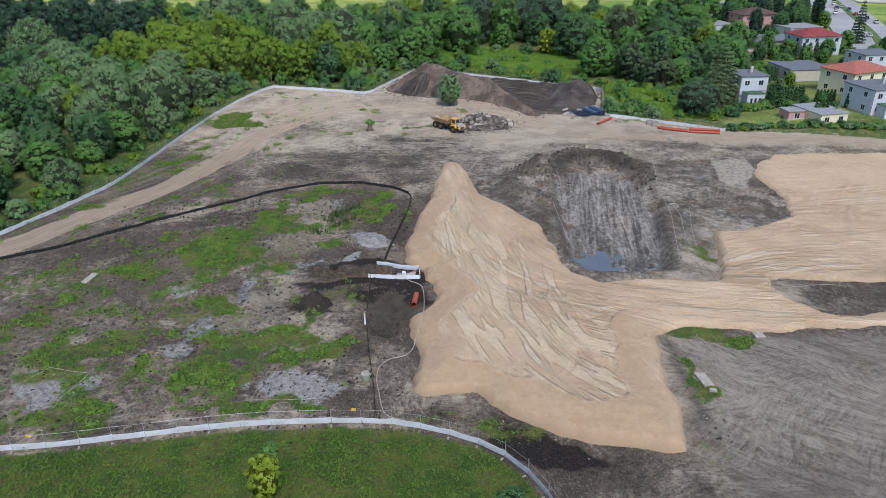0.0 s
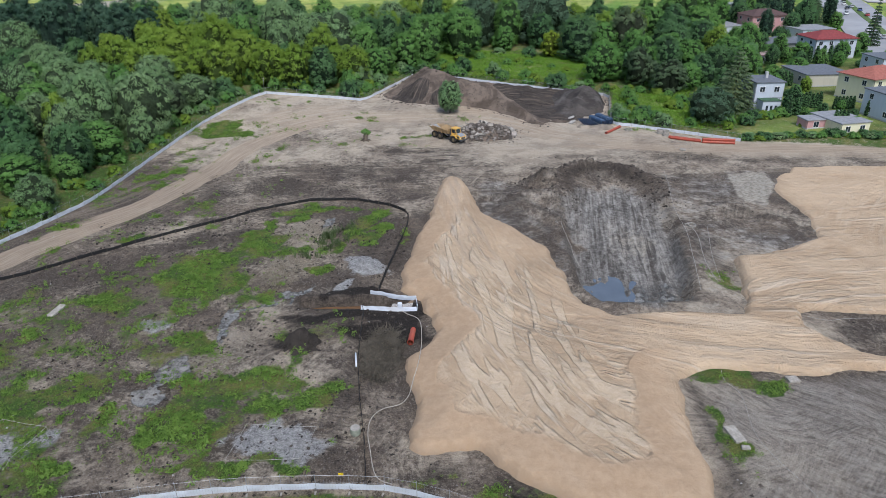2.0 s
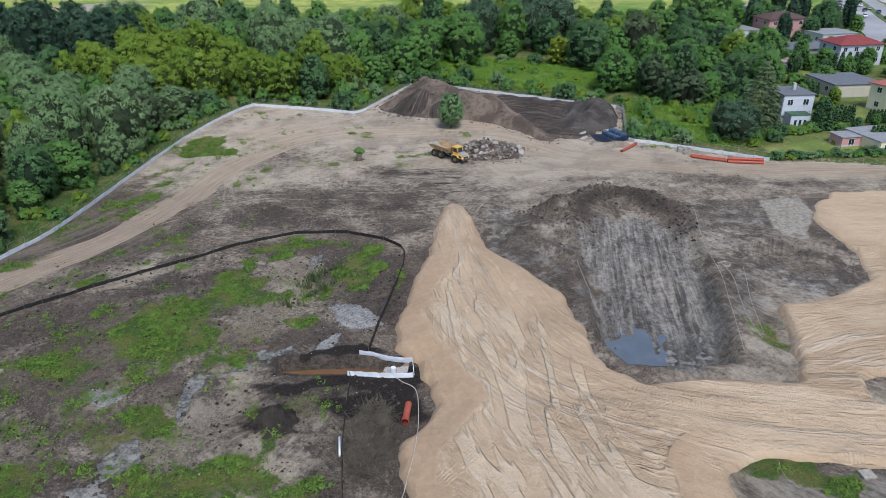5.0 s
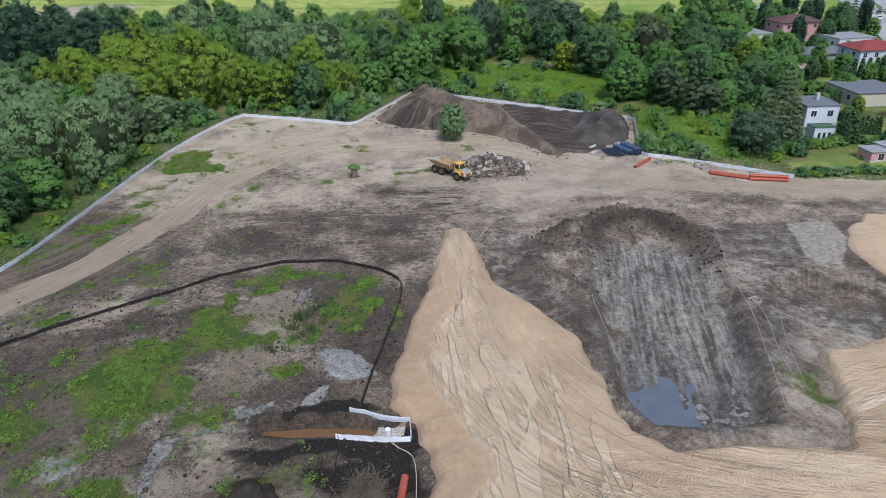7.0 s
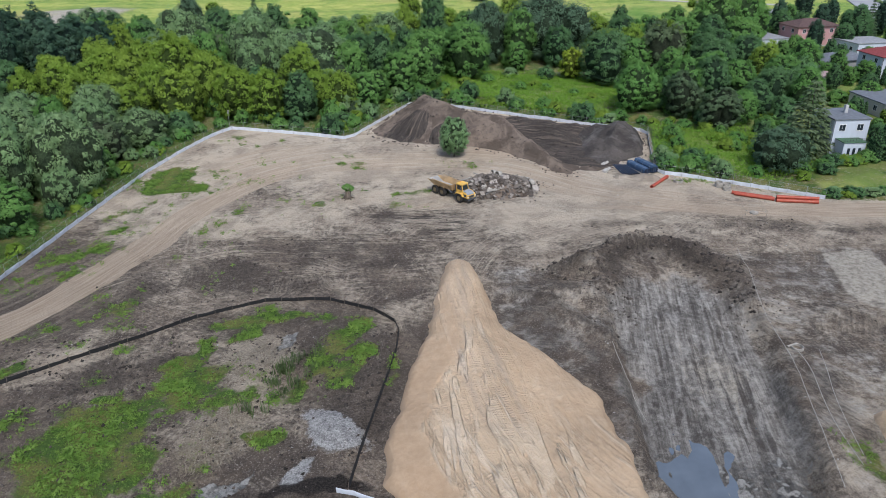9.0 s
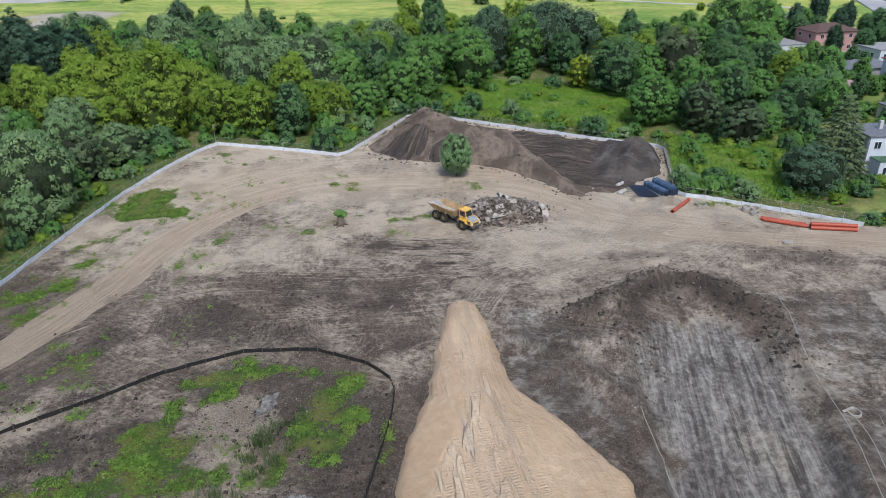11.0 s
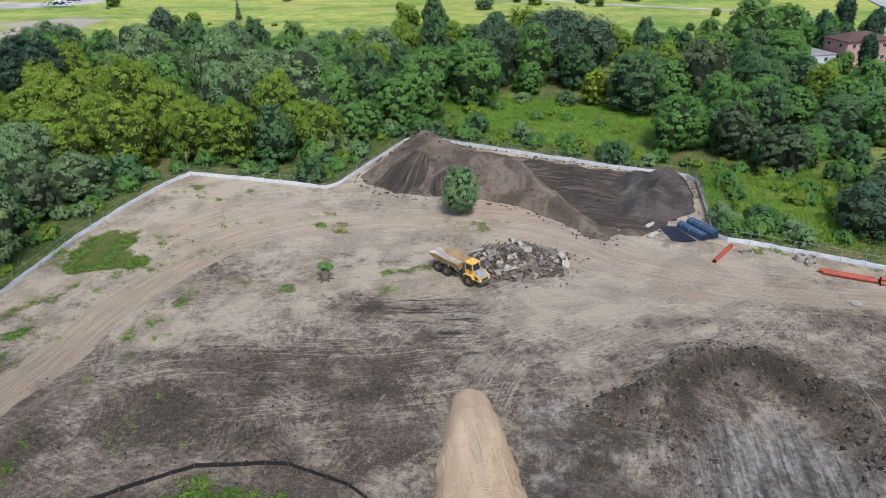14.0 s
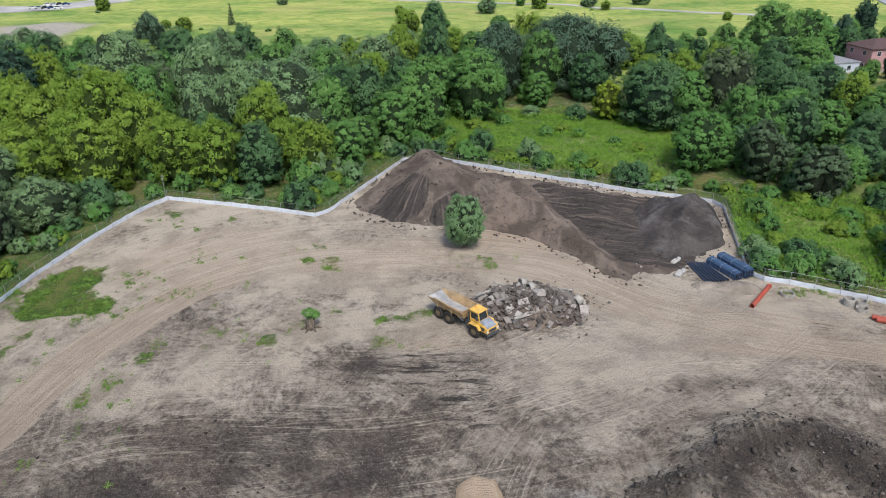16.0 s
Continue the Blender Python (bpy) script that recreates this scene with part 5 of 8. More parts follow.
def foliage(r, lobes, deep, count, size, up, jitter, droop, clump, slim=0.34):
    """Sprays of leaves in small flat clumps over billowing lobes, and the dark mass behind them: points, triangles, and how many are leaves."""
    c, half = np.array([k[:3] for k in lobes]), np.array([k[3:] for k in lobes])
    swell = [billow(r, deep) for _ in lobes]
    area = half[:, 0] * (half[:, 0] + 2 * half[:, 2])
    per = 44
    many = count // per * 4
    pick = r.choice(len(c), many, p=area / area.sum())
    d = r.normal(size=(many, 3))
    d[:, 2] += up
    d /= np.linalg.norm(d, axis=1)[:, None]
    big = np.zeros(many)
    for i, f in enumerate(swell):
        big[pick == i] = f(d[pick == i])
    p = c[pick] + d * half[pick] * (big * r.uniform(0.86, 1.04, many))[:, None]
    inside = np.linalg.norm((p[:, None] - c[None]) / half[None], axis=2)
    inside[np.arange(many), pick] = 9
    ok = np.flatnonzero((inside.min(1) > 0.86) & (p[:, 2] > 0.2))[:count // per]
    out = d[ok] / half[pick[ok]]
    out /= np.linalg.norm(out, axis=1)[:, None]
    # each clump: leaves about its middle, flatter than wide
    n = len(ok) * per
    e = r.normal(size=(n, 3))
    e /= np.linalg.norm(e, axis=1)[:, None]
    rad = np.repeat(clump * r.uniform(0.55, 1.45, len(ok)), per)
    p = np.repeat(p[ok], per, axis=0) + e * np.array([1, 1, 0.7]) * (rad * np.cbrt(r.uniform(0.15, 1.2, n)))[:, None]
    p[:, 2] -= droop * rad * r.uniform(0, 1.5, n)
    p[:, 2] = np.maximum(p[:, 2], 0.05)
    out = np.repeat(out, per, axis=0)
    face = out * 0.6 + e * 0.5 + r.normal(size=(n, 3)) * jitter
    face[:, 2] += 0.35
    face /= np.linalg.norm(face, axis=1)[:, None]
    a = np.cross(face, r.normal(size=(n, 3)))
    a /= np.linalg.norm(a, axis=1)[:, None] + 1e-6
    a = a + e * 0.35
    a[:, 2] -= droop
    b = np.cross(face, a)
    sz = size * r.uniform(0.5, 1.4, n)[:, None]
    v = np.stack([p - a * sz * 0.5 + b * sz * slim, p + a * sz * 0.75, p - a * sz * 0.5 - b * sz * slim], 1).reshape(-1, 3)
    soft = out * 1.0 + e * 0.5 + 0.3 * face
    soft[:, 2] += 0.2
    soft /= np.linalg.norm(soft, axis=1)[:, None]
    LEAF_NORMALS[:] = [np.repeat(soft, 3, axis=0)]
    t = v.reshape(-1, 3, 3)
    away = np.einsum("ij,ij->i", np.cross(t[:, 1] - t[:, 0], t[:, 2] - t[:, 0]), soft) < 0
    t[away] = t[away][:, ::-1]
    bm = bmesh.new()
    bmesh.ops.create_icosphere(bm, subdivisions=2 if len(lobes) > 14 else 3, radius=1)
    ball = np.array([q.co[:] for q in bm.verts])
    tri = np.array([[q.index for q in f.verts] for f in bm.faces])
    bm.free()
    vs, fs = [v], [np.arange(n * 3).reshape(-1, 3)]
    # cores whose dark colour stands in for shadow between the sprays
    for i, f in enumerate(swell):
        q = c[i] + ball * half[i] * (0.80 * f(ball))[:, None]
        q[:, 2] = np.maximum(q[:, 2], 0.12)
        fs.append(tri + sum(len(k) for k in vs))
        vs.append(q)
    return np.concatenate(vs), np.concatenate(fs), n


def tree_kind(seed, h, wide, leaf, count, size, form="round", up=0.25, droop=0.0, jitter=0.5):
    """Meshes of one tree, and its height and width: trunk with limbs, and a billowing crown of leaf sprays."""
    r = rnd(seed)
    lobes, deep = FORMS[form]
    lumps = []
    for lx, ly, lz, lw, lh in lobes:
        lx, ly, lz = lx + r.uniform(-0.05, 0.05), ly + r.uniform(-0.05, 0.05), lz * r.uniform(0.92, 1.06)
        lw, lh = lw * r.uniform(0.88, 1.1), lh * r.uniform(0.9, 1.05)
        lumps.append((wide * lx, wide * ly, max(h * lz, h * lh * 0.8), wide * lw, wide * lw, h * lh))
    if form == "shaggy":
        for k in range(18):
            w, q = r.uniform(0, 6.28), wide / 2 * r.uniform(0.05, 0.85)
            lumps.append((math.cos(w) * q, math.sin(w) * q, h * r.uniform(0.6, 0.84) * (1 - 0.3 * q / (wide / 2)), wide * 0.075, wide * 0.075, h * 0.16))
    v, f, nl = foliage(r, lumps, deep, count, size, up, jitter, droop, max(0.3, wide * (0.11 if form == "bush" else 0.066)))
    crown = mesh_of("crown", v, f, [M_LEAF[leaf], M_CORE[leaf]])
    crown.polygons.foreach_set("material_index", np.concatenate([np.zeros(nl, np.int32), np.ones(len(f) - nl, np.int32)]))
    leafy(crown, None)
    trunk = trunk_shape(r, h * 0.72, max(0.05, h * 0.016), 6).mesh("trunk", M_BARK, True)
    return trunk, crown, h, wide


def conifer_kind(seed, h, wide, count, leaf="needle", narrow=1.0):
    """A spruce: whorls of sagging branches, narrower to the top."""
    r = rnd(seed)
    t = 1 - np.sqrt(r.rand(count))
    t = 0.06 + 0.94 * t
    layer = np.round(t * 17) / 17 + r.normal(size=count) * 0.008
    w = r.uniform(0, 2 * np.pi, count)
    arm = np.floor(w / (2 * np.pi) * 9 + layer * 31) * 2 * np.pi / 9 + r.normal(size=count) * 0.16 - layer * 21
    q = wide / 2 * (1 - layer) ** narrow * np.sqrt(r.uniform(0.05, 1.0, count)) + 0.1
    p = np.stack([np.cos(arm) * q, np.sin(arm) * q, h * layer - q * 0.18 + 0.3], 1)
    n = np.stack([np.cos(arm) * 0.5, np.sin(arm) * 0.5, 0 * arm + 0.8], 1) + r.normal(size=(count, 3)) * 0.4
    n /= np.linalg.norm(n, axis=1)[:, None]
    a = np.stack([np.cos(arm), np.sin(arm), 0 * arm - 0.35], 1)
    b = np.cross(n, a)
    sz = 0.42 * r.uniform(0.7, 1.3, count)[:, None]
    v = np.stack([p - a * sz * 0.7, p + b * sz * 0.35, p + a * sz * 0.7, p - b * sz * 0.35], 1).reshape(-1, 3)
    crown = mesh_of("crown", v, np.arange(count * 4).reshape(-1, 4), [M_LEAF[leaf]])
    trunk = Shape().tube([(0, 0, -0.3), (0, 0, h * 0.5), (0, 0, h * 0.97)], [h * 0.018, h * 0.011, 0.02], 6).mesh("trunk", M_BARK, True)
    return trunk, crown


def thuja_kind(seed, h=4.5):
    r = rnd(seed)
    cl = []
    for k in range(26):
        z = h * (0.06 + 0.88 * k / 25)
        q, w = 0.62 * (1 - (z / h) ** 2.4) + 0.05, k * 2.4
        cl.append((math.cos(w) * q * 0.55, math.sin(w) * q * 0.55, z, 0.28 + 0.3 * q))
    v, f = crown_points(r, cl, 560, 0.22, 0.4, 0.3)
    v2, f2 = core_points(r, cl, 0.95)
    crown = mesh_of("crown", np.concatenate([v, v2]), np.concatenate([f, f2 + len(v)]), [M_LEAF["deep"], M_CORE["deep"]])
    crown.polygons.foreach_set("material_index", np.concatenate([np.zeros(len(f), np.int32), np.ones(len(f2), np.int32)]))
    return Shape().tube([(0, 0, -0.2), (0, 0, 1.0), (0, 0, h * 0.6)], [0.1, 0.08, 0.03], 6).mesh("trunk", M_BARK, True), leafy(crown, v2)


KINDS = {
    "acid": [tree_kind(201 + k, h, w, "acid", 11000, 0.33, "shaggy", 0.35, -0.2, 0.45) for k, (h, w) in enumerate(((13, 12), (12, 12.5), (14.5, 12)))],
    "gold": [tree_kind(211, 9, 8, "gold", 6000, 0.3, "shaggy", 0.35, -0.2, 0.45)],
    "grey": [tree_kind(221 + k, h, w, "grey", 12000, 0.31, "spread", 0.3, 0.2, 0.42) for k, (h, w) in enumerate(((13, 14), (15, 16), (12, 12.5)))],
    "sallow": [tree_kind(231, 19, 24, "sallow", 19000, 0.40, "spread", 0.25, 0.3, 0.42), tree_kind(232, 18, 16, "sallow", 13000, 0.35, "spread", 0.25, 0.3, 0.42)],
    "deep": [tree_kind(241 + k, h, w, "deep", 11000, 0.33, "round", 0.3) for k, (h, w) in enumerate(((13.5, 11.5), (12, 10.5), (15, 14)))],
    "mid": [tree_kind(261 + k, h, w, "mid", 11000, 0.33, "round", 0.3) for k, (h, w) in enumerate(((12.5, 10.5), (11, 9.5), (14, 12.5)))],
    "dark": [tree_kind(281 + k, h, w, "dark", 10500, 0.38, "column", 0.25) for k, (h, w) in enumerate(((20, 12), (18, 11), (21, 12.5)))],
    "olive": [tree_kind(301, 9, 9.5, "olive", 8000, 0.3, "round", 0.3), tree_kind(302, 12, 10, "olive", 8000, 0.3, "column", 0.3)],
    "bush": [tree_kind(311 + k, h, w, c, 2600, 0.25, "bush", 0.5) for k, (h, w, c) in enumerate(((2.4, 4.0, "mid"), (2.0, 3.4, "acid"), (3.2, 4.8, "deep"), (2.8, 4.2, "grey")))],
    "sapling": [tree_kind(321, 4.6, 3.6, "gold", 5200, 0.17, "shaggy", 0.3)],
    "pine": [tree_kind(305, 11.5, 10, "pine", 7000, 0.40, "column", 0.3, 0.2, 0.5)],
    "spruce": [conifer_kind(331, 15, 8.5, 4200, "pine"), conifer_kind(332, 12, 9, 4200, "olive", 0.7), conifer_kind(333, 16, 6, 3200)],
    "thuja": [thuja_kind(341)],
}
TREE_LABEL = {
    "acid": ("yellow-green ash tree with shaggy leafy crown", "tree", "woodland trees"), "grey": ("grey-green willow with broad billowing crown", "tree", "willows"),
    "deep": ("deep green broadleaf tree with dense rounded crown", "tree", "woodland trees"), "mid": ("fresh green broadleaf tree with full crown", "tree", "woodland trees"),
    "dark": ("tall dark green poplar in dense stand", "tree", "poplars"), "olive": ("dull olive tree with thin greyish crown", "tree", "woodland trees"),
    "pine": ("dull dark olive pine with soft spreading crown", "conifer", "conifers"), "gold": ("bright yellow-green young tree", "tree", "woodland trees"), "sallow": ("large dark grey-green willow with drooping billowing crown", "tree", "willows"),
    "bush": ("leafy green shrub growing wild on rough ground", "bush", "wild shrubs"), "sapling": ("young yellow-green sapling in tall grass", "sapling", ""),
    "spruce": ("dark spruce with sagging branches", "conifer", "conifers"), "thuja": ("narrow clipped green thuja beside a garden", "thuja", "garden thujas"),
}
TREE_NAME = {"acid": "ash_tree", "grey": "willow_tree", "deep": "broadleaf_tree", "mid": "broadleaf_tree", "dark": "poplar_tree", "olive": "broadleaf_tree", "bush": "shrub",
             "sapling": "sapling", "gold": "broadleaf_tree", "sallow": "willow_tree", "pine": "pine_tree", "spruce": "spruce_tree", "thuja": "thuja"}


def plant(kind, x, y, scale=1.0, variant=0, turn=0.0, stretch=1.0, label="", name="", group=""):
    trunk, crown = KINDS[kind][variant % len(KINDS[kind])][:2]
    z = float(base_height(np.array([x]), np.array([y]))[0]) * float(1 - smooth(150, 900, np.hypot(x, y - 150)))
    root = thing(name or TREE_NAME[kind], label or TREE_LABEL[kind][0], TREE_LABEL[kind][1], pose(x, y, z - 0.1, 0, 0, turn) @ Matrix.Diagonal((scale, scale, scale * stretch, 1)), group or TREE_LABEL[kind][2])
    part("trunk", trunk, None, root)
    part("crown", crown, None, root)
    return root


def grow(kind, x, y, tall, wide, variant=0, turn=0.0):
    """A tree of that height and crown width."""
    k = KINDS[kind][variant % len(KINDS[kind])]
    h, w = k[2:4] if len(k) > 2 else ((15, 8.5), (12, 9), (16, 6))[variant % 3]
    return plant(kind, x, y, wide / w, variant, turn, tall / h * w / wide)


# trees that stand out: kind, x, y, height, crown width, variant
CHOSEN = [
    # willows and ashes by the west fence
    ("grey", -82.5, 174, 17.5, 12, 2), ("grey", -74.0, 180, 16.5, 13.5, 0), ("mid", -76.5, 161.5, 9.8, 10, 0), ("grey", -70.5, 208, 8.6, 11, 0), ("acid", -90, 172, 13, 8.5, 0), ("grey", -84, 164, 13, 10, 1), ("deep", -93, 157, 10, 9, 0),
    ("deep", -87, 150, 9, 8.5, 1), ("mid", -84, 142, 8, 9, 1), ("grey", -95, 146, 9, 10, 2), ("mid", -91, 133, 8, 9, 0), ("deep", -76.5, 192, 10, 9, 1), ("olive", -74, 198.5, 9, 9, 0), ("grey", -82, 194, 12, 11, 2), ("grey", -92, 186, 14, 12, 1),
    ("grey", -134, 238, 18, 18, 1), ("grey", -120, 226, 14, 14, 0), ("grey", -104, 205, 14, 13, 2), ("mid", -116, 208, 12, 11, 1), ("deep", -128, 214, 13, 12, 2), ("mid", -104, 190, 12, 11, 0), ("deep", -110, 176, 12, 11, 0),
    # poplars
    ("dark", -139, 267, 22, 13, 0), ("dark", -130, 262, 22, 13, 2), ("dark", -121, 266, 21, 13, 1), ("dark", -112, 262, 20, 13, 0), ("dark", -104, 266, 19, 12, 2), ("dark", -143, 252, 21, 13, 1), ("dark", -132, 250, 20, 12, 2), ("dark", -121, 254, 20, 12, 0),
    ("dark", -148, 262, 22, 13, 0), ("dark", -116, 277, 20, 13, 0), ("dark", -127, 278, 21, 13, 2), ("dark", -152, 275, 22, 13, 1), ("dark", -111, 251, 18, 11, 1), ("dark", -140, 280, 22, 13, 0), ("dark", -158, 264, 22, 14, 2),
    # the yellow-green stand
    ("acid", -73, 244, 19, 15, 2), ("acid", -66.5, 223, 14, 13.5, 0), ("acid", -83, 227, 11.5, 14, 1), ("acid", -85, 241, 15, 14, 0), ("acid", -63, 236, 15, 12, 1), ("acid", -94, 237, 13.5, 13, 2), ("acid", -77, 221, 10.5, 11, 0), ("acid", -74, 231, 13.5, 12, 1),
    ("acid", -52.5, 227, 14, 11.5, 2), ("acid", -44.5, 225.5, 13.2, 11, 0), ("acid", -57.5, 231, 12, 10, 1), ("deep", -37, 226, 12, 10, 0), ("acid", -27.5, 229, 12, 10, 2), ("acid", -33.5, 232, 11, 9, 1), ("mid", -22, 233, 10, 8.5, 1), ("mid", -19.5, 240, 9, 8, 0), ("deep", -48, 233, 12, 10, 1),
    ("acid", -95, 250, 14, 13, 1), ("acid", -84, 254, 15, 13, 2),
    # grey willows behind it
    ("grey", -37, 250, 18.5, 24, 1), ("grey", -47, 258, 17.5, 17, 0), ("grey", -55.5, 256, 22, 14.5, 2), ("grey", -52, 246, 17, 12.5, 0), ("grey", -82, 275, 21, 18.5, 1), ("olive", -68.5, 262, 16, 11.5, 1), ("grey", -20, 288, 17.5, 14, 0), ("grey", -42, 300, 13, 10, 2),
    ("sallow", -105.5, 354, 16, 11.5, 1), ("grey", -113, 350, 10.5, 10, 2), ("grey", -31, 290, 14, 12, 1), ("mid", -84, 350, 9, 12, 0), ("acid", -76, 352, 9, 12, 1),
    # the middle of the wood
    ("mid", -27, 247, 15, 10.5, 1), ("deep", -19.5, 254, 16.5, 12, 0), ("mid", -7, 254, 16, 13.5, 2), ("mid", -13, 247, 12, 10, 1), ("mid", 5, 266, 18, 13.5, 0), ("deep", -4.3, 296, 20, 9.5, 1), ("acid", -14, 300, 18, 11, 0), ("sallow", 13, 290, 20.5, 14.5, 1), ("sallow", 35, 301, 20.5, 28, 0),
    ("acid", 24, 325, 18, 13, 2), ("gold", 37.5, 267, 9.2, 8, 0), ("mid", -2, 275, 14, 11, 1), ("deep", 8, 279, 16, 12, 1), ("deep", -26, 262, 15, 11, 1), ("deep", -12, 266, 15, 11, 0), ("mid", 8, 312, 15, 12, 0), ("acid", 0, 322, 14, 12, 1), ("grey", 20, 306, 14, 12, 2),
    # east of the clearing
    ("deep", 46, 259, 15.5, 16, 2), ("olive", 61.5, 259, 18.5, 13.5, 1), ("mid", 54, 258, 14, 11, 0), ("mid", 48.3, 230.5, 12.6, 10.8, 0), ("pine", 58.8, 226, 11.8, 10, 0), ("pine", 65.3, 216.5, 10.4, 10.5, 0), ("deep", 70, 238.5, 13.2, 9.6, 1), ("deep", 87.5, 292, 15.5, 12.5, 0),
    ("mid", 98, 322, 21, 18, 2), ("mid", 112, 328, 19, 16, 0), ("deep", 80, 262, 13.5, 12, 2), ("mid", 74, 251, 12, 10, 1), ("acid", 52, 243, 8, 8, 0), ("mid", 80, 246, 11.5, 10, 0), ("deep", 92, 272, 13, 11, 1), ("mid", 100, 300, 14, 12, 1), ("mid", 66, 272, 14, 12, 2),
    ("deep", 78, 228, 9.5, 9, 0), ("mid", 72, 222, 8.5, 8, 1), ("deep", 86, 238, 10.5, 9.5, 1), ("mid", 95, 252, 11, 10, 0), ("acid", 58, 280, 14, 12, 2), ("acid", 72, 290, 15, 12, 0), ("mid", 84, 308, 14, 12, 0), ("deep", 60, 300, 14, 12, 1),
    ("spruce", 77.3, 198.5, 16.5, 13.5, 1), ("sallow", 68.3, 190.5, 9.5, 11.5, 1), ("spruce", 163, 289, 19, 7, 2), ("deep", 152, 322, 14, 11, 0), ("spruce", 158, 325, 17, 8, 0), ("mid", 124, 262, 6.5, 6, 1), ("mid", 112, 238, 6, 6, 0), ("deep", 118, 282, 7, 6, 1),
    ("mid", 106, 268, 6.5, 6, 1), ("deep", 128, 285, 7, 6, 0), ("mid", 148, 250, 6.5, 6, 1), ("deep", 160, 262, 8, 7, 1), ("deep", -6, 385, 14, 11, 0), ("acid", -17, 392, 11, 11, 1), ("spruce", -99, 431, 10, 4, 2)]
r = rnd(5)
spots = []
for k, x, y, tall, wide, va in CHOSEN:
    grow(k, x, y, tall, wide, va, r.uniform(0, 360))
    spots.append((x, y, wide))

WOOD_WEST = [(-190, 90), (-100, 92), (-83, 112), (-74, 138), (-71.5, 160), (-70, 178), (-68, 192), (-65, 206), (-60, 222), (-55, 227), (-45, 225), (-33, 222), (-26, 220), (-22, 232), (-14, 250),
             (-3, 258), (2, 275), (18, 275), (42, 285), (44, 320), (-20, 335), (-60, 318), (-110, 322), (-170, 330), (-230, 300)]
WOOD_EAST = [(53, 236), (60, 222), (71, 212), (80, 222), (93, 232), (104, 252), (101, 285), (112, 322), (104, 350), (70, 345), (50, 300), (47, 270)]


def fill(outline, gap, count, choose, seed):
    q = rnd(seed)
    px = np.array(outline)
    xs, ys = q.uniform(px[:, 0].min(), px[:, 0].max(), count), q.uniform(px[:, 1].min(), px[:, 1].max(), count)
    d = poly_dist(xs, ys, outline)
    for x, y, dd in zip(xs, ys, d):
        if dd < 0.5 or abs(x) > 0.66 * (y + 12):
            continue
        g = gap * (1.0 + 0.25 * (y > 270))
        if all((x - a) ** 2 + (y - b) ** 2 > max(g, 0.36 * (g + w)) ** 2 for a, b, w in spots):
            spots.append((x, y, g))
            k, sc = choose(x, y, q, dd)
            plant(k, x, y, sc * q.uniform(0.85, 1.15), q.randint(9), q.uniform(0, 360), q.uniform(1.05, 1.3))


def west(x, y, q, dd):
    if dd < 4 and y < 215:
        return ("mid", 0.5) if q.rand() < 0.5 else ("grey", 0.5)
    if y < 150:
        return (("mid", "deep", "grey", "acid")[q.randint(4)], 0.62)
    if x < -116 and y > 232 and y < 285:
        return ("dark", 0.95)
    if y < 222:
        return (("grey", "grey", "deep", "mid")[q.randint(4)], 0.75)
    if y < 250:
        return (("acid", "acid", "deep")[q.randint(3)], 0.85)
    if x < -58 and y < 280:
        return (("acid", "acid", "acid", "mid", "grey")[q.randint(5)], 0.88)
    return (("deep", "mid", "grey", "acid", "mid")[q.randint(5)], 0.85)


def east(x, y, q, dd):
    return (("deep", "mid", "mid", "acid", "mid", "grey")[q.randint(6)], 0.75)


fill(WOOD_WEST, 8.2, 6000, west, 61)
fill(WOOD_EAST, 8.2, 700, east, 62)
q = rnd(70)
for outline, many in ((WOOD_WEST, 330), (WOOD_EAST, 120)):
    px = np.array(outline)
    ux, uy = q.uniform(px[:, 0].min(), px[:, 0].max(), many), q.uniform(px[:, 1].min(), px[:, 1].max(), many)
    for x, y, d in zip(ux, uy, poly_dist(ux, uy, outline)):
        if 1.2 < d < 11 and abs(x) < 0.66 * (y + 12) and y < 300:
            plant("bush", x, y, q.uniform(1.4, 2.3), (0, 2, 2, 0, 3)[q.randint(5)], q.uniform(0, 360), q.uniform(0.9, 1.5))
GARDENS = [(97, 228), (106, 240), (128, 246), (150, 256), (156, 275), (150, 292), (138, 292), (126, 305), (112, 306), (104, 280), (101, 255)]
fill(GARDENS, 7.5, 800, lambda x, y, q, dd: (("deep", "mid", "mid")[q.randint(3)], 0.42), 65)
fill([(88, 200), (100, 203), (107, 214), (104, 226), (98, 222), (90, 212)], 6.5, 120, lambda x, y, q, dd: (("deep", "mid", "acid")[q.randint(3)], 0.33), 67)
fill([(100, 178), (106, 186), (104, 196), (98, 196), (94, 186)], 6.5, 80, lambda x, y, q, dd: (("deep", "mid", "acid")[q.randint(3)], 0.25), 68)
fill([(124, 300), (150, 312), (175, 330), (185, 360), (150, 380), (128, 350)], 8, 400, lambda x, y, q, dd: (("deep", "mid", "dark")[q.randint(3)], 0.6), 69)
SCRUB = [(51, 224), (60, 217), (72, 205), (79, 196), (80, 186), (72, 181), (66, 189), (60, 200), (55, 210), (50, 216)]
q = rnd(66)
for x, y in zip(q.uniform(48, 80, 700), q.uniform(180, 226, 700)):
    if poly_dist(np.array([x]), np.array([y]), SCRUB)[0] > 0.3 and q.rand() < 0.11 * (1 + (x - 0.4 * y + 20) * 0.05):
        plant("bush", x, y, q.uniform(0.5, 1.0), (1, 0, 0, 1)[q.randint(4)], q.uniform(0, 360), q.uniform(0.8, 1.3))
EDGE = [(49, 246), (52, 230), (61, 220), (71, 209), (82, 213), (93, 226), (100, 240), (88, 244), (72, 232), (58, 244)]
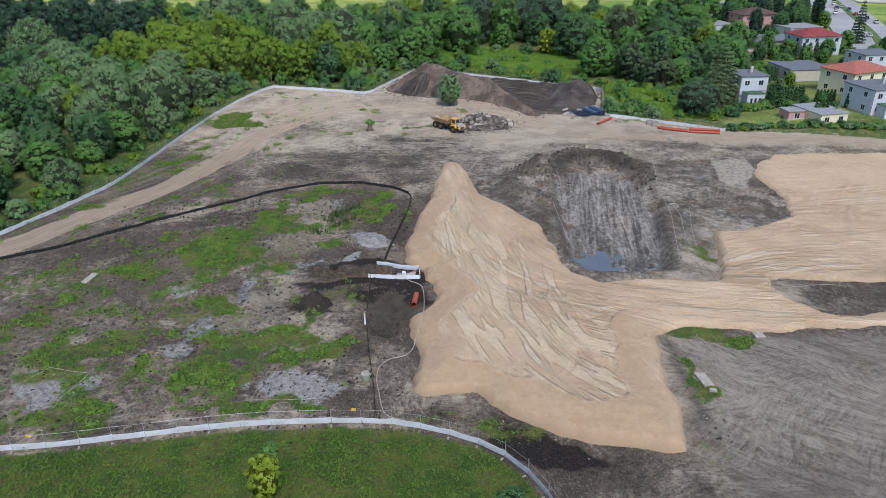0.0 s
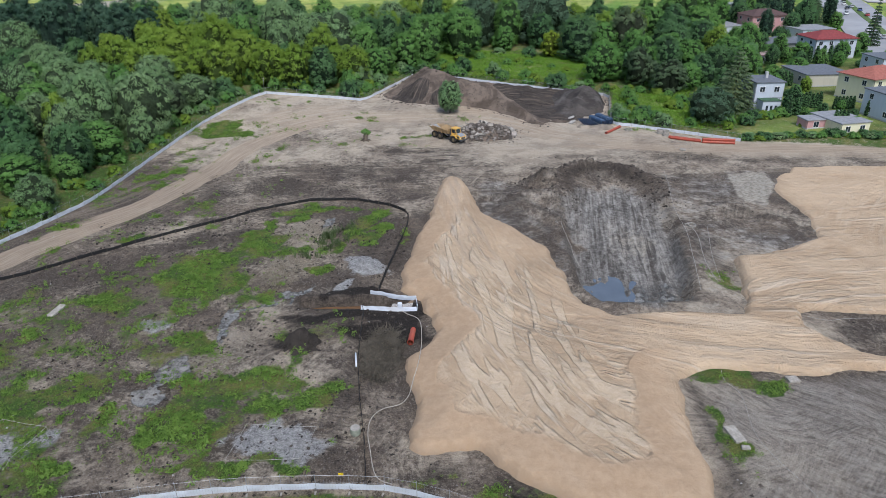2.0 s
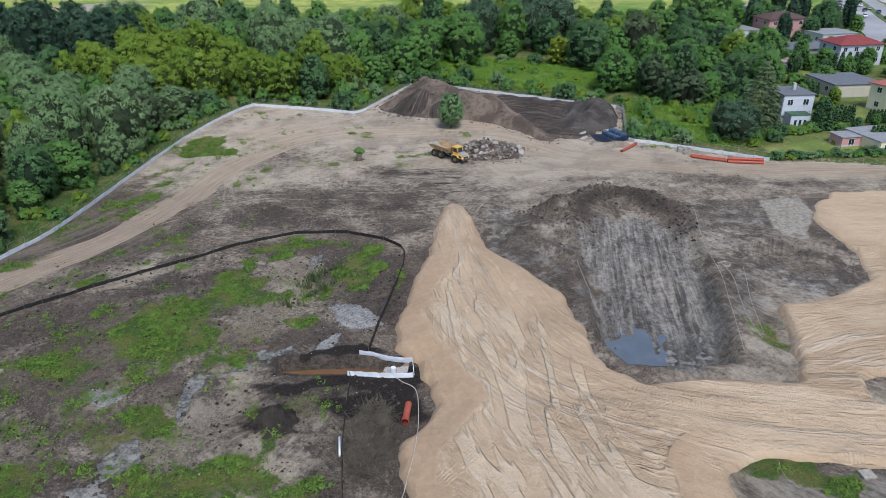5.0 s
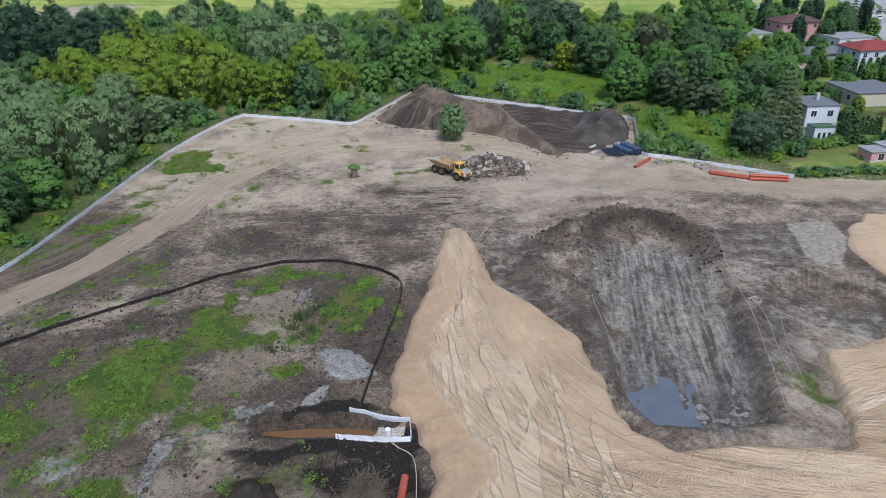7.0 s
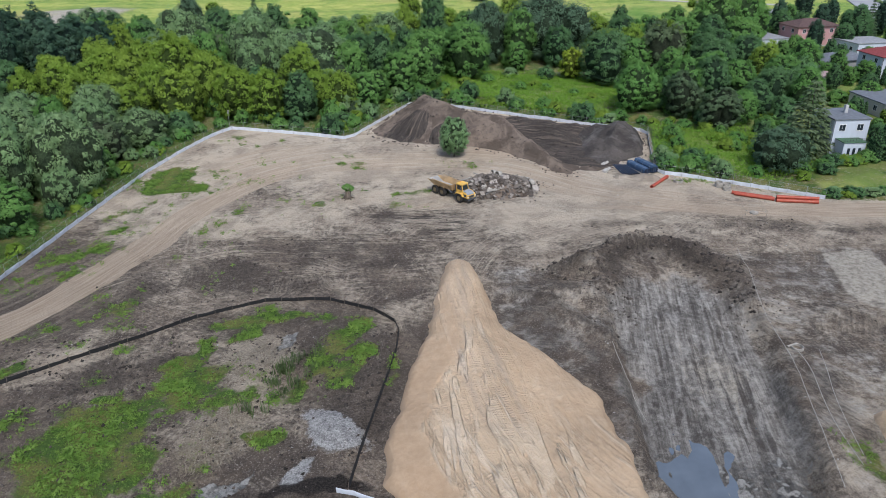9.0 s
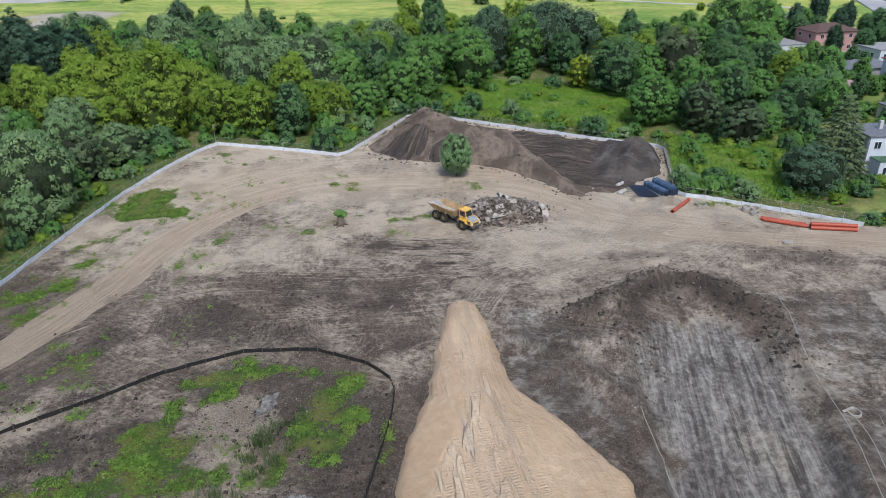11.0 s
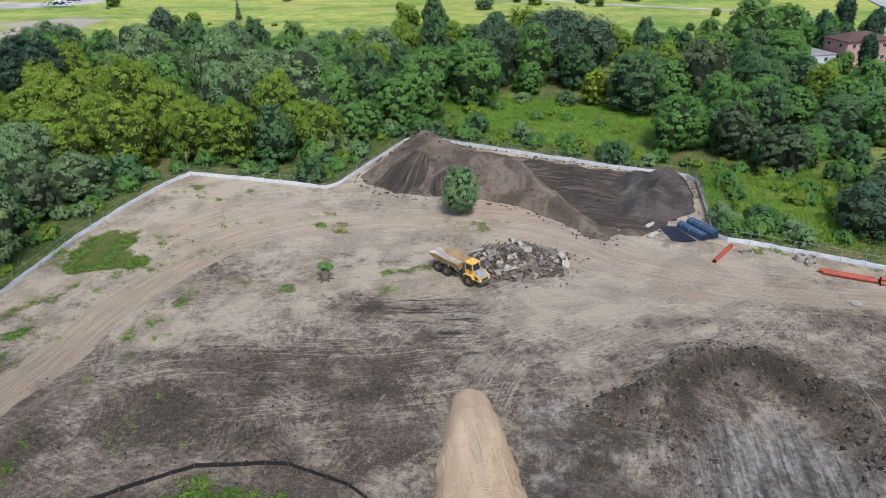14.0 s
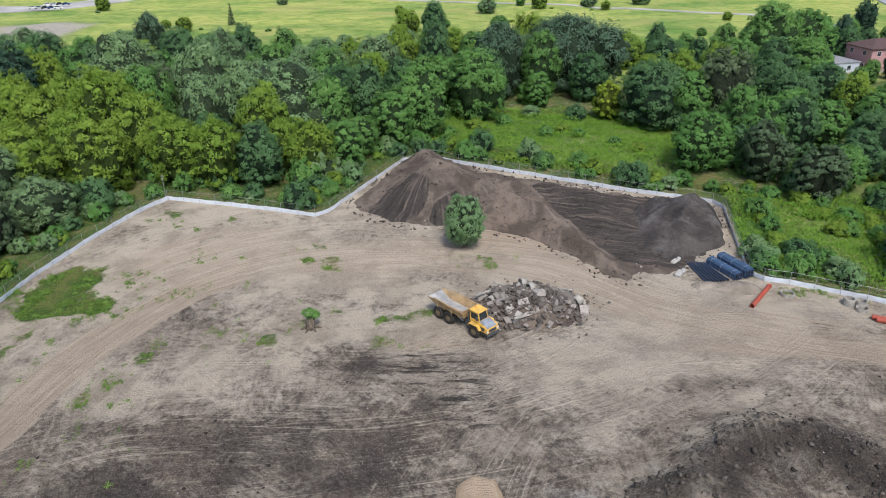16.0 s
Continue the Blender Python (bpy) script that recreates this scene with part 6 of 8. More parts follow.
for x, y in zip(q.uniform(48, 100, 900), q.uniform(208, 246, 900)):
    if poly_dist(np.array([x]), np.array([y]), EDGE)[0] > 0.3 and q.rand() < 0.09:
        plant("bush", x, y, q.uniform(0.8, 1.4), (0, 1, 0, 2)[q.randint(4)], q.uniform(0, 360), q.uniform(0.9, 1.4))
# rough growth behind the wood and on the far meadow
q = rnd(72)
for i in range(80):
    x, y = q.uniform(-190, 120), q.uniform(300, 352)
    if abs(x) < 0.62 * y and q.rand() < smooth(352, 318, y):
        plant(("bush", "bush", "mid", "acid")[q.randint(4)], x, y, q.uniform(0.4, 0.7) * (1 if q.rand() < 0.5 else 1.6), q.randint(4), q.uniform(0, 360), 0.8)
q = rnd(63)
for i in range(30):
    x, y = q.uniform(-190, 150), q.uniform(330, 545)
    if abs(x) < 0.6 * y and not (-210 < x < -130 and 375 < y < 470):
        plant(("bush", "bush", "mid", "grey", "acid")[q.randint(5)], x, y, q.uniform(0.35, 0.75), q.randint(4), q.uniform(0, 360), 0.8)
# undergrowth along the fence and in the clearing
line = curve_pts(FENCE[1:], 6)
q = rnd(64)
for i in range(150):
    k = q.randint(len(line) - 1)
    d = line[k + 1] - line[k]
    d = d / (np.linalg.norm(d) + 1e-6)
    o, sc = q.uniform(0.8, 6.5), q.uniform(0.6, 1.2)
    o = o + 2.3 * sc
    x, y = line[k] + np.array([-d[1], d[0]]) * o
    if float(poly_dist(np.array([x]), np.array([y]), FENCE, False)[0]) > 1.9 and y < 250 and not (x > 46 and y < 186):
        plant("bush", x, y, sc, (0, 1, 0, 0, 2, 1, 3)[q.randint(7)], q.uniform(0, 360), q.uniform(0.9, 1.4))
for x, y, sc, va in ((21, 253, 0.9, 0), (25, 254, 1.1, 1), (28, 251, 0.8, 0), (5, 259, 1.2, 1), (-1, 254, 0.9, 0), (57, 217, 0.9, 0), (61, 214, 1.2, 1), (55, 221, 0.8, 1), (66, 207, 1.0, 0), (70, 199, 1.1, 2),
                    (35, 245, 0.8, 0), (39, 241, 0.9, 1), (72, 190, 0.9, 0), (66, 188, 0.6, 1), (12, 262, 1.1, 0), (30, 266, 1.2, 2), (19, 268, 1.1, 3), (-8, 252, 0.9, 1), (-20, 226, 0.7, 3), (76, 197, 1.2, 2), (58, 233, 1.0, 0)):
    plant("bush", x, y, sc, va, x * 37, 1.0)
plant("sapling", -17.5, 51.8, 1.0, 0, 40, 1.0, "bright yellow-green sapling standing in tall grass")
plant("bush", 6.3, 50.3, 0.6, 2, 10, 0.7, "dark green bush in the grass beside the fence")
plant("bush", -18.4, 57.2, 0.5, 0, 70, 1.0)

# ---- the lone willow and the stump ----
def lone_willow():
    r = rnd(401)
    lumps = [(0, 0, 4.6, 2.7, 2.7, 3.7)]
    for k in range(15):
        w, cz = k * 2.4, 0.95 - 1.55 * (k + 0.5) / 15
        cr = math.sqrt(1 - cz * cz)
        lumps.append((math.cos(w) * cr * 2.0, math.sin(w) * cr * 2.0, 4.6 + cz * 3.0, 1.25, 1.25, 1.55))
    v, f, nl = foliage(r, lumps, 0.10, 13000, 0.24, 0.1, 0.45, 0.6, 0.42, 0.2)
    root = thing("willow_tree", "lone round willow standing on bare earth", "tree", pose(1.4, 198.7, ground_z(1.4, 198.7) - 0.1))
    part("trunk", trunk_shape(r, 5.0, 0.2, 6), M_BARK, root, shade=True)
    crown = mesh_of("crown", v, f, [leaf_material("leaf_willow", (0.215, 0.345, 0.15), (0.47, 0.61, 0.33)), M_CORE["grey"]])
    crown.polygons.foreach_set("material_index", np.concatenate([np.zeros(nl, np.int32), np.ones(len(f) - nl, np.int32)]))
    part("crown", leafy(crown, None), None, root)
    M_DEAD = plain("pale_dead_wood", (0.36, 0.31, 0.25), 0.9, 0, 0.25, 4)
    for x, y, ln, w in ((-2.6, 197.2, 3.2, 100), (4.6, 196.6, 4.4, 55), (0.6, 194.6, 3.6, 8), (3.0, 194.2, 3.0, -12), (-1.6, 195.4, 2.6, 60)):
        z = ground_z(x, y)
        br = Shape().tube([(0, 0, 0.08), (ln * 0.4, 0.25, 0.3), (ln, -0.1, 0.12)], [0.07, 0.05, 0.02], 5).tube([(ln * 0.4, 0.25, 0.3), (ln * 0.65, 0.8, 0.4), (ln * 0.8, 1.2, 0.15)], [0.04, 0.03, 0.012], 4)
        tagged(part("fallen_branch", br, M_DEAD, m=pose(x, y, z, 0, 0, w), shade=True), "pale dead branch lying below the willow", "branch", "fallen branches")


lone_willow()


def stump():
    r = rnd(402)
    root = thing("tree_stump", "old uprooted tree stump sprouting green shoots", "stump", pose(-19.2, 175.6, -0.05))
    part("trunk", Shape().tube([(0, 0, -0.2), (0.05, 0, 0.6), (0.1, 0.05, 1.3), (0.1, 0.1, 1.7)], [0.85, 0.55, 0.62, 0.4], 9), M_BARK, root, shade=True)
    for k in range(6):
        w = k * 1.05 + r.rand() * 0.4
        part("root", Shape().tube([(0.3 * math.cos(w), 0.3 * math.sin(w), 0.35), (1.0 * math.cos(w), 1.0 * math.sin(w), 0.12), (1.7 * math.cos(w), 1.7 * math.sin(w), -0.1)], [0.2, 0.14, 0.05], 6), M_BARK, root, shade=True)
    v, f = crown_points(r, [(0.1, 0, 2.2, 0.7), (0.8, 0.3, 1.9, 0.5), (-0.5, 0.5, 2.0, 0.5)], 420, 0.3, 0.4)
    part("foliage", mesh_of("foliage", v, f, [M_LEAF["mid"]]), None, root, "fresh green shoots")


stump()


# ---- fences ----
M_FILM = plain("white_geotextile", (0.66, 0.70, 0.76), 0.6, 0, 0.1, 0.8, 0.3, 0.3, (0.6, 0.6, 0.6))
M_STEEL = plain("galvanised_steel", (0.42, 0.43, 0.44), 0.5, 0.7, 0.2)
M_WOODP = plain("grey_wood_post", (0.30, 0.26, 0.21), 0.85, 0, 0.25, 6)
M_BLACKF = plain("black_fabric", (0.02, 0.02, 0.021), 0.8, 0, 0.3, 1.5)
M_CONC = plain("concrete", (0.36, 0.335, 0.295), 0.9, 0, 0.25, 2.0, 0.5, 0.2, (0.24, 0.21, 0.18))


def resample(pts, gap):
    p = np.array(pts, float)
    seg = np.linalg.norm(np.diff(p, axis=0), axis=1)
    s = np.concatenate([[0], np.cumsum(seg)])
    n = max(1, int(round(s[-1] / gap)))
    t = np.linspace(0, s[-1], n + 1)
    return np.stack([np.interp(t, s, p[:, i]) for i in range(2)], 1)


def sheet(a, b, za, zb, h, thick, r, wave=0.06, n=5):
    """A strip of cloth hung between two posts."""
    sh = Shape()
    d = Vector((b[0] - a[0], b[1] - a[1], 0))
    nrm = Vector((-d.y, d.x, 0)).normalized()
    vs = []
    for i in range(n + 1):
        k = i / n
        p = Vector((a[0], a[1], 0)).lerp(Vector((b[0], b[1], 0)), k)
        z = za + (zb - za) * k
        sag = -0.10 * h * math.sin(math.pi * k) * r.uniform(0.5, 1.3)
        bulge = math.sin(math.pi * k) * r.uniform(-wave, wave)
        for hh, off in ((-0.1, 0.10), (h * 0.5, 0.03 + bulge), (h + sag, 0.0)):
            q = p + nrm * off
            vs += [(q.x, q.y, z + hh), (q.x + nrm.x * thick, q.y + nrm.y * thick, z + hh)]
    fs = []
    for i in range(n):
        o, e = i * 6, (i + 1) * 6
        fs += [(o, e, e + 2, o + 2), (o + 2, e + 2, e + 4, o + 4), (o + 1, o + 3, e + 3, e + 1), (o + 3, o + 5, e + 5, e + 3), (o + 4, e + 4, e + 5, o + 5)]
    return sh.add(vs, fs)


def band_fence(name, label, pts, side, seed):
    """White sheet along the foot of a light mesh fence on steel posts with concrete feet."""
    r = rnd(seed)
    root = thing(name, label, "fence", group="site fences")
    p = resample(pts, 3.3)
    z = [ground_z(*q) for q in p]
    post = Shape().tube([(0, 0, -0.3), (0, 0, 2.0)], 0.035, 6).mesh("post", M_STEEL)
    foot = Shape().box((0, 0, 0.07), (0.45, 0.2, 0.12), None, 0.03).mesh("foot", M_CONC)
    for i, q in enumerate(p):
        d = p[min(i + 1, len(p) - 1)] - p[max(i - 1, 0)]
        w = math.degrees(math.atan2(d[1], d[0]))
        nrm = np.array([-d[1], d[0]]) / np.linalg.norm(d) * side
        part("post", post, None, root, m=pose(q[0] - nrm[0] * 0.05, q[1] - nrm[1] * 0.05, z[i], r.uniform(-3, 3), r.uniform(-3, 3), w))
        part("foot", foot, None, root, m=pose(q[0] + nrm[0] * 0.5, q[1] + nrm[1] * 0.5, z[i] - 0.02, 0, 0, w + 90 + r.uniform(-8, 8)))
        if i + 1 < len(p):
            part("band", sheet(q, p[i + 1], z[i], z[i + 1], 0.86 * r.uniform(0.92, 1.05), 0.015, r), M_FILM, root, "white sheet pegged to the ground")
            o = nrm * 0.12
            a, b = Vector((*(q + o), z[i])), Vector((*(p[i + 1] + o), z[i + 1]))
            sh = Shape()
            for hh, rr in ((1.95, 0.016), (1.1, 0.006), (0.2, 0.012)):
                m = (a + b) / 2 + Vector((0, 0, hh - 0.03))
                sh.tube([a + Vector((0, 0, hh)), m, b + Vector((0, 0, hh))], rr, 4, False)
            for k in range(1, 12):
                c = a.lerp(b, k / 12)
                sh.tube([c + Vector((0, 0, 0.2)), c + Vector((0, 0, 1.95))], 0.005, 3, False)
            part("mesh_panel", sh, M_STEEL, root, "wire mesh panel")
    return root


band_fence("site_fence", "mesh site fence with white sheet along its foot", FENCE, 1, 501)
near = band_fence("site_fence", "mesh fence with white sheet between mown grass and bare earth", NEAR, -1, 502)
M_YELLOW = plain("yellow_plastic", (0.75, 0.52, 0.02), 0.5)
for x, y in ((-43.7, 58.0), (-10.1, 62.2)):
    part("warning_plate", Shape().box((x, y, 1.45), (0.5, 0.03, 0.34)), M_YELLOW, near, "yellow warning plate")


M_STAKE = plain("dark_wood_stake", (0.13, 0.11, 0.09), 0.9, 0, 0.3, 6)


def silt_fence(label, pts, seed, h=0.66):
    r = rnd(seed)
    root = thing("silt_fence", label, "silt fence", group="silt fences")
    p = resample(pts, 2.3)
    z = [ground_z(*q) for q in p]
    post = Shape().box((0, 0, 0.32), (0.07, 0.07, 1.1), None, 0.01).mesh("post", M_STAKE)
    for i, q in enumerate(p):
        part("post", post, None, root, m=pose(q[0], q[1] - 0.06, z[i], r.uniform(-6, 6), r.uniform(-6, 6), r.uniform(0, 90)))
        if i + 1 < len(p):
            part("fabric", sheet(q, p[i + 1], z[i], z[i + 1], h * r.uniform(0.85, 1.05), 0.012, r, 0.1, 4), M_BLACKF, root)


silt_fence("low black fabric barrier on wooden stakes around wet ground", SILT, 511)
silt_fence("low black fabric barrier sagging beside the sand", SILT_SOUTH, 512, 0.4)


def camera_pole(x, y):
    root = thing("lamp_pole", "thin steel pole with a small floodlight at the fence corner", "lamp pole", pose(x, y, ground_z(x, y)))
    part("pole", Shape().tube([(0, 0, -0.3), (0, 0, 4.6)], 0.05, 8), M_STEEL, root)
    part("floodlight", Shape().box((0.12, -0.15, 4.5), (0.45, 0.22, 0.3), None, 0.04), M_CONC, root, "pale floodlight housing")
    part("bracket", Shape().box((0, 0, 3.9), (0.3, 0.3, 0.35), None, 0.03), M_STEEL, root)


camera_pole(-53.3, 218.7)

# ---- sump in the ditch: white sheet walls, gravel bed and pump ----
M_STONE = plain("pale_gravel", (0.42, 0.40, 0.37), 0.9, 0, 0.4, 6, 0.8, 0.2)
sump = thing("sump", "sump lined with white sheeting at the ditch end", "sump", pose(0, 0, 0))
rs = rnd(520)
for name_, line_ in (("north_wall", [(-10.9, 100.2), (-8.8, 99.7), (-7.0, 98.7), (-4.2, 98.5)]), ("east_wall", [(-4.2, 98.5), (-4.0, 97.0), (-3.9, 95.5)]), ("south_wall", [(-3.9, 95.5), (-6.5, 95.35), (-9.0, 95.6), (-11.8, 95.9)])):
    w = resample(line_, 1.6)
    for a, b in zip(w[:-1], w[1:]):
        part("sheet", sheet(a, b, -0.1, -0.1, 0.72, 0.06, rs, 0.08, 4), M_FILM, sump, "white sheeting folded over boards")
bed = Shape()
for k in range(26):
    x, y = rs.uniform(-7.6, -4.4), rs.uniform(95.9, 98.0)
    bed.box((x, y, -0.62 + rs.uniform(-0.08, 0.1)), (rs.uniform(0.5, 1.1), rs.uniform(0.4, 0.9), 0.5), None, 0.12)
tagged(part("gravel_bed", bed, M_STONE, sump), "pale gravel bed", kind="stuff")
part("pump", Shape().tube([(-6.4, 96.9, -0.6), (-6.4, 96.9, 0.35)], 0.32, 10), M_FILM, sump, "light plastic pump casing")


# ---- hoses, cords, pipes ----
def cord(name, label, pts, rad, mat, lift=0.04, sides=5):
    p = curve_pts(pts, 6)
    q = [(a[0], a[1], max(ground_z(*a), sand_top(*a)) + rad + lift) for a in p]
    return tagged(part(name, Shape().tube(q, rad, sides), mat, shade=True), label, name.split("_")[-1])


def sand_top(x, y):
    xa, ya = np.array([float(x)]), np.array([float(y)])
    d = float(poly_dist(xa, ya, SAND)[0])
    return float(base_height(xa, ya)[0]) - 1.2 + 2.2 * float(smooth(-0.9, 1.3, d)) if d > -1 else -9.0


M_HOSE = plain("pale_hose", (0.46, 0.42, 0.36), 0.7)
M_ROPE = plain("white_tape", (0.46, 0.44, 0.40), 0.8)
cord("pump_hose", "pale flat hose running from the sump across the sand", [(-6.0, 95.2), (-5.2, 94.4), (-3.4, 92.4), (-3.0, 86), (-3.2, 81.4), (-3.9, 77.2), (-4.9, 74.7), (-7.0, 73.7), (-8.1, 72.2), (-8.3, 70), (-7.9, 67.7), (-6.9, 63.5), (-5.2, 62.3)], 0.055, M_HOSE, 0.06)
cord("boundary_tape", "white barrier tape lying along the dug ramp", [(20.4, 124.5), (21.1, 119.1), (22.1, 112.8)], 0.03, M_ROPE)
cord("boundary_tape", "white barrier tape along the ramp edge", [(46.5, 152.6), (42.6, 133), (41.6, 121.3), (39.9, 112.7), (37.2, 100.1)], 0.03, M_ROPE, 0.2)
cord("boundary_tape", "white tape on grey wet soil", [(43.2, 123.7), (43.1, 119.0), (41.6, 111), (41.1, 103.9)], 0.035, M_ROPE)
cord("boundary_tape", "thin white tape on grey soil beside the sand", [(46.0, 123.7), (43.3, 112.7), (42.0, 105.5)], 0.03, M_ROPE)
cord("boundary_tape", "white tape trailing over tracked soil", [(33.5, 81), (33.2, 78.8), (34.1, 76), (33.2, 70), (33.8, 66), (35.5, 61), (36.0, 57), (34.5, 55)], 0.022, M_ROPE)
cord("boundary_tape", "white tape on grey mud strip", [(49.5, 93.2), (52, 92.2), (54.5, 92.6), (58, 92.8)], 0.03, M_ROPE)
for pts in ([(-52.0, 66.8), (-48.6, 71.8), (-43.2, 70.6), (-44.5, 65.7), (-44.3, 64)], [(-22.4, 65.4), (-21.6, 71.1), (-13.9, 70.5), (-14.8, 65.6), (-22.4, 65.4)]):
    root = thing("marking_frame", "square of white tape on short stakes around an ash patch", "marking", group="marking frames")
    for a, b in zip(pts[:-1], pts[1:]):
        za, zb = ground_z(*a) + 0.45, ground_z(*b) + 0.45
        part("tape", Shape().tube([(*a, za), ((a[0] + b[0]) / 2, (a[1] + b[1]) / 2, (za + zb) / 2 - 0.12), (*b, zb)], 0.022, 4), M_ROPE, root)
        part("stake", Shape().box((a[0], a[1], za - 0.2), (0.05, 0.05, 0.6), None, 0.005), M_WOODP, root)

M_ORANGE = plain("orange_pipe", (0.36, 0.07, 0.04), 0.5, 0, 0.18, 1.2, 0, 0.4, (0.34, 0.14, 0.09))
M_NAVY = plain("dark_blue_pipe", (0.028, 0.042, 0.075), 0.4, 0, 0.3, 2)
M_TARP = plain("blue_tarpaulin", (0.05, 0.09, 0.16), 0.45, 0, 0.35, 1.5, 0.4)
M_HOLE = plain("painted_shaft_shade", (0.02, 0.02, 0.02), 0.9)


def pipe(name, label, a, b, rad, mat, z, wall=0.03, group=""):
    """A hollow pipe lying on the ground between two points."""
    root = thing(name, label, "pipe", group=group)
    z = z + 0.5 * (ground_z(*a) + ground_z(*b))
    a, b = Vector((*a, z + rad)), Vector((*b, z + rad))
    d = b - a
    m = Matrix.Translation(a) @ d.to_track_quat("Z", "Y").to_matrix().to_4x4()
    part("barrel", Shape().ring((0, 0, 0), rad, rad - wall, d.length, 16, m), mat, root, shade=False)
    part("socket", Shape().ring((0, 0, d.length - 0.35), rad * 1.1, rad - wall, 0.35, 16, m), mat, root)
    return root


pipe("sewer_pipe", "orange-red plastic sewer pipe lying on dark soil", (-4.2, 89.8), (-4.45, 86.7), 0.38, M_ORANGE, 0.05)
pipe("sewer_pipe", "long orange-red pipe lying askew by the fence", (39.7, 179.6), (44.3, 185.2), 0.32, M_ORANGE, 0.0)
for a, b, z, k in (((54.4, 177.0), (60.9, 173.9), 0, 0), ((54.6, 176.3), (61.0, 173.2), 0, 0), ((61.3, 173.3), (68.6, 172.2), 0, 0), ((61.1, 172.6), (68.4, 171.5), 0, 0), ((61.2, 172.95), (68.5, 171.85), 0.55, 0)):
    pipe("sewer_pipe", "long orange-red plastic pipe stacked along the fence", a, b, 0.33, M_ORANGE, z, group="orange pipes")
for k in range(7):
    pipe("water_pipe", "dark blue-black plastic pipe laid out in a row", (34.9 + k * 0.42, 193.0 - k * 0.05), (35.9 + k * 0.55, 186.5 + 0.1 * k), 0.14, M_NAVY, 0.02, 0.02, "dark pipes")
for (x, y, w, ht) in ((39.5, 190.2, 1.3, 1.2), (41.3, 190.9, 1.5, 1.55)):
    root = thing("pipe_bundle", "strapped bundle of pipes under dark blue wrapping", "pipe bundle", pose(x, y, ground_z(x, y) - 0.05, 0, 0, 24), "pipe bundles")
    sh = Shape()
    sh.prism([(-w / 2, 0.1), (-w / 2, ht * 0.75), (-w * 0.36, ht), (w * 0.36, ht), (w / 2, ht * 0.75), (w / 2, 0.1)], -3.0, 2.8)
    part("wrapping", sh, M_TARP, root, "dark blue plastic wrapping")
    for i in range(3):
        for j in range(3):
            part("pipe_end", Shape().tube([(-w / 3 + i * w / 3, -3.25, 0.3 + j * ht * 0.27), (-w / 3 + i * w / 3, -2.9, 0.3 + j * ht * 0.27)], 0.17, 8), M_NAVY, root)
    for yy in (-2.2, 0, 2.0):
        part("batten", Shape().box((0, yy, 0.06), (w + 0.2, 0.12, 0.12)), M_WOODP, root, "wooden batten")
        part("strap", Shape().prism([(-w / 2 - 0.02, 0.1), (-w / 2 - 0.02, ht * 0.75), (-w * 0.36, ht + 0.02), (w * 0.36, ht + 0.02), (w / 2 + 0.02, ht * 0.75), (w / 2 + 0.02, 0.1)], yy - 0.025, yy + 0.025), M_STEEL, root, "steel strap")

for x, y, ro, h in ((46.0, 183.2, 0.95, 0.5), (53.2, 180.6, 0.75, 1.1), (54.6, 180.2, 0.8, 1.0), (54.2, 179.0, 0.8, 0.6)):
    tagged(part("concrete_ring", Shape().ring((x, y, ground_z(x, y) - 0.05), ro, ro - 0.14, h, 24), M_CONC), "pale precast concrete manhole ring on bare soil", "concrete ring", "manhole rings")

# manhole with cover plate, on grey soil
mh = thing("manhole", "open concrete manhole head in grey soil", "manhole", pose(43.4, 124.0, ground_z(43.4, 124.0)))
part("shaft", Shape().ring((0, 0, -0.6), 0.75, 0.6, 0.95, 20), M_CONC, mh)
# near-black disc that paints the darkness down the shaft
part("shadow_floor", Shape().tube([(0, 0, -0.6), (0, 0, -0.55)], 0.6, 16), M_HOLE, mh)
part("cover_plate", Shape().box((-0.35, 0.5, 0.4), (1.6, 0.3, 0.1), pose(0, 0, 0, 0, 0, 25)), M_CONC, mh)

for x, y, sx, sy, w in ((41.2, 78.9, 1.4, 1.1, 8), (30.9, 69.4, 1.3, 2.5, 12), (-54.5, 95.6, 1.0, 3.0, -10), (31.3, 67.4, 0.9, 0.5, -8)):
    z = ground_z(x, y)
    tagged(part("concrete_slab", Shape().box((0, 0, 0.18), (sx, sy, 0.34), None, 0.05), M_CONC, m=pose(x, y, z - 0.05, 1.5, 2, w)), "weathered concrete slab lying on rough grassy soil", "concrete slab", "concrete slabs")
for x, y, s in ((33.0, 192.6, 0.8), (32.7, 189.1, 0.95)):
    tagged(part("concrete_block", Shape().box((0, 0, 0.3), (s * 1.8, s, 0.6), None, 0.12), M_STONE, m=pose(x, y, ground_z(x, y) - 0.05, 4, -3, 15 + s * 40)), "pale broken concrete block on soil", "concrete block", "concrete blocks")
    tagged(part("concrete_block", Shape().box((0, 0, 0.2), (s, s * 0.7, 0.4), None, 0.1), M_STONE, m=pose(x + 0.7, y + 0.5, ground_z(x, y) + 0.3, 14, -8, 60)), "pale broken concrete block on soil", "concrete block", "concrete blocks")
tub = thing("barrel", "squat pale plastic drum standing beside the black barrier", "drum", pose(-9.6, 69.8, ground_z(-9.6, 69.8)))
part("drum", Shape().tube([(0, 0, 0), (0, 0, 0.15), (0, 0, 0.7), (0, 0, 0.8)], [0.5, 0.56, 0.56, 0.5], 14), plain("green_grey_plastic", (0.26, 0.28, 0.22), 0.6), tub)
part("lid", Shape().tube([(0, 0, 0.8), (0, 0, 0.88)], 0.53, 14), M_CONC, tub, "off-white lid")
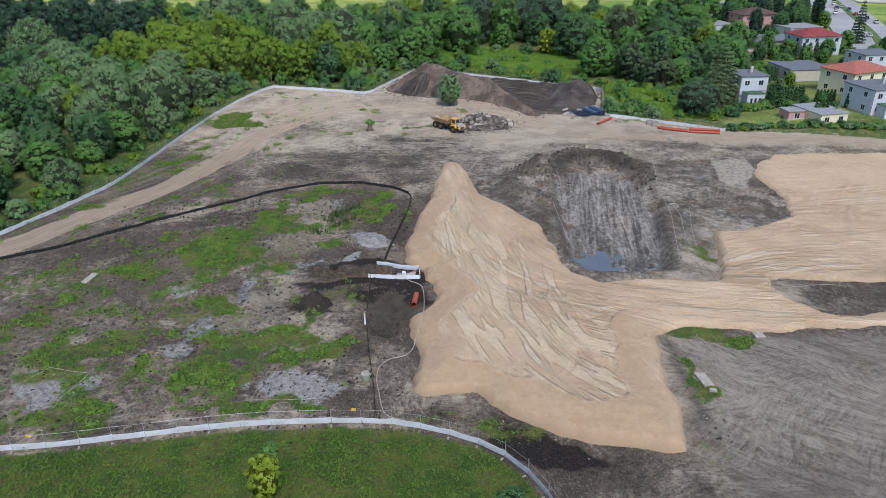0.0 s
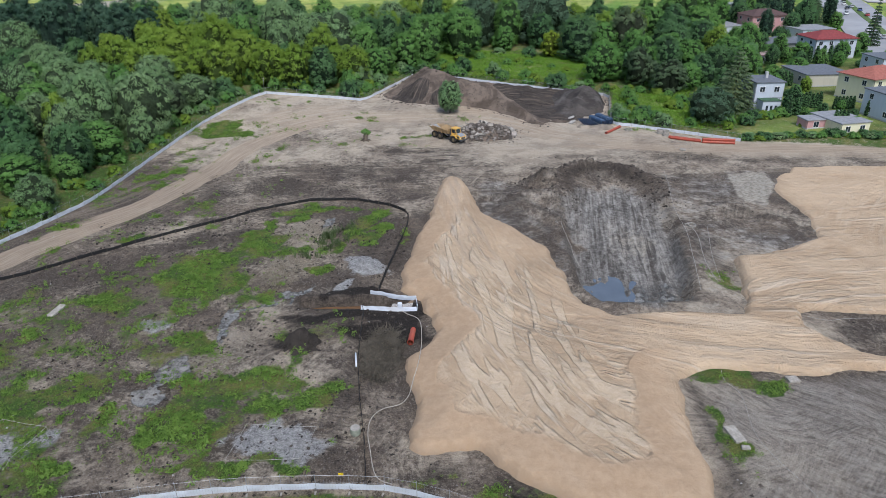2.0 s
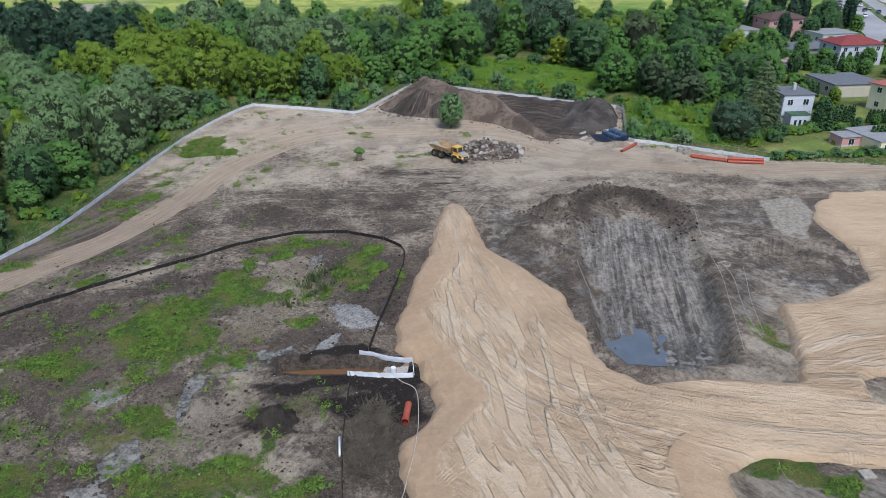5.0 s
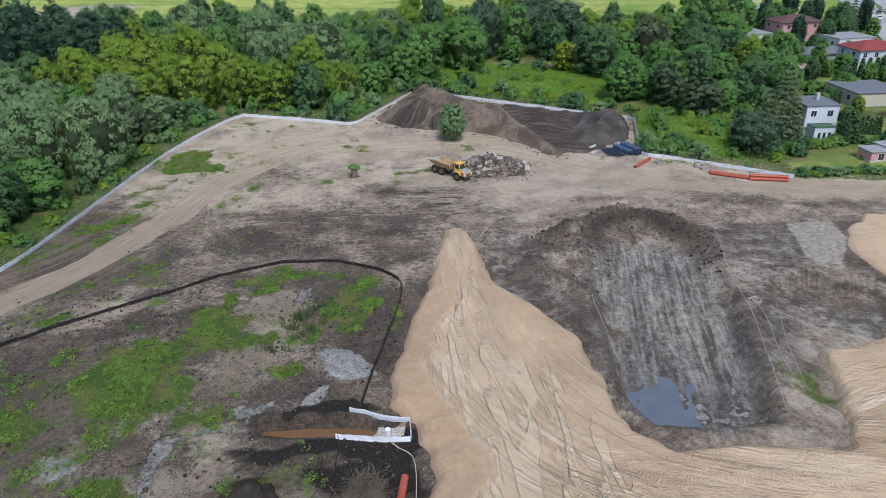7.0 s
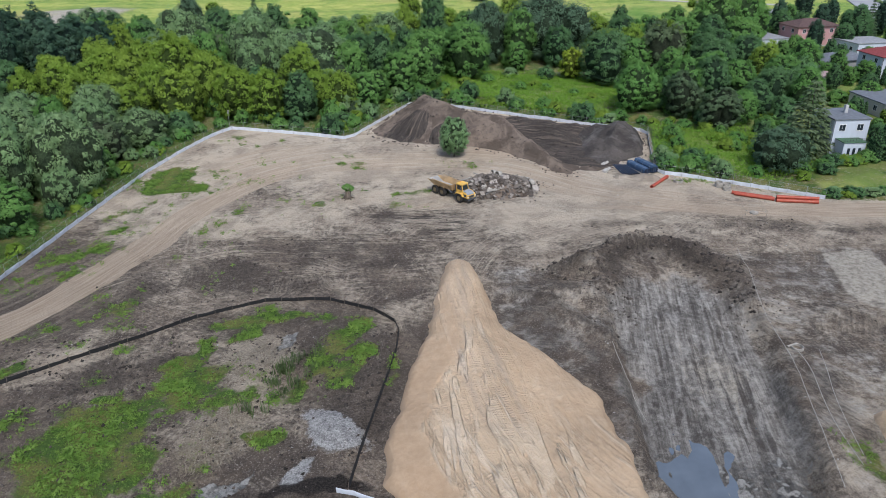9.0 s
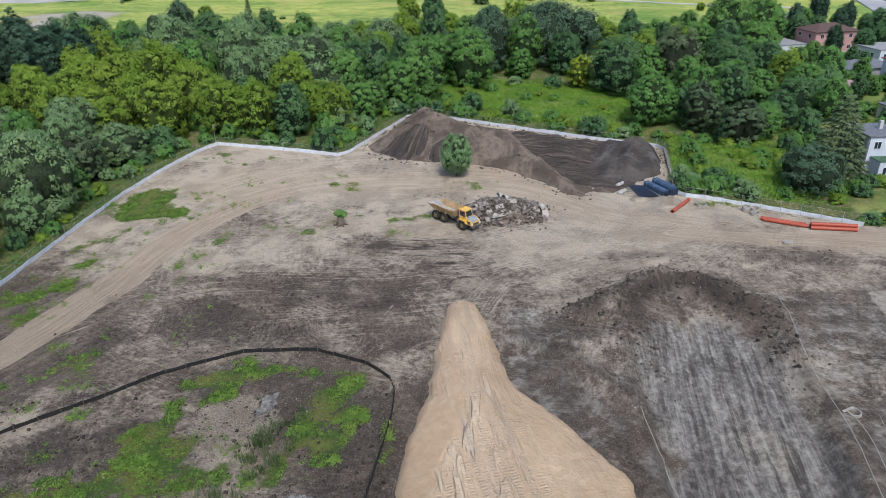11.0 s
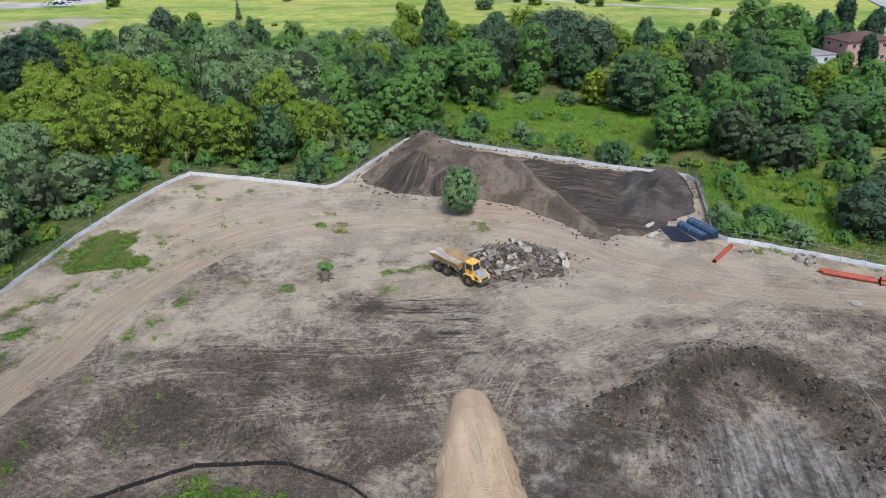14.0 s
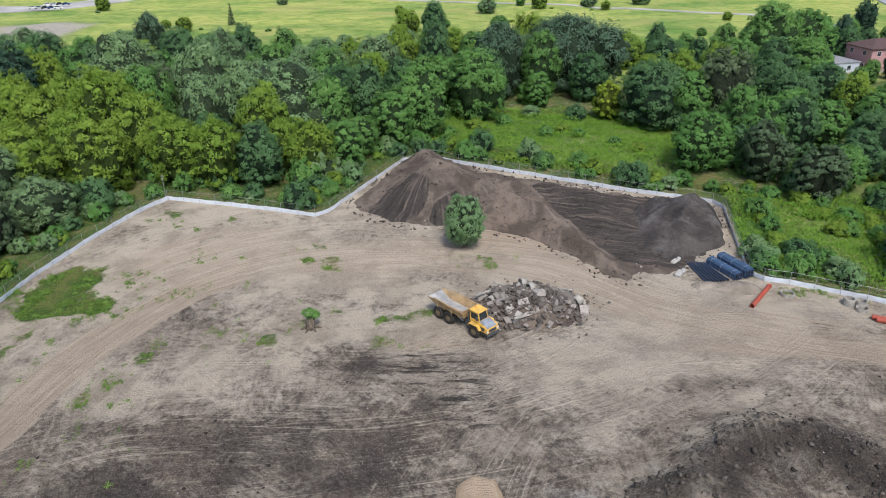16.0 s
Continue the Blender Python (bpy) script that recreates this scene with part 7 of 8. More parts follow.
tagged(part("plastic_tube", Shape().tube([(-11.2, 84.2, 0.55), (-10.8, 81.4, 0.5)], 0.11, 8), M_FILM, shade=True), "white plastic tube leaning on the black barrier", "tube")


# ---- heap of broken concrete ----
def rubble():
    r = rnd(601)
    root = thing("rubble_pile", "heap of broken concrete slabs, kerbs and drain rings", "rubble pile")
    core = Shape()
    me, x, y, d = patch("rubble_core", -2, 22, 170, 191, 0.5,
                        lambda x, y, d: base_height(x, y) - 0.4 + (2.3 * smooth(0.0, 0.8, blob(x, y, 9.8, 180.6, 8.4, 6.4, -0.1)) + (fbm(x, y, 1.5, 3, 605) - 0.5) * 0.9 + 0.3) * smooth(-0.3, 1.0, d),
                        lambda x, y: (blob(x, y, 9.8, 180.6, 8.6, 6.6, -0.1)) * 6 + (fbm(x, y, 2, 3, 607) - 0.5) * 2, M_HEAP)
    part("rubble_core", me, None, root, "grey dust and crushed fill")
    kinds = []
    for k in range(9):
        bm = bmesh.new()
        bmesh.ops.create_cube(bm, size=1)
        bmesh.ops.subdivide_edges(bm, edges=bm.edges[:], cuts=1)
        for v in bm.verts:
            v.co *= r.uniform(0.82, 1.12)
            v.co += Vector(r.uniform(-0.07, 0.07, 3))
        kinds.append(Shape().bm(bm).mesh("chunk", M_RUBBLE))
    for k in range(290):
        a, q = r.uniform(0, 2 * math.pi), math.sqrt(r.rand()) * 0.97
        x, y = 9.8 + 8.3 * q * math.cos(a), 180.6 + 6.2 * q * math.sin(a)
        z = 2.1 * float(smooth(0.0, 0.8, np.array(1 - q))) + 0.1
        s = r.uniform(0.3, 0.85) * (1.9 if r.rand() < 0.14 else 1)
        part("chunk", kinds[k % 9], None, root, m=pose(x, y, z, r.uniform(-42, 42), r.uniform(-42, 42), r.uniform(0, 360)) @ Matrix.Diagonal((s * r.uniform(0.9, 1.6), s, s * r.uniform(0.28, 0.62), 1)))
    # crumbs between the slabs
    cx, cy = 9.8 + 8.8 * r.normal(size=700) * 0.42, 180.6 + 6.4 * r.normal(size=700) * 0.42
    cq = np.clip(1 - np.hypot((cx - 9.8) / 8.6, (cy - 180.6) / 6.5), 0, 1)
    base = np.array([(1, 0, 0), (0, 1, 0), (-1, 0, 0), (0, -1, 0), (0, 0, 0.8), (0, 0, -0.5)], float)
    cv = base[None] * (r.uniform(0.08, 0.3, 700)[:, None, None] * r.uniform(0.6, 1.4, (700, 6, 1))) + np.stack([cx, cy, 2.1 * smooth(0.0, 0.8, cq) + 0.2], 1)[:, None]
    ct = np.array([(0, 1, 4), (1, 2, 4), (2, 3, 4), (3, 0, 4), (1, 0, 5), (2, 1, 5), (3, 2, 5), (0, 3, 5)])
    crumb = part("gravel", mesh_of("gravel", cv.reshape(-1, 3), (np.arange(700)[:, None, None] * 6 + ct[None]).reshape(-1, 3), [M_RUBBLE]), None, root, "small broken concrete crumbs")
    tagged(crumb, kind="stuff")
    ringm = Shape().ring((0, 0, -0.35), 0.7, 0.56, 0.8, 18).mesh("drain_ring", M_CONC)
    for x, y, z, rx, ry in ((7.0, 178.2, 0.9, 60, 20), (8.0, 176.8, 0.7, 75, 10), (10.0, 181.8, 2.3, 80, 40), (16.4, 180.5, 1.0, 60, -30), (4.6, 180.6, 0.9, 90, 10), (9.2, 184, 1.8, 70, 60)):
        part("drain_ring", ringm, None, root, m=pose(x, y, z, rx, ry, x * 30))
    for k in range(5):
        a = r.uniform(0, 6.28)
        x, y = 9.8 + 6.5 * math.cos(a), 180.6 + 4.6 * math.sin(a)
        part("kerb", Shape().box((0, 0, 0), (r.uniform(1.6, 3.0), 0.3, 0.22), None, 0.03), M_CONC, root, m=pose(x, y, 1.0 + 0.6 * r.rand(), r.uniform(-15, 15), r.uniform(-25, 25), r.uniform(0, 180)))


def rubble_material():
    n = Nodes("broken_concrete", 0.92, 0, 0.15)
    o, p = n.object_random(), n.obj()
    c = n.mix(n.math("POWER", o, 1.7), (0.105, 0.090, 0.078), (0.40, 0.36, 0.32))
    c = n.mix(n.step(n.noise(p, 3, 6, 0.65), 0.45, 0.7, 0, 0.6), c, (0.13, 0.105, 0.088))
    n.color(c)
    n.bump(n.noise(p, 9, 5, 0.7), 0.8, 0.1)
    return n.m


M_RUBBLE = rubble_material()
rubble()

# ---- articulated dump truck ----
M_TYELLOW = plain("truck_yellow", (0.70, 0.42, 0.085), 0.5, 0, 0.18, 1.5, 0, 0.5, (0.50, 0.33, 0.12))
M_TBED = plain("truck_bed_paint", (0.43, 0.29, 0.15), 0.6, 0, 0.25, 1.2, 0.2, 0.4, (0.36, 0.27, 0.18))
M_BEDIN = plain("worn_steel_bed", (0.46, 0.45, 0.43), 0.55, 0.3, 0.3, 0.8, 0.2, 0.4, (0.36, 0.33, 0.29))
M_TYRE = plain("dusty_tyre", (0.035, 0.033, 0.031), 0.9, 0, 0.3, 2, 0.5, 0.2, (0.10, 0.085, 0.07))
M_RIM = plain("dusty_rim", (0.20, 0.15, 0.075), 0.7, 0, 0.3, 3, 0.2, 0.3, (0.16, 0.135, 0.11))
M_TGREY = plain("truck_dark_grey", (0.06, 0.062, 0.066), 0.6, 0, 0.3, 2)
M_HOOD = plain("truck_pale_grey", (0.25, 0.275, 0.31), 0.45, 0, 0.2, 1.5)
M_GLASS = plain("dark_glass", (0.02, 0.026, 0.03), 0.06, 0, 0.2, 1, 0, 0.6)


def truck():
    root = thing("dump_truck", "yellow articulated dump truck with empty tipper, parked on bare earth", "dump truck", pose(0.9, 176.15, ground_z(0.9, 176.15), 0, 0, -46.5))
    tyre = Shape()
    prof = [(0.84, -0.26), (0.88, -0.18), (0.88, 0.18), (0.84, 0.26), (0.62, 0.30), (0.46, 0.26), (0.46, -0.26), (0.62, -0.30)]
    n = 20
    vs, fs = [], []
    for k in range(n):
        w = 2 * math.pi * k / n
        for i, (rr, yy) in enumerate(prof):
            g = 0.035 if (k % 2 == 0 and i < 4) else 0
            vs.append(((rr - g) * math.cos(w), yy, (rr - g) * math.sin(w)))
    for k in range(n):
        for i in range(8):
            fs.append((k * 8 + i, k * 8 + (i + 1) % 8, ((k + 1) % n) * 8 + (i + 1) % 8, ((k + 1) % n) * 8 + i))
    tyre_me = tyre.add(vs, fs).mesh("tyre", M_TYRE)
    rim_me = Shape().tube([(0, -0.2, 0), (0, 0.2, 0)], 0.47, 14).tube([(0, -0.27, 0), (0, 0.27, 0)], 0.22, 10).mesh("rim", M_RIM)
    for x in (-3.55, -1.6, 3.05):
        for s in (-1, 1):
            w = part("wheel", Shape().tube([(0, -0.12, 0), (0, 0.12, 0)], 0.3, 10), M_TGREY, root, m=pose(x, s * 1.22, 0.88))
            part("tyre", tyre_me, None, w, "dusty black tyre")
            part("rim", rim_me, None, w, "dusty ochre wheel rim")
        part("axle", Shape().tube([(x, -1.0, 0.88), (x, 1.0, 0.88)], 0.17, 8), M_TGREY, root)
    part("rear_frame", Shape().box((-2.0, 0, 1.2), (5.6, 0.9, 0.45), None, 0.05).box((0.9, 0, 1.15), (0.9, 0.6, 0.5)), M_TGREY, root, "dark grey chassis")
    part("front_frame", Shape().box((2.9, 0, 1.05), (3.8, 1.1, 0.5), None, 0.05).box((1.6, 0, 1.35), (0.9, 1.8, 0.7), None, 0.08), M_TGREY, root, "dark grey chassis")
    # tipper: floor, sides, headboard and raised tail as plates
    def plate(name, quad, mat, t=0.09, label=""):
        sh = Shape()
        a, b, c, d = [Vector(p) for p in quad]
        nn = (b - a).cross(d - a).normalized() * t
        sh.add([a, b, c, d, a + nn, b + nn, c + nn, d + nn], [(0, 1, 2, 3), (7, 6, 5, 4), (0, 4, 5, 1), (1, 5, 6, 2), (2, 6, 7, 3), (3, 7, 4, 0)])
        return part(name, sh, mat, body, label)

    body = part("tipper", Shape().box((-2.3, 0, 1.62), (4.8, 1.3, 0.25), None, 0.04), M_TBED, root, "tan tipper body")
    plate("bed_floor", [(1.0, -1.15, 1.78), (1.0, 1.15, 1.78), (-3.9, 1.2, 1.72), (-3.9, -1.2, 1.72)], M_BEDIN, 0.08, "worn pale steel floor")
    plate("tail_chute", [(-3.9, -1.2, 1.72), (-3.9, 1.2, 1.72), (-5.6, 1.3, 2.45), (-5.6, -1.3, 2.45)], M_BEDIN, 0.08, "worn pale steel chute")
    plate("side_wall", [(1.0, -1.15, 1.78), (-3.9, -1.2, 1.72), (-4.2, -1.52, 2.75), (1.25, -1.5, 2.95)], M_TBED, 0.08)
    plate("side_wall", [(1.0, 1.15, 1.78), (1.25, 1.5, 2.95), (-4.2, 1.52, 2.75), (-3.9, 1.2, 1.72)], M_TBED, 0.08)
    plate("tail_wall", [(-3.9, -1.2, 1.72), (-5.6, -1.3, 2.45), (-5.5, -1.5, 2.62), (-4.2, -1.52, 2.75)], M_TBED, 0.08)
    plate("tail_wall", [(-3.9, 1.2, 1.72), (-4.2, 1.52, 2.75), (-5.5, 1.5, 2.62), (-5.6, 1.3, 2.45)], M_TBED, 0.08)
    plate("headboard", [(1.0, -1.15, 1.78), (1.25, -1.5, 3.05), (1.25, 1.5, 3.05), (1.0, 1.15, 1.78)], M_TBED, 0.1)
    for s in (-1, 1):
        part("rail", Shape().box((-1.5, s * 1.55, 2.84), (5.6, 0.14, 0.14), pose(0, 0, -0.02, 0, 2.0), 0.03), M_TBED, body)
        for x in (0.4, -1.0, -2.4, -3.6):
            part("rib", Shape().box((x, s * 1.42, 2.25), (0.14, 0.12, 1.0), pose(0, 0, 0, 0, 0, 0), 0.02), M_TBED, body)
        part("tipping_ram", Shape().tube([(0.6, s * 0.8, 1.2), (-1.0, s * 0.9, 1.9)], 0.09, 8), M_STEEL, root, "steel tipping ram")
    # cab and bonnet
    cab = part("cab", Shape().prism([(1.75, 1.55), (1.75, 2.15), (1.85, 3.3), (3.2, 3.3), (3.45, 2.3), (3.45, 1.55)], -0.78, 0.78), M_TYELLOW, root, "yellow driver's cab")
    part("cab_roof", Shape().box((2.5, 0, 3.38), (1.65, 1.75, 0.16), None, 0.06), M_TYELLOW, cab)
    part("windscreen", Shape().add([(3.465, -0.68, 2.35), (3.465, 0.68, 2.35), (3.24, 0.62, 3.22), (3.24, -0.62, 3.22), (3.44, -0.68, 2.35), (3.44, 0.68, 2.35), (3.2, 0.62, 3.22), (3.2, -0.62, 3.22)],
                                   [(0, 1, 2, 3), (7, 6, 5, 4), (0, 4, 5, 1), (1, 5, 6, 2), (2, 6, 7, 3), (3, 7, 4, 0)]), M_GLASS, cab, "dark windscreen")
    for s in (-1, 1):
        part("side_window", Shape().prism([(1.98, 2.3), (2.0, 3.15), (3.1, 3.15), (3.28, 2.3)], s * 0.775, s * 0.8), M_GLASS, cab, "dark side window")
        part("mirror", Shape().box((3.35, s * 1.15, 2.75), (0.12, 0.3, 0.5), None, 0.03), M_TGREY, cab)
        part("mudguard", Shape().prism([(2.0, 1.55), (2.25, 1.9), (3.7, 1.95), (4.1, 1.45), (3.95, 1.45), (3.6, 1.83), (2.3, 1.78), (2.1, 1.5)], s * 0.85, s * 1.5), M_TYELLOW, root, "yellow mudguard")
        part("headlight", Shape().box((5.02, s * 0.95, 1.45), (0.1, 0.3, 0.22), None, 0.03), M_FILM, root, "clear headlight")
        part("step", Shape().box((2.2, s * 1.2, 0.95), (0.5, 0.35, 0.06)).box((2.2, s * 1.2, 0.6), (0.5, 0.35, 0.06)), M_TGREY, root)
    hood = part("bonnet", Shape().prism([(3.45, 1.2), (3.45, 2.25), (4.3, 2.1), (4.95, 1.75), (5.05, 1.2)], -1.05, 1.05), M_TYELLOW, root, "yellow sloping bonnet")
    part("bonnet_cover", Shape().prism([(3.5, 2.26), (3.5, 2.3), (4.3, 2.15), (4.9, 1.83), (4.9, 1.79), (4.3, 2.11)], -0.85, 0.85), M_HOOD, hood, "pale grey top panel")
    part("grille", Shape().box((5.03, 0, 1.45), (0.08, 1.3, 0.42), None, 0.03), M_TGREY, hood, "black grille")
    for s in (-1, 1):
        part("side_vent", Shape().box((4.2, s * 1.06, 1.62), (0.8, 0.05, 0.45), None, 0.02), M_TGREY, hood, "dark side vent")
    part("bumper", Shape().box((5.1, 0, 0.95), (0.3, 2.2, 0.36), None, 0.08), M_TGREY, root, "dark grey bumper")
    part("exhaust", Shape().tube([(1.7, -0.95, 1.6), (1.7, -0.95, 3.1)], 0.1, 8), M_TGREY, root)
    part("beacon", Shape().tube([(2.0, 0, 3.45), (2.0, 0, 3.65)], 0.1, 8), plain("amber_plastic", (0.8, 0.3, 0.02), 0.3), cab, "amber beacon")
    part("handrail", Shape().tube([(3.5, -1.0, 2.2), (3.5, -1.0, 2.75), (4.3, -1.0, 2.6), (4.3, -1.0, 2.1)], 0.03, 5), M_TGREY, root)


truck()


# ---- taped-off shaft beside the haul road, and a low mound by the pipes ----
def taped_shaft(x, y):
    root = thing("taped_shaft", "round concrete shaft cover fenced with pale barrier tape", "shaft", pose(x, y, ground_z(x, y), 0, 0, -6))
    part("shaft_cover", Shape().tube([(0, 0, -0.1), (0, 0, 0.22)], 0.75, 18).tube([(0, 0, 0.22), (0, 0, 0.3)], 0.35, 12), M_CONC, root, "pale concrete cover")
    corners = [(-1.8, -1.2), (1.8, -1.2), (1.8, 1.2), (-1.8, 1.2)]
    for cx, cy in corners:
        part("post", Shape().tube([(cx, cy, -0.2), (cx, cy, 1.05)], 0.035, 6), M_WOODP, root)
    for (ax, ay), (bx, by) in zip(corners, corners[1:] + corners[:1]):
        ln = math.hypot(bx - ax, by - ay)
        part("tape", Shape().box((ln / 2, 0, 0), (ln, 0.02, 0.06), pose(ax, ay, 0.92, 0, 1.5, math.degrees(math.atan2(by - ay, bx - ax))), 0.004), M_CONC, root, "dusty pale barrier tape")


taped_shaft(54.9, 167.3)
me, mx, my, md = patch("dust_mound", 32, 47, 178, 190, 0.3,
                       lambda x, y, d: base_height(x, y) - 0.3 + (0.3 + 0.9 * smooth(0, 0.8, blob(x, y, 40.2, 185.2, 4.2, 1.9, -0.25)) + 0.5 * smooth(0, 0.7, blob(x, y, 35.5, 186, 2.4, 1.2, 0.2)) + (fbm(x, y, 0.9, 3, 611) - 0.5) * 0.4) * smooth(-0.6, 0.8, d),
                       lambda x, y: np.maximum(blob(x, y, 40.2, 185.2, 4.4, 2.1, -0.25), blob(x, y, 35.5, 186, 2.6, 1.4, 0.2)) * 3 + (fbm(x, y, 1.5, 3, 613) - 0.5) * 1.2,
                       heap_material("grey_dust", (0.23, 0.195, 0.155), (0.34, 0.29, 0.235), (0.16, 0.135, 0.11)))
attr(me, "fall", np.stack([mx, my, 0 * mx], 1), "FLOAT_VECTOR")
tagged(new("dust_mound", me), "low mound of dry grey-brown dust beside pipes", "soil mound")

# ---- houses and gardens behind the hedge ----
def wall_material(name, c):
    n = Nodes(name, 0.9, 0, 0.2)
    p = n.obj()
    streak = n.noise(n.scaled(p, (1.5, 1.5, 0.25)), 1.0, 5, 0.6)
    col = n.mix(n.step(streak, 0.4, 0.75, 0, 0.35), c, tuple(x * 0.8 for x in c))
    n.color(col)
    n.bump(n.noise(p, 20, 3), 0.2, 0.02)
    return n.m


def roof_material(name, c, tiles=True):
    n = Nodes(name, 0.8, 0, 0.3)
    p = n.obj()
    w = n.node("TexWave", wave_type="BANDS", bands_direction="X")
    n.put(w.inputs["Vector"], p)
    w.inputs["Scale"].default_value, w.inputs["Distortion"].default_value = 1.4, 0.3
    col = n.mix(n.step(n.noise(p, 1.2, 5, 0.6), 0.35, 0.7), tuple(x * 0.75 for x in c), c)
    n.color(n.mix(n.math("MULTIPLY", w.outputs["Fac"], 0.25 if tiles else 0.05), col, tuple(x * 0.55 for x in c)))
    n.bump(w.outputs["Fac"], 0.4 if tiles else 0.1, 0.05)
    return n.m


M_FRAME = plain("white_window_frame", (0.75, 0.75, 0.74), 0.5)
M_PANE = plain("window_glass", (0.03, 0.04, 0.05), 0.05, 0, 0.2, 1, 0, 0.6)
M_BRICK = plain("brick_red", (0.28, 0.10, 0.07), 0.9, 0, 0.3, 4)
W = {k: wall_material("plaster_" + k, c) for k, c in (("white", (0.50, 0.54, 0.61)), ("pink", (0.52, 0.30, 0.30)), ("olive", (0.36, 0.34, 0.28)), ("yellow", (0.70, 0.66, 0.47)), ("grey", (0.45, 0.45, 0.45)), ("beige", (0.5, 0.47, 0.4)))}
R = {k: roof_material("roof_" + k, c, t) for k, c, t in (("red", (0.27, 0.06, 0.06), True), ("orange", (0.40, 0.145, 0.11), True), ("brown", (0.12, 0.075, 0.07), True), ("grey", (0.16, 0.175, 0.2), False), ("felt", (0.30, 0.31, 0.33), False), ("pinkish", (0.42, 0.30, 0.30), False))}


def house(label, x, y, turn, w, d, h, wall, roof, form, storeys=2, cols=3, side=2, balcony=False, chimney=True):
    """A house with its front left corner at x, y: w along the front, d back."""
    z = ground_z(x, y)
    root = thing("house", label, "house", pose(x, y, z - 0.3, 0, 0, turn), "houses behind the hedge")
    part("wall", Shape().box((w / 2, d / 2, h / 2), (w, d, h), None, 0.03), W[wall], root)
    part("plinth", Shape().box((w / 2, d / 2, 0.35), (w + 0.08, d + 0.08, 0.7), None, 0.02), W["grey"], root, "grey plinth")
    sh = Shape()
    e = 0.55
    if form == "flat":
        sh.box((w / 2, d / 2, h + 0.1), (w + 0.5, d + 0.5, 0.28), None, 0.05)
    else:
        rise = 0.2 * min(w, d) if form == "hip" else 0.16 * min(w, d)
        m = min(w, d) / 2
        a, b = (m, d / 2), (w - m, d / 2)
        if d > w:
            a, b = (w / 2, m), (w / 2, d - m)
        low = [(-e, -e, h), (w + e, -e, h), (w + e, d + e, h), (-e, d + e, h)]
        vs = low + [(p[0], p[1], p[2] - 0.18) for p in low] + [(*a, h + rise), (*b, h + rise)]
        if d > w:
            fs = [(0, 1, 8), (1, 2, 9, 8), (2, 3, 9), (3, 0, 8, 9)]
        else:
            fs = [(0, 1, 9, 8), (1, 2, 9), (2, 3, 8, 9), (3, 0, 8)]
        sh.add(vs, fs + [(0, 4, 5, 1), (1, 5, 6, 2), (2, 6, 7, 3), (3, 7, 4, 0), (7, 6, 5, 4)])
    rf = part("roof", sh, R[roof], root)
    if chimney:
        part("chimney", Shape().box((w * 0.62, d * 0.55, h + 0.9), (0.7, 0.7, 2.0), None, 0.03), M_BRICK if form != "flat" else W["grey"], rf)
    hs = h / storeys

    def window(cx, cz, ww, wh, face):
        m = pose(cx, -0.01, cz) if face == 0 else pose(-0.01, cx, cz, 0, 0, -90)
        if face == 2:
            m = pose(w + 0.01, cx, cz, 0, 0, 90)
        wd = part("window", Shape().box((0, 0.0, wh / 2 + 0.03), (ww + 0.16, 0.1, 0.1)).box((0, 0, -wh / 2 - 0.03), (ww + 0.16, 0.16, 0.08)).box((-ww / 2 - 0.03, 0, 0), (0.08, 0.1, wh)).box((ww / 2 + 0.03, 0, 0), (0.08, 0.1, wh)).box((0, 0, 0), (0.06, 0.09, wh)), M_FRAME, root, "white window frame", m=m)
        part("pane", Shape().box((0, 0, 0), (ww, 0.05, wh), None, 0), M_PANE, wd, "dark glass pane")

    for st in range(storeys):
        cz = hs * (st + 0.58)
        for k in range(cols):
            window(w * (k + 0.5) / cols, cz, min(1.3, w / cols * 0.5), 1.35, 0)
        for k in range(side):
            window(d * (k + 0.5) / side, cz, min(1.2, d / side * 0.5), 1.3, 1)
    part("drainpipe", Shape().tube([(0.1, -0.08, 0.1), (0.1, -0.08, h)], 0.06, 6), M_TGREY, root, "dark drainpipe")
    if balcony:
        part("extension", Shape().box((w * 0.45, -1.6, hs * 0.5), (w * 0.62, 3.2, hs), None, 0.03), W[wall], root, "white ground floor extension")
        part("terrace", Shape().box((w * 0.45, -1.6, hs + 0.08), (w * 0.66, 3.5, 0.16)), plain("green_terrace", (0.06, 0.13, 0.07), 0.8), root, "green terrace floor")
        for k in range(3):
            window_m = pose(w * (0.3 + 0.15 * k), -3.22, hs * 0.55)
            part("window", Shape().box((0, 0, 0), (0.6, 0.06, 1.4)), M_PANE, root, "narrow dark window", m=window_m)
        bar = Shape()
        for k in range(9):
            bar.tube([(w * (0.14 + 0.62 * k / 8), -3.15, hs), (w * (0.14 + 0.62 * k / 8), -3.15, hs + 0.95)], 0.03, 4)
        bar.tube([(w * 0.14, -3.15, hs + 0.95), (w * 0.76, -3.15, hs + 0.95)], 0.04, 4)
        part("railing", bar, M_TGREY, root, "dark metal railing")
    return root


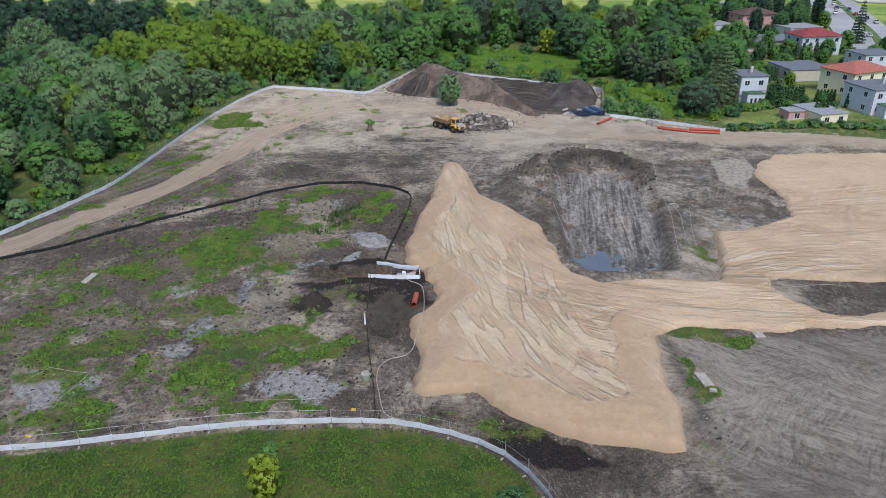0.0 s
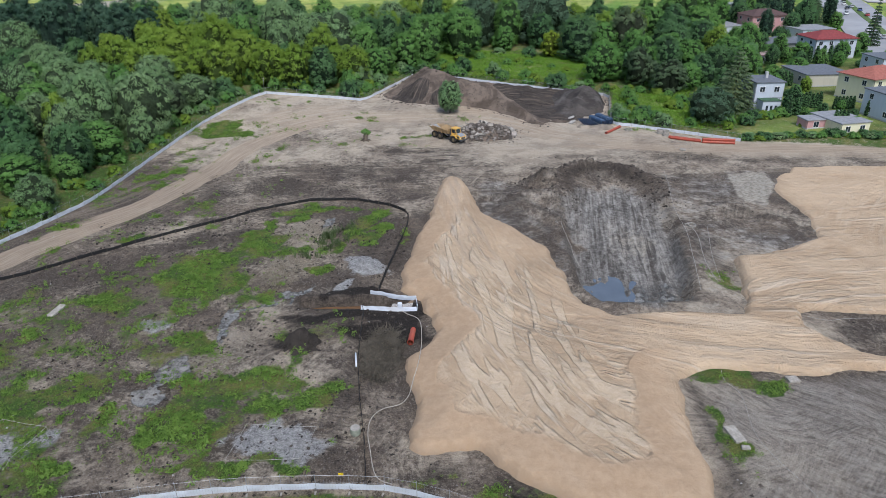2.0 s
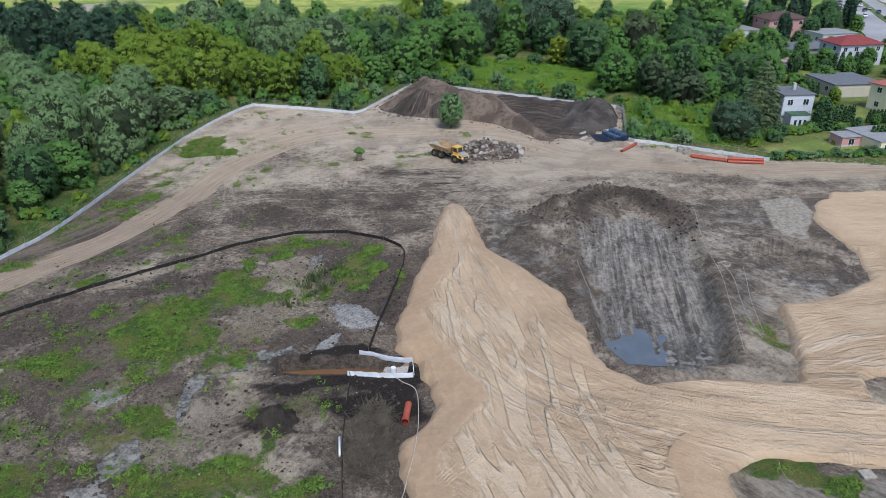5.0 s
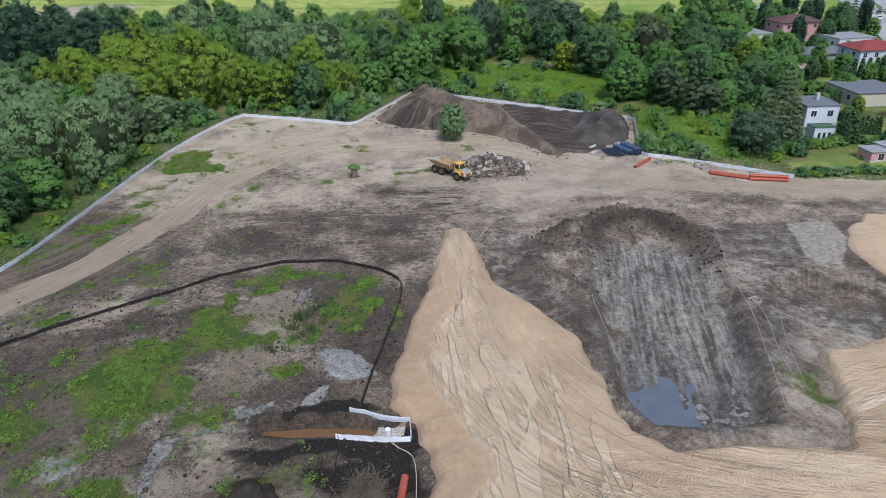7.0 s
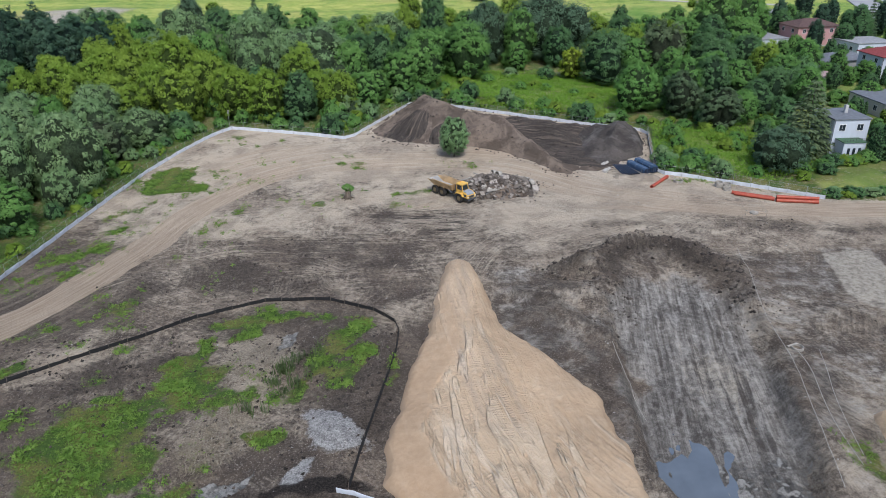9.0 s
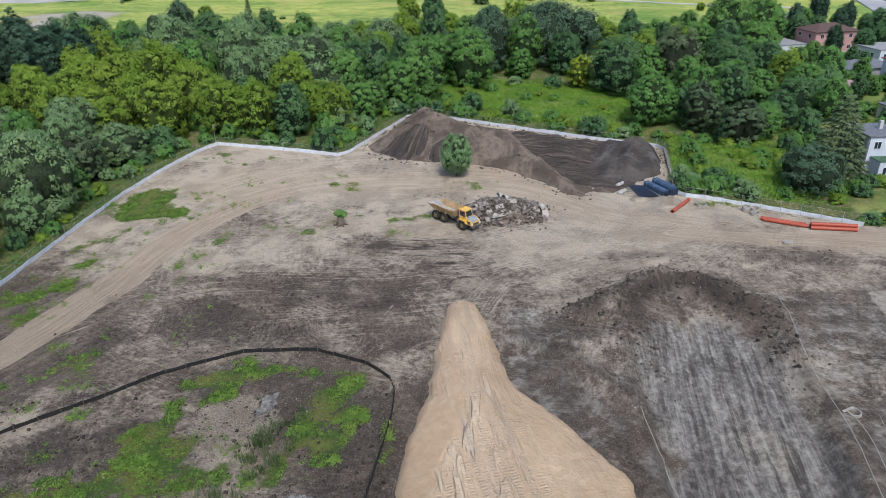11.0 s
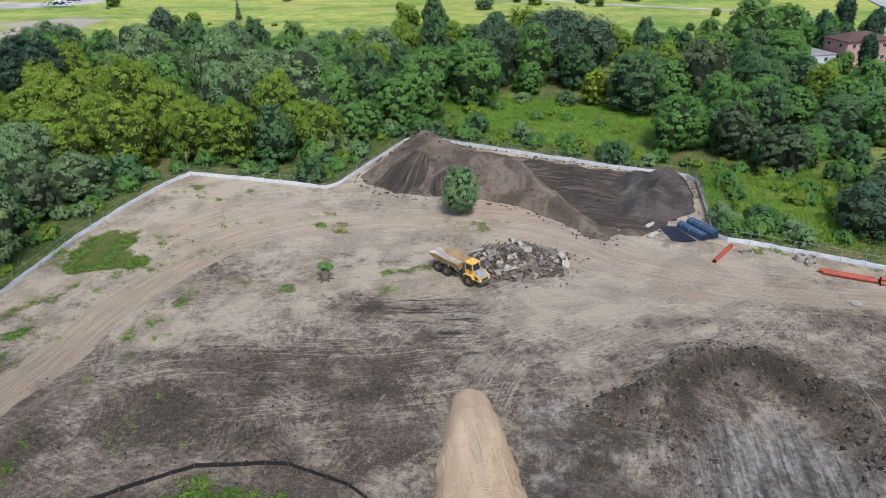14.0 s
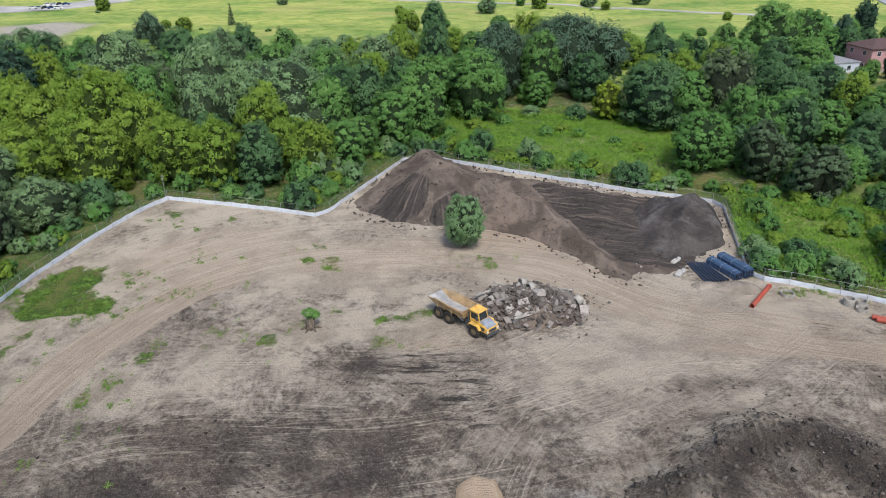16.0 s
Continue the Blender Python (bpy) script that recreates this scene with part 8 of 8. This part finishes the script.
house("white two-storey house with green terrace and flat grey roof", 81.6, 196.0, 4, 7.8, 8.5, 8.2, "white", "grey", "flat", 2, 2, 2, True)
house("pink two-storey house with brown hipped roof", 128.5, 318.5, 12, 17, 11, 7.6, "pink", "brown", "hip", 2, 3, 2)
house("olive-beige box house with flat roof", 135.5, 360, 9, 12, 10, 7.0, "olive", "felt", "flat", 2, 2, 2)
house("low white building with flat roof", 112, 316, 15, 15, 13, 3.4, "white", "felt", "flat", 1, 2, 2, chimney=False)
house("white house with dark red hipped roof", 129.3, 263.7, 8, 15.5, 11, 7.2, "white", "red", "hip", 2, 4, 2)
house("low grey workshop with flat grey roof", 107.8, 222.2, 7, 14.4, 14, 3.8, "beige", "grey", "flat", 1, 0, 2, chimney=False)
house("yellow house with orange tiled roof", 115.4, 201.1, 24, 15, 11, 7.2, "yellow", "orange", "hip", 2, 3, 2)
house("pale blue-white house with dark roof", 110.5, 181.5, 12, 12, 11, 6.8, "white", "grey", "flat", 2, 3, 2, True)
house("cream garage with flat grey roof", 94.1, 170.2 + 4.0, 14, 8.2, 10.5, 3.2, "yellow", "felt", "flat", 1, 2, 0, chimney=False)
house("brick shed with small felt roof", 88.0, 178.5, 8, 5.0, 4.0, 2.5, "pink", "felt", "flat", 1, 1, 0, chimney=False)
house("low shed with faded pink roof", 106.7, 256.5, 10, 8, 6.5, 3.0, "white", "pinkish", "flat", 1, 2, 1, chimney=False)
house("low house with grey hipped roof and brick chimney", 119.5, 277, 14, 17, 9, 3.4, "grey", "grey", "hip", 1, 2, 1)
house("long white house with flat roof", 141.5, 300.2, 12, 15, 12, 4.6, "white", "felt", "flat", 1, 3, 2, chimney=False)
house("pale house with grey flat roof", 137.5, 236, 8, 12, 10, 5.6, "white", "grey", "flat", 2, 3, 2, chimney=False)
for x, y, s in [(88.6, 190 + 0.9 * k, 1.1 + 0.1 * (k % 2)) for k in range(4)] + [(95.4 + 0.95 * k, 198.2 - 0.1 * k, 0.9 + 0.06 * (k % 3)) for k in range(6)] + [(104.0 + 0.95 * k, 197.0, 0.8) for k in range(6)] + [(90.2, 191.6, 1.7), (91.3, 192.6, 1.5), (90.9, 190.6, 1.3)] + [(125 + 2.6 * k, 257.5 + 0.6 * k, 1.3) for k in range(6)] \
        + [(96.2 + 0.9 * k, 181.2, 0.9) for k in range(4)] + [(109 + 0.9 * k, 190 + k, 1.0) for k in range(3)] + [(104.0, 224 + 2 * k, 0.9) for k in range(4)]:
    plant("thuja", x, y, s, 0, x * 71, 1.0)
q = rnd(71)
for k in range(44):
    plant("bush", 71.5 + k * 0.98, 175.6 - k * 0.06 + q.uniform(-0.8, 0.8), q.uniform(0.5, 0.75), q.randint(4), q.uniform(0, 360), 0.8, "rough green hedge shrub along the garden edge", "hedge_shrub", "hedge along the gardens")
for x, y, s in ((82.5, 190.8, 1.1), (85, 190.5, 1.0), (87, 191, 1.1), (93, 191.2, 0.9), (95, 186.8, 0.5), (91, 196, 0.6), (93, 199, 0.6), (102, 234.7, 0.8), (98, 238, 1.2), (107, 232, 0.7), (77, 187, 0.8), (80, 190.5, 0.9), (84, 190.2, 0.9), (92, 184, 0.8), (96, 190, 0.9), (88, 181, 0.5), (98, 212, 0.7), (103, 213, 0.5), (112, 246, 0.8), (120, 250, 0.9), (100, 228, 0.9), (133, 255, 0.8), (140, 252, 0.8),
                (110, 262, 1.2), (116, 268, 1.5), (124, 272, 1.4), (147, 270, 1.3), (126, 312, 1.0), (150, 296, 1.2), (105, 240, 1.4), (97, 246, 1.3), (128, 230, 1.0), (122, 226, 1.0)):
    plant("bush", x, y, s, int(x) % 3, x * 13, 0.9, "garden shrub between the houses", "garden_shrub", "garden shrubs")


# ---- far road, cars, yard ----
M_ASPH = plain("pale_asphalt", (0.34, 0.345, 0.36), 0.9, 0, 0.2, 0.05, 0, 0.2)
M_VERGE = plain("verge_grass", (0.10, 0.16, 0.04), 0.9, 0, 0.3, 0.2)
M_YARD = plain("pale_yard", (0.42, 0.40, 0.38), 0.9, 0, 0.25, 0.05)


def strip(name, label, pts, wide, z, mat):
    p = curve_pts(pts, 4)
    vs, fs = [], []
    for i, q in enumerate(p):
        d = p[min(i + 1, len(p) - 1)] - p[max(i - 1, 0)]
        n = np.array([-d[1], d[0]]) / np.linalg.norm(d) * wide / 2
        far = float(1 - smooth(150, 900, np.hypot(q[0], q[1] - 150)))
        h = z + float(base_height(q[:1], q[1:])[0]) * far
        vs += [(q[0] + n[0], q[1] + n[1], h), (q[0] - n[0], q[1] - n[1], h), (q[0] - n[0], q[1] - n[1], h - 0.8), (q[0] + n[0], q[1] + n[1], h - 0.8)]
    for i in range(len(p) - 1):
        o, e = i * 4, i * 4 + 4
        fs += [(o, o + 1, e + 1, e), (o + 1, o + 2, e + 2, e + 1), (o + 3, o, e, e + 3)]
    return tagged(part(name, Shape().add(vs, fs), mat), label, "road", kind="structure")


strip("road", "pale grey dual road behind the houses", [(160, 270), (180, 315), (200, 370), (222, 430), (250, 520), (290, 640)], 24, 0.5, M_ASPH)
strip("verge", "grass strip between the carriageways", [(162, 266), (183.5, 315), (203, 370), (225, 430), (253, 520), (292, 640)], 3, 0.62, M_VERGE)
strip("track_far", "pale concrete path across the far meadow", [(-260, 585), (-82, 540), (8, 507), (78, 485), (130, 456), (175, 440)], 4.0, 0.35, M_YARD)
strip("yard", "pale paved yard beyond the meadow", [(-300, 520), (-235, 500), (-200, 540), (-180, 620)], 26, 0.3, M_YARD)
strip("yard", "pale car park beside the road", [(245, 420), (262, 480), (285, 560)], 22, 0.4, M_YARD)


def car(x, y, turn, c, seed):
    root = thing("car", "small %s car on the road" % c[0], "car", pose(x, y, 0.55 + float(base_height(np.array([x]), np.array([y]))[0]), 0, 0, turn), "cars on the road")
    mat = CARS[c[0]]
    part("body", Shape().prism([(-2.1, 0.35), (-2.15, 0.75), (-1.5, 0.95), (0.9, 0.92), (2.0, 0.78), (2.15, 0.4)], -0.85, 0.85), mat, root)
    part("cabin", Shape().prism([(-1.6, 0.92), (-1.2, 1.42), (0.3, 1.42), (1.0, 0.9)], -0.74, 0.74), M_GLASS, root, "dark glazed cabin")
    part("car_roof", Shape().box((-0.45, 0, 1.44), (1.5, 1.4, 0.06), None, 0.02), mat, root)
    for xx in (-1.3, 1.35):
        for s in (-1, 1):
            part("wheel", Shape().tube([(xx, s * 0.68, 0.32), (xx, s * 0.88, 0.32)], 0.32, 10), M_TYRE, root)


CARS = {k: plain("car_" + k, c, 0.3, 0, 0.08, 1) for k, c in (("white", (0.7, 0.7, 0.7)), ("silver", (0.42, 0.43, 0.45)), ("black", (0.02, 0.02, 0.025)), ("blue", (0.03, 0.06, 0.18)), ("red", (0.3, 0.03, 0.03)))}
for i, (x, y, k) in enumerate(((214, 410, "white"), (206, 391, "black"), (212, 398, "silver"), (209, 384, "blue"), (203, 366, "red"), (201, 352, "black"), (180, 322, "white"), (199, 340, "silver"), (222, 426, "black"), (196, 372, "white"), (176, 303, "silver"), (231, 452, "red"))):
    car(x, y, 70 + (i % 2) * 180, (k,), i)
for i in range(9):
    car(-222 + (i % 5) * 3.4, 492 + (i // 5) * 16, 15, (("white", "silver", "black", "blue", "white")[i % 5],), i)


# ---- loose growth and debris ----
def blades(name, label, category, xs, ys, zs, size, per, mat, seed, width=0.07, lean=0.5):
    """Tufts of bent leaf blades."""
    r = rnd(seed)
    n = len(xs)
    x, y, z = np.repeat(xs, per), np.repeat(ys, per), np.repeat(zs, per)
    s = np.repeat(size, per) * r.uniform(0.55, 1.25, n * per)
    w = r.uniform(0, 2 * np.pi, n * per)
    ox, oy = r.normal(size=n * per) * 0.16, r.normal(size=n * per) * 0.16
    dx, dy = np.cos(w), np.sin(w)
    ln = s * lean * r.uniform(0.3, 1.2, n * per)
    b = np.stack([x + ox, y + oy, z - 0.06], 1)
    side = np.stack([-dy, dx, 0 * dx], 1) * (width * r.uniform(0.6, 1.4, n * per))[:, None]
    mid = b + np.stack([dx * ln * 0.4, dy * ln * 0.4, s * 0.62 + 0.06], 1)
    tip = b + np.stack([dx * ln, dy * ln, s + 0.02], 1)
    v = np.stack([b - side * 0.6, b + side * 0.6, mid + side, tip, mid - side], 1).reshape(-1, 3)
    o = np.arange(n * per)[:, None] * 5
    f = np.concatenate([np.concatenate([o, o + 1, o + 2, o + 4], 1)])
    me = mesh_of(name, v, f, [mat])
    t = np.concatenate([o + 4, o + 2, o + 3], 1)
    me2 = mesh_of(name, v, np.concatenate([np.concatenate([o, o + 1, o + 2], 1), np.concatenate([o, o + 2, o + 4], 1), t]), [mat])
    bpy.data.meshes.remove(me)
    return tagged(new(name, me2), label, category, kind="stuff")


def scatter(n, x0, x1, y0, y1, want, seed):
    r = rnd(seed)
    x, y = r.uniform(x0, x1, n), r.uniform(y0, y1, n)
    k = want(x, y) > r.rand(n)
    return x[k], y[k]


def herbs(name, label, x, y, z, tall, size, mat, seed):
    """A carpet of small leaves on a lumpy surface."""
    r = rnd(seed)
    n = len(x)
    p = np.stack([x, y, z + tall * r.uniform(0.55, 1.05, n)], 1)
    nn = r.normal(size=(n, 3)) * 0.55
    nn[:, 2] += 1
    nn /= np.linalg.norm(nn, axis=1)[:, None]
    a = np.cross(nn, r.normal(size=(n, 3)))
    a /= np.linalg.norm(a, axis=1)[:, None]
    a[:, 2] += 0.45
    b = np.cross(nn, a)
    sz = (size * r.uniform(0.5, 1.5, n))[:, None]
    v = np.stack([p - a * sz * 0.5 + b * sz * 0.3, p + a * sz * 0.8, p - a * sz * 0.5 - b * sz * 0.3], 1).reshape(-1, 3)
    return tagged(new(name, mesh_of(name, v, np.arange(n * 3).reshape(-1, 3), [mat])), label, "weeds", kind="stuff")


def weeds_want(x, y):
    b = np.where(poly_dist(x, y, SAND) > -0.5, 0, weed_cover(x, y))
    return b ** 1.6 * (0.3 + 0.9 * fbm(x, y, 2.0, 3, 77)) * 0.8


M_NETTLE = leaf_material("nettle_leaf", (0.10, 0.21, 0.05), (0.27, 0.42, 0.11), 0.3)


def tufts(name, label, x, y, z, size, mat, seed, leaves=16):
    """Low leafy plants, each a small dome of leaves."""
    r = rnd(seed)
    n = len(x)
    d = r.normal(size=(n, leaves, 3))
    d[..., 2] = np.abs(d[..., 2]) + 0.25
    d /= np.linalg.norm(d, axis=2)[..., None]
    sz = size[:, None, None]
    p = np.stack([x, y, z], 1)[:, None] + d * np.array([1.0, 1.0, 0.75]) * sz * r.uniform(0.55, 1.05, (n, leaves, 1))
    a = np.cross(d, r.normal(size=(n, leaves, 3))) + 0.35 * d
    a /= np.linalg.norm(a, axis=2)[..., None]
    b = np.cross(d, a)
    k = sz * r.uniform(0.3, 0.52, (n, leaves, 1))
    v = np.stack([p - a * k * 0.5 + b * k * 0.32, p - a * k * 0.5 - b * k * 0.32, p + a * k * 0.8], 2).reshape(-1, 3)
    return tagged(new(name, mesh_of(name, v, np.arange(n * leaves * 3).reshape(-1, 3), [mat])), label, "weeds", kind="stuff")


x, y = scatter(270000, -78, 60, 56, 222, weeds_want, 81)
tufts("weeds", "patchy green weeds on the disturbed ground", x, y, site_height(x, y), (0.14 + 0.42 * smooth(0.3, 0.75, fbm(x, y, 2.6, 4, 85))) * rnd(84).uniform(0.5, 1.4, len(x)), M_TUFT, 83, 16)
x, y = scatter(150000, -78, 26, 26, 62, lambda x, y: smooth(30, 46, y + 8 * (fbm(x, y, 9, 4, 128) - 0.5)) * smooth(-76, -58, x) * smooth(24, 14, x) * smooth(0.2, -0.8, poly_dist(x, y, [(-300, 55.2)] + [(a, b - 0.9) for a, b in NEAR[1:]] + [(25, -200), (400, -200), (400, 900), (-300, 900)])), 86)
herbs("tall_grass", "tall lush green grass outside the fence", x, y, base_height(x, y), 0.1 + 0.75 * smooth(0.25, 0.75, fbm(x, y, 3.0, 5, 87)), 0.17, M_BLADE, 88)
x, y = scatter(230000, -12, 78, 180, 275, lambda x, y: (poly_dist(x, y, FENCE + [(90, 165), (90, 100), (-92, 80)]) < -1.0) * smooth(0, 0.3, np.maximum(blob(x, y, 24, 252, 36, 24, -0.5), blob(x, y, 62, 202, 22, 20, -0.5))), 89)
herbs("meadow_weeds", "bright rank meadow weeds behind the fence", x, y, base_height(x, y), 0.1 + 1.4 * smooth(0.3, 0.75, fbm(x, y, 5, 5, 90)), 0.27, M_WEED, 91)
x, y = scatter(210000, -100, 60, 100, 262, lambda x, y: smooth(0.9, 1.6, poly_dist(x, y, FENCE[1:], False)) * smooth(11, 3, poly_dist(x, y, FENCE[1:], False)) * (poly_dist(x, y, FENCE + [(90, 165), (90, 100), (-92, 80)]) < -0.6) * (0.4 + 0.6 * fbm(x, y, 4, 3, 124)), 125)
herbs("fence_weeds", "dense green nettles and herbs outside the fence", x, y, base_height(x, y), 0.1 + 0.9 * smooth(0.3, 0.75, fbm(x, y, 3, 4, 126)), 0.30, M_NETTLE, 127)
x, y = scatter(45000, -210, 180, 318, 545, lambda x, y: 0.25 + 0.75 * smooth(0.45, 0.6, fbm(x, y, 14, 5, 105)), 106)
herbs("far_meadow_weeds", "uneven tall herbs on the far meadow", x, y, 0 * x, 0.1 + 1.0 * smooth(0.35, 0.7, fbm(x, y, 9, 5, 107)), 0.9, M_WEED, 108)
x, y = scatter(3000, -28, -13, 106, 130, lambda x, y: np.maximum(smooth(0, 0.6, blob(x, y, -18.5, 119.5, 3.0, 6.5, -0.35)), 0.7 * smooth(0, 0.6, blob(x, y, -22, 112.5, 2.2, 2.6, 0))) * smooth(0.35, 0.6, fbm(x, y, 1.6, 3, 119)), 92)
blades("reeds", "grey-green reeds round a small pool", "reeds", x, y, site_height(x, y), 0.8 + 0.7 * fbm(x, y, 2, 3, 93), 5, M_REED, 94, 0.04, 0.5)
x, y = scatter(5200, -34, -4, 76, 126, lambda x, y: np.maximum(smooth(0, 0.5, blob(x, y, -24.5, 108, 4, 8, -0.3)) * 0.8, 0.5 * smooth(0, 0.5, blob(x, y, -23, 122, 4, 5, 0))), 95)
bx, by = scatter(2600, -13, -3, 74, 94, lambda x, y: smooth(0, 0.4, blob(x, y, -8.0, 84.5, 3.0, 7.0)), 112)
blades("twigs", "tangled pile of cut brown brushwood", "brushwood", bx, by, site_height(bx, by), 0.3 + 0.4 * fbm(bx, by, 3, 2, 113), 6, M_TWIG, 114, 0.035, 3.2)
blades("dead_stalks", "heap of dead pale stalks and twigs", "dead stalks", x, y, site_height(x, y), 0.25 + 0.3 * fbm(x, y, 3, 2, 96), 5, M_DRY, 97, 0.03, 2.2)


def clods(name, label, x, y, z, size, mat, seed):
    """Small lumps of earth or stone, each a rough octahedron."""
    r = rnd(seed)
    n = len(x)
    base = np.array([(1, 0, 0), (0, 1, 0), (-1, 0, 0), (0, -1, 0), (0, 0, 0.8), (0, 0, -0.5)], float)
    v = base[None] * (size[:, None, None] * r.uniform(0.6, 1.3, (n, 6, 1))) + r.normal(size=(n, 6, 3)) * size[:, None, None] * 0.12
    w = r.uniform(0, 6.28, n)
    c, s = np.cos(w)[:, None], np.sin(w)[:, None]
    v = np.stack([v[..., 0] * c - v[..., 1] * s, v[..., 0] * s + v[..., 1] * c, v[..., 2]], -1) + np.stack([x, y, z + size * 0.15], 1)[:, None]
    t = np.array([(0, 1, 4), (1, 2, 4), (2, 3, 4), (3, 0, 4), (1, 0, 5), (2, 1, 5), (3, 2, 5), (0, 3, 5)])
    f = (np.arange(n)[:, None, None] * 6 + t[None]).reshape(-1, 3)
    return tagged(new(name, mesh_of(name, v.reshape(-1, 3), f, [mat])), label, "clods", kind="stuff")


def clod_material(name, a, b):
    n = Nodes(name, 0.95, 0, 0.12)
    n.color(n.mix(n.island(), a, b))
    return n.m


M_CLOD = clod_material("dark_clod", (0.03, 0.026, 0.023), (0.13, 0.11, 0.095))
M_PEBBLE = clod_material("pale_stone", (0.22, 0.20, 0.18), (0.50, 0.48, 0.45))
x, y = scatter(60000, -75, 62, 56, 165, lambda x, y: np.maximum(blobs(x, y, DARK, 0.4, -0.2, 0.7) * 0.25, 0.6 * np.exp(-((poly_dist(x, y, PIT) - 0.5) / 4.0) ** 2) * smooth(122, 145, y)) * (poly_dist(x, y, SAND) < -0.6), 98)
r = rnd(99)
clods("soil_clods", "crumbled black soil clods on dug ground", x, y, site_height(x, y), 0.05 + 0.2 * r.rand(len(x)) ** 3, M_CLOD, 100)
x, y = scatter(7000, -20, 46, 186, 240, lambda x, y: (poly_dist(x, y, HEAP) > -1.5) * (0.25 + 0.5 * smooth(2.5, 0, poly_dist(x, y, HEAP))), 109)
hx, hy = x, y
x, y = scatter(5200, 8, 46, 122, 158, lambda x, y: (poly_dist(x, y, SAND) < -0.8) * np.maximum(0.9 * np.exp(-((poly_dist(x, y, PIT) - 1.0) / 2.6) ** 2) * smooth(126, 146, y), 0.5 * smooth(0, 0.5, blob(x, y, 18, 145, 6, 4.5, 0.3))), 121)
clods("crest_clods", "coarse dark clods along the crest of the dug pit", x, y, site_height(x, y), 0.08 + 0.36 * rnd(122).rand(len(x)) ** 3, M_CLOD, 123)
x, y = hx, hy
clods("heap_clods", "loose soil clods rolled down the mound", x, y, base_height(x, y) + np.where(poly_dist(x, y, HEAP) > 0.8, tipped(x, y), 0.05), 0.06 + 0.28 * rnd(110).rand(len(x)) ** 3, M_CLOD, 111)
x, y = scatter(11000, -62, -5, 58, 128, lambda x, y: (poly_dist(x, y, SAND) < -0.5) * (0.2 + 0.5 * smooth(0.4, 0.7, fbm(x, y, 4, 4, 115))), 116)
clods("mud_lumps", "lumps of mud and turf on the rough ground", x, y, site_height(x, y), 0.06 + 0.24 * rnd(117).rand(len(x)) ** 3, M_CLOD, 118)
x, y = scatter(16000, -72, 60, 56, 215, lambda x, y: (poly_dist(x, y, SAND) < -0.5) * (0.12 + 0.5 * blobs(x, y, ASH)), 102)
clods("stones", "small pale stones and rubble bits strewn on the soil", x, y, site_height(x, y), 0.035 + 0.13 * rnd(103).rand(len(x)) ** 4, M_PEBBLE, 104)
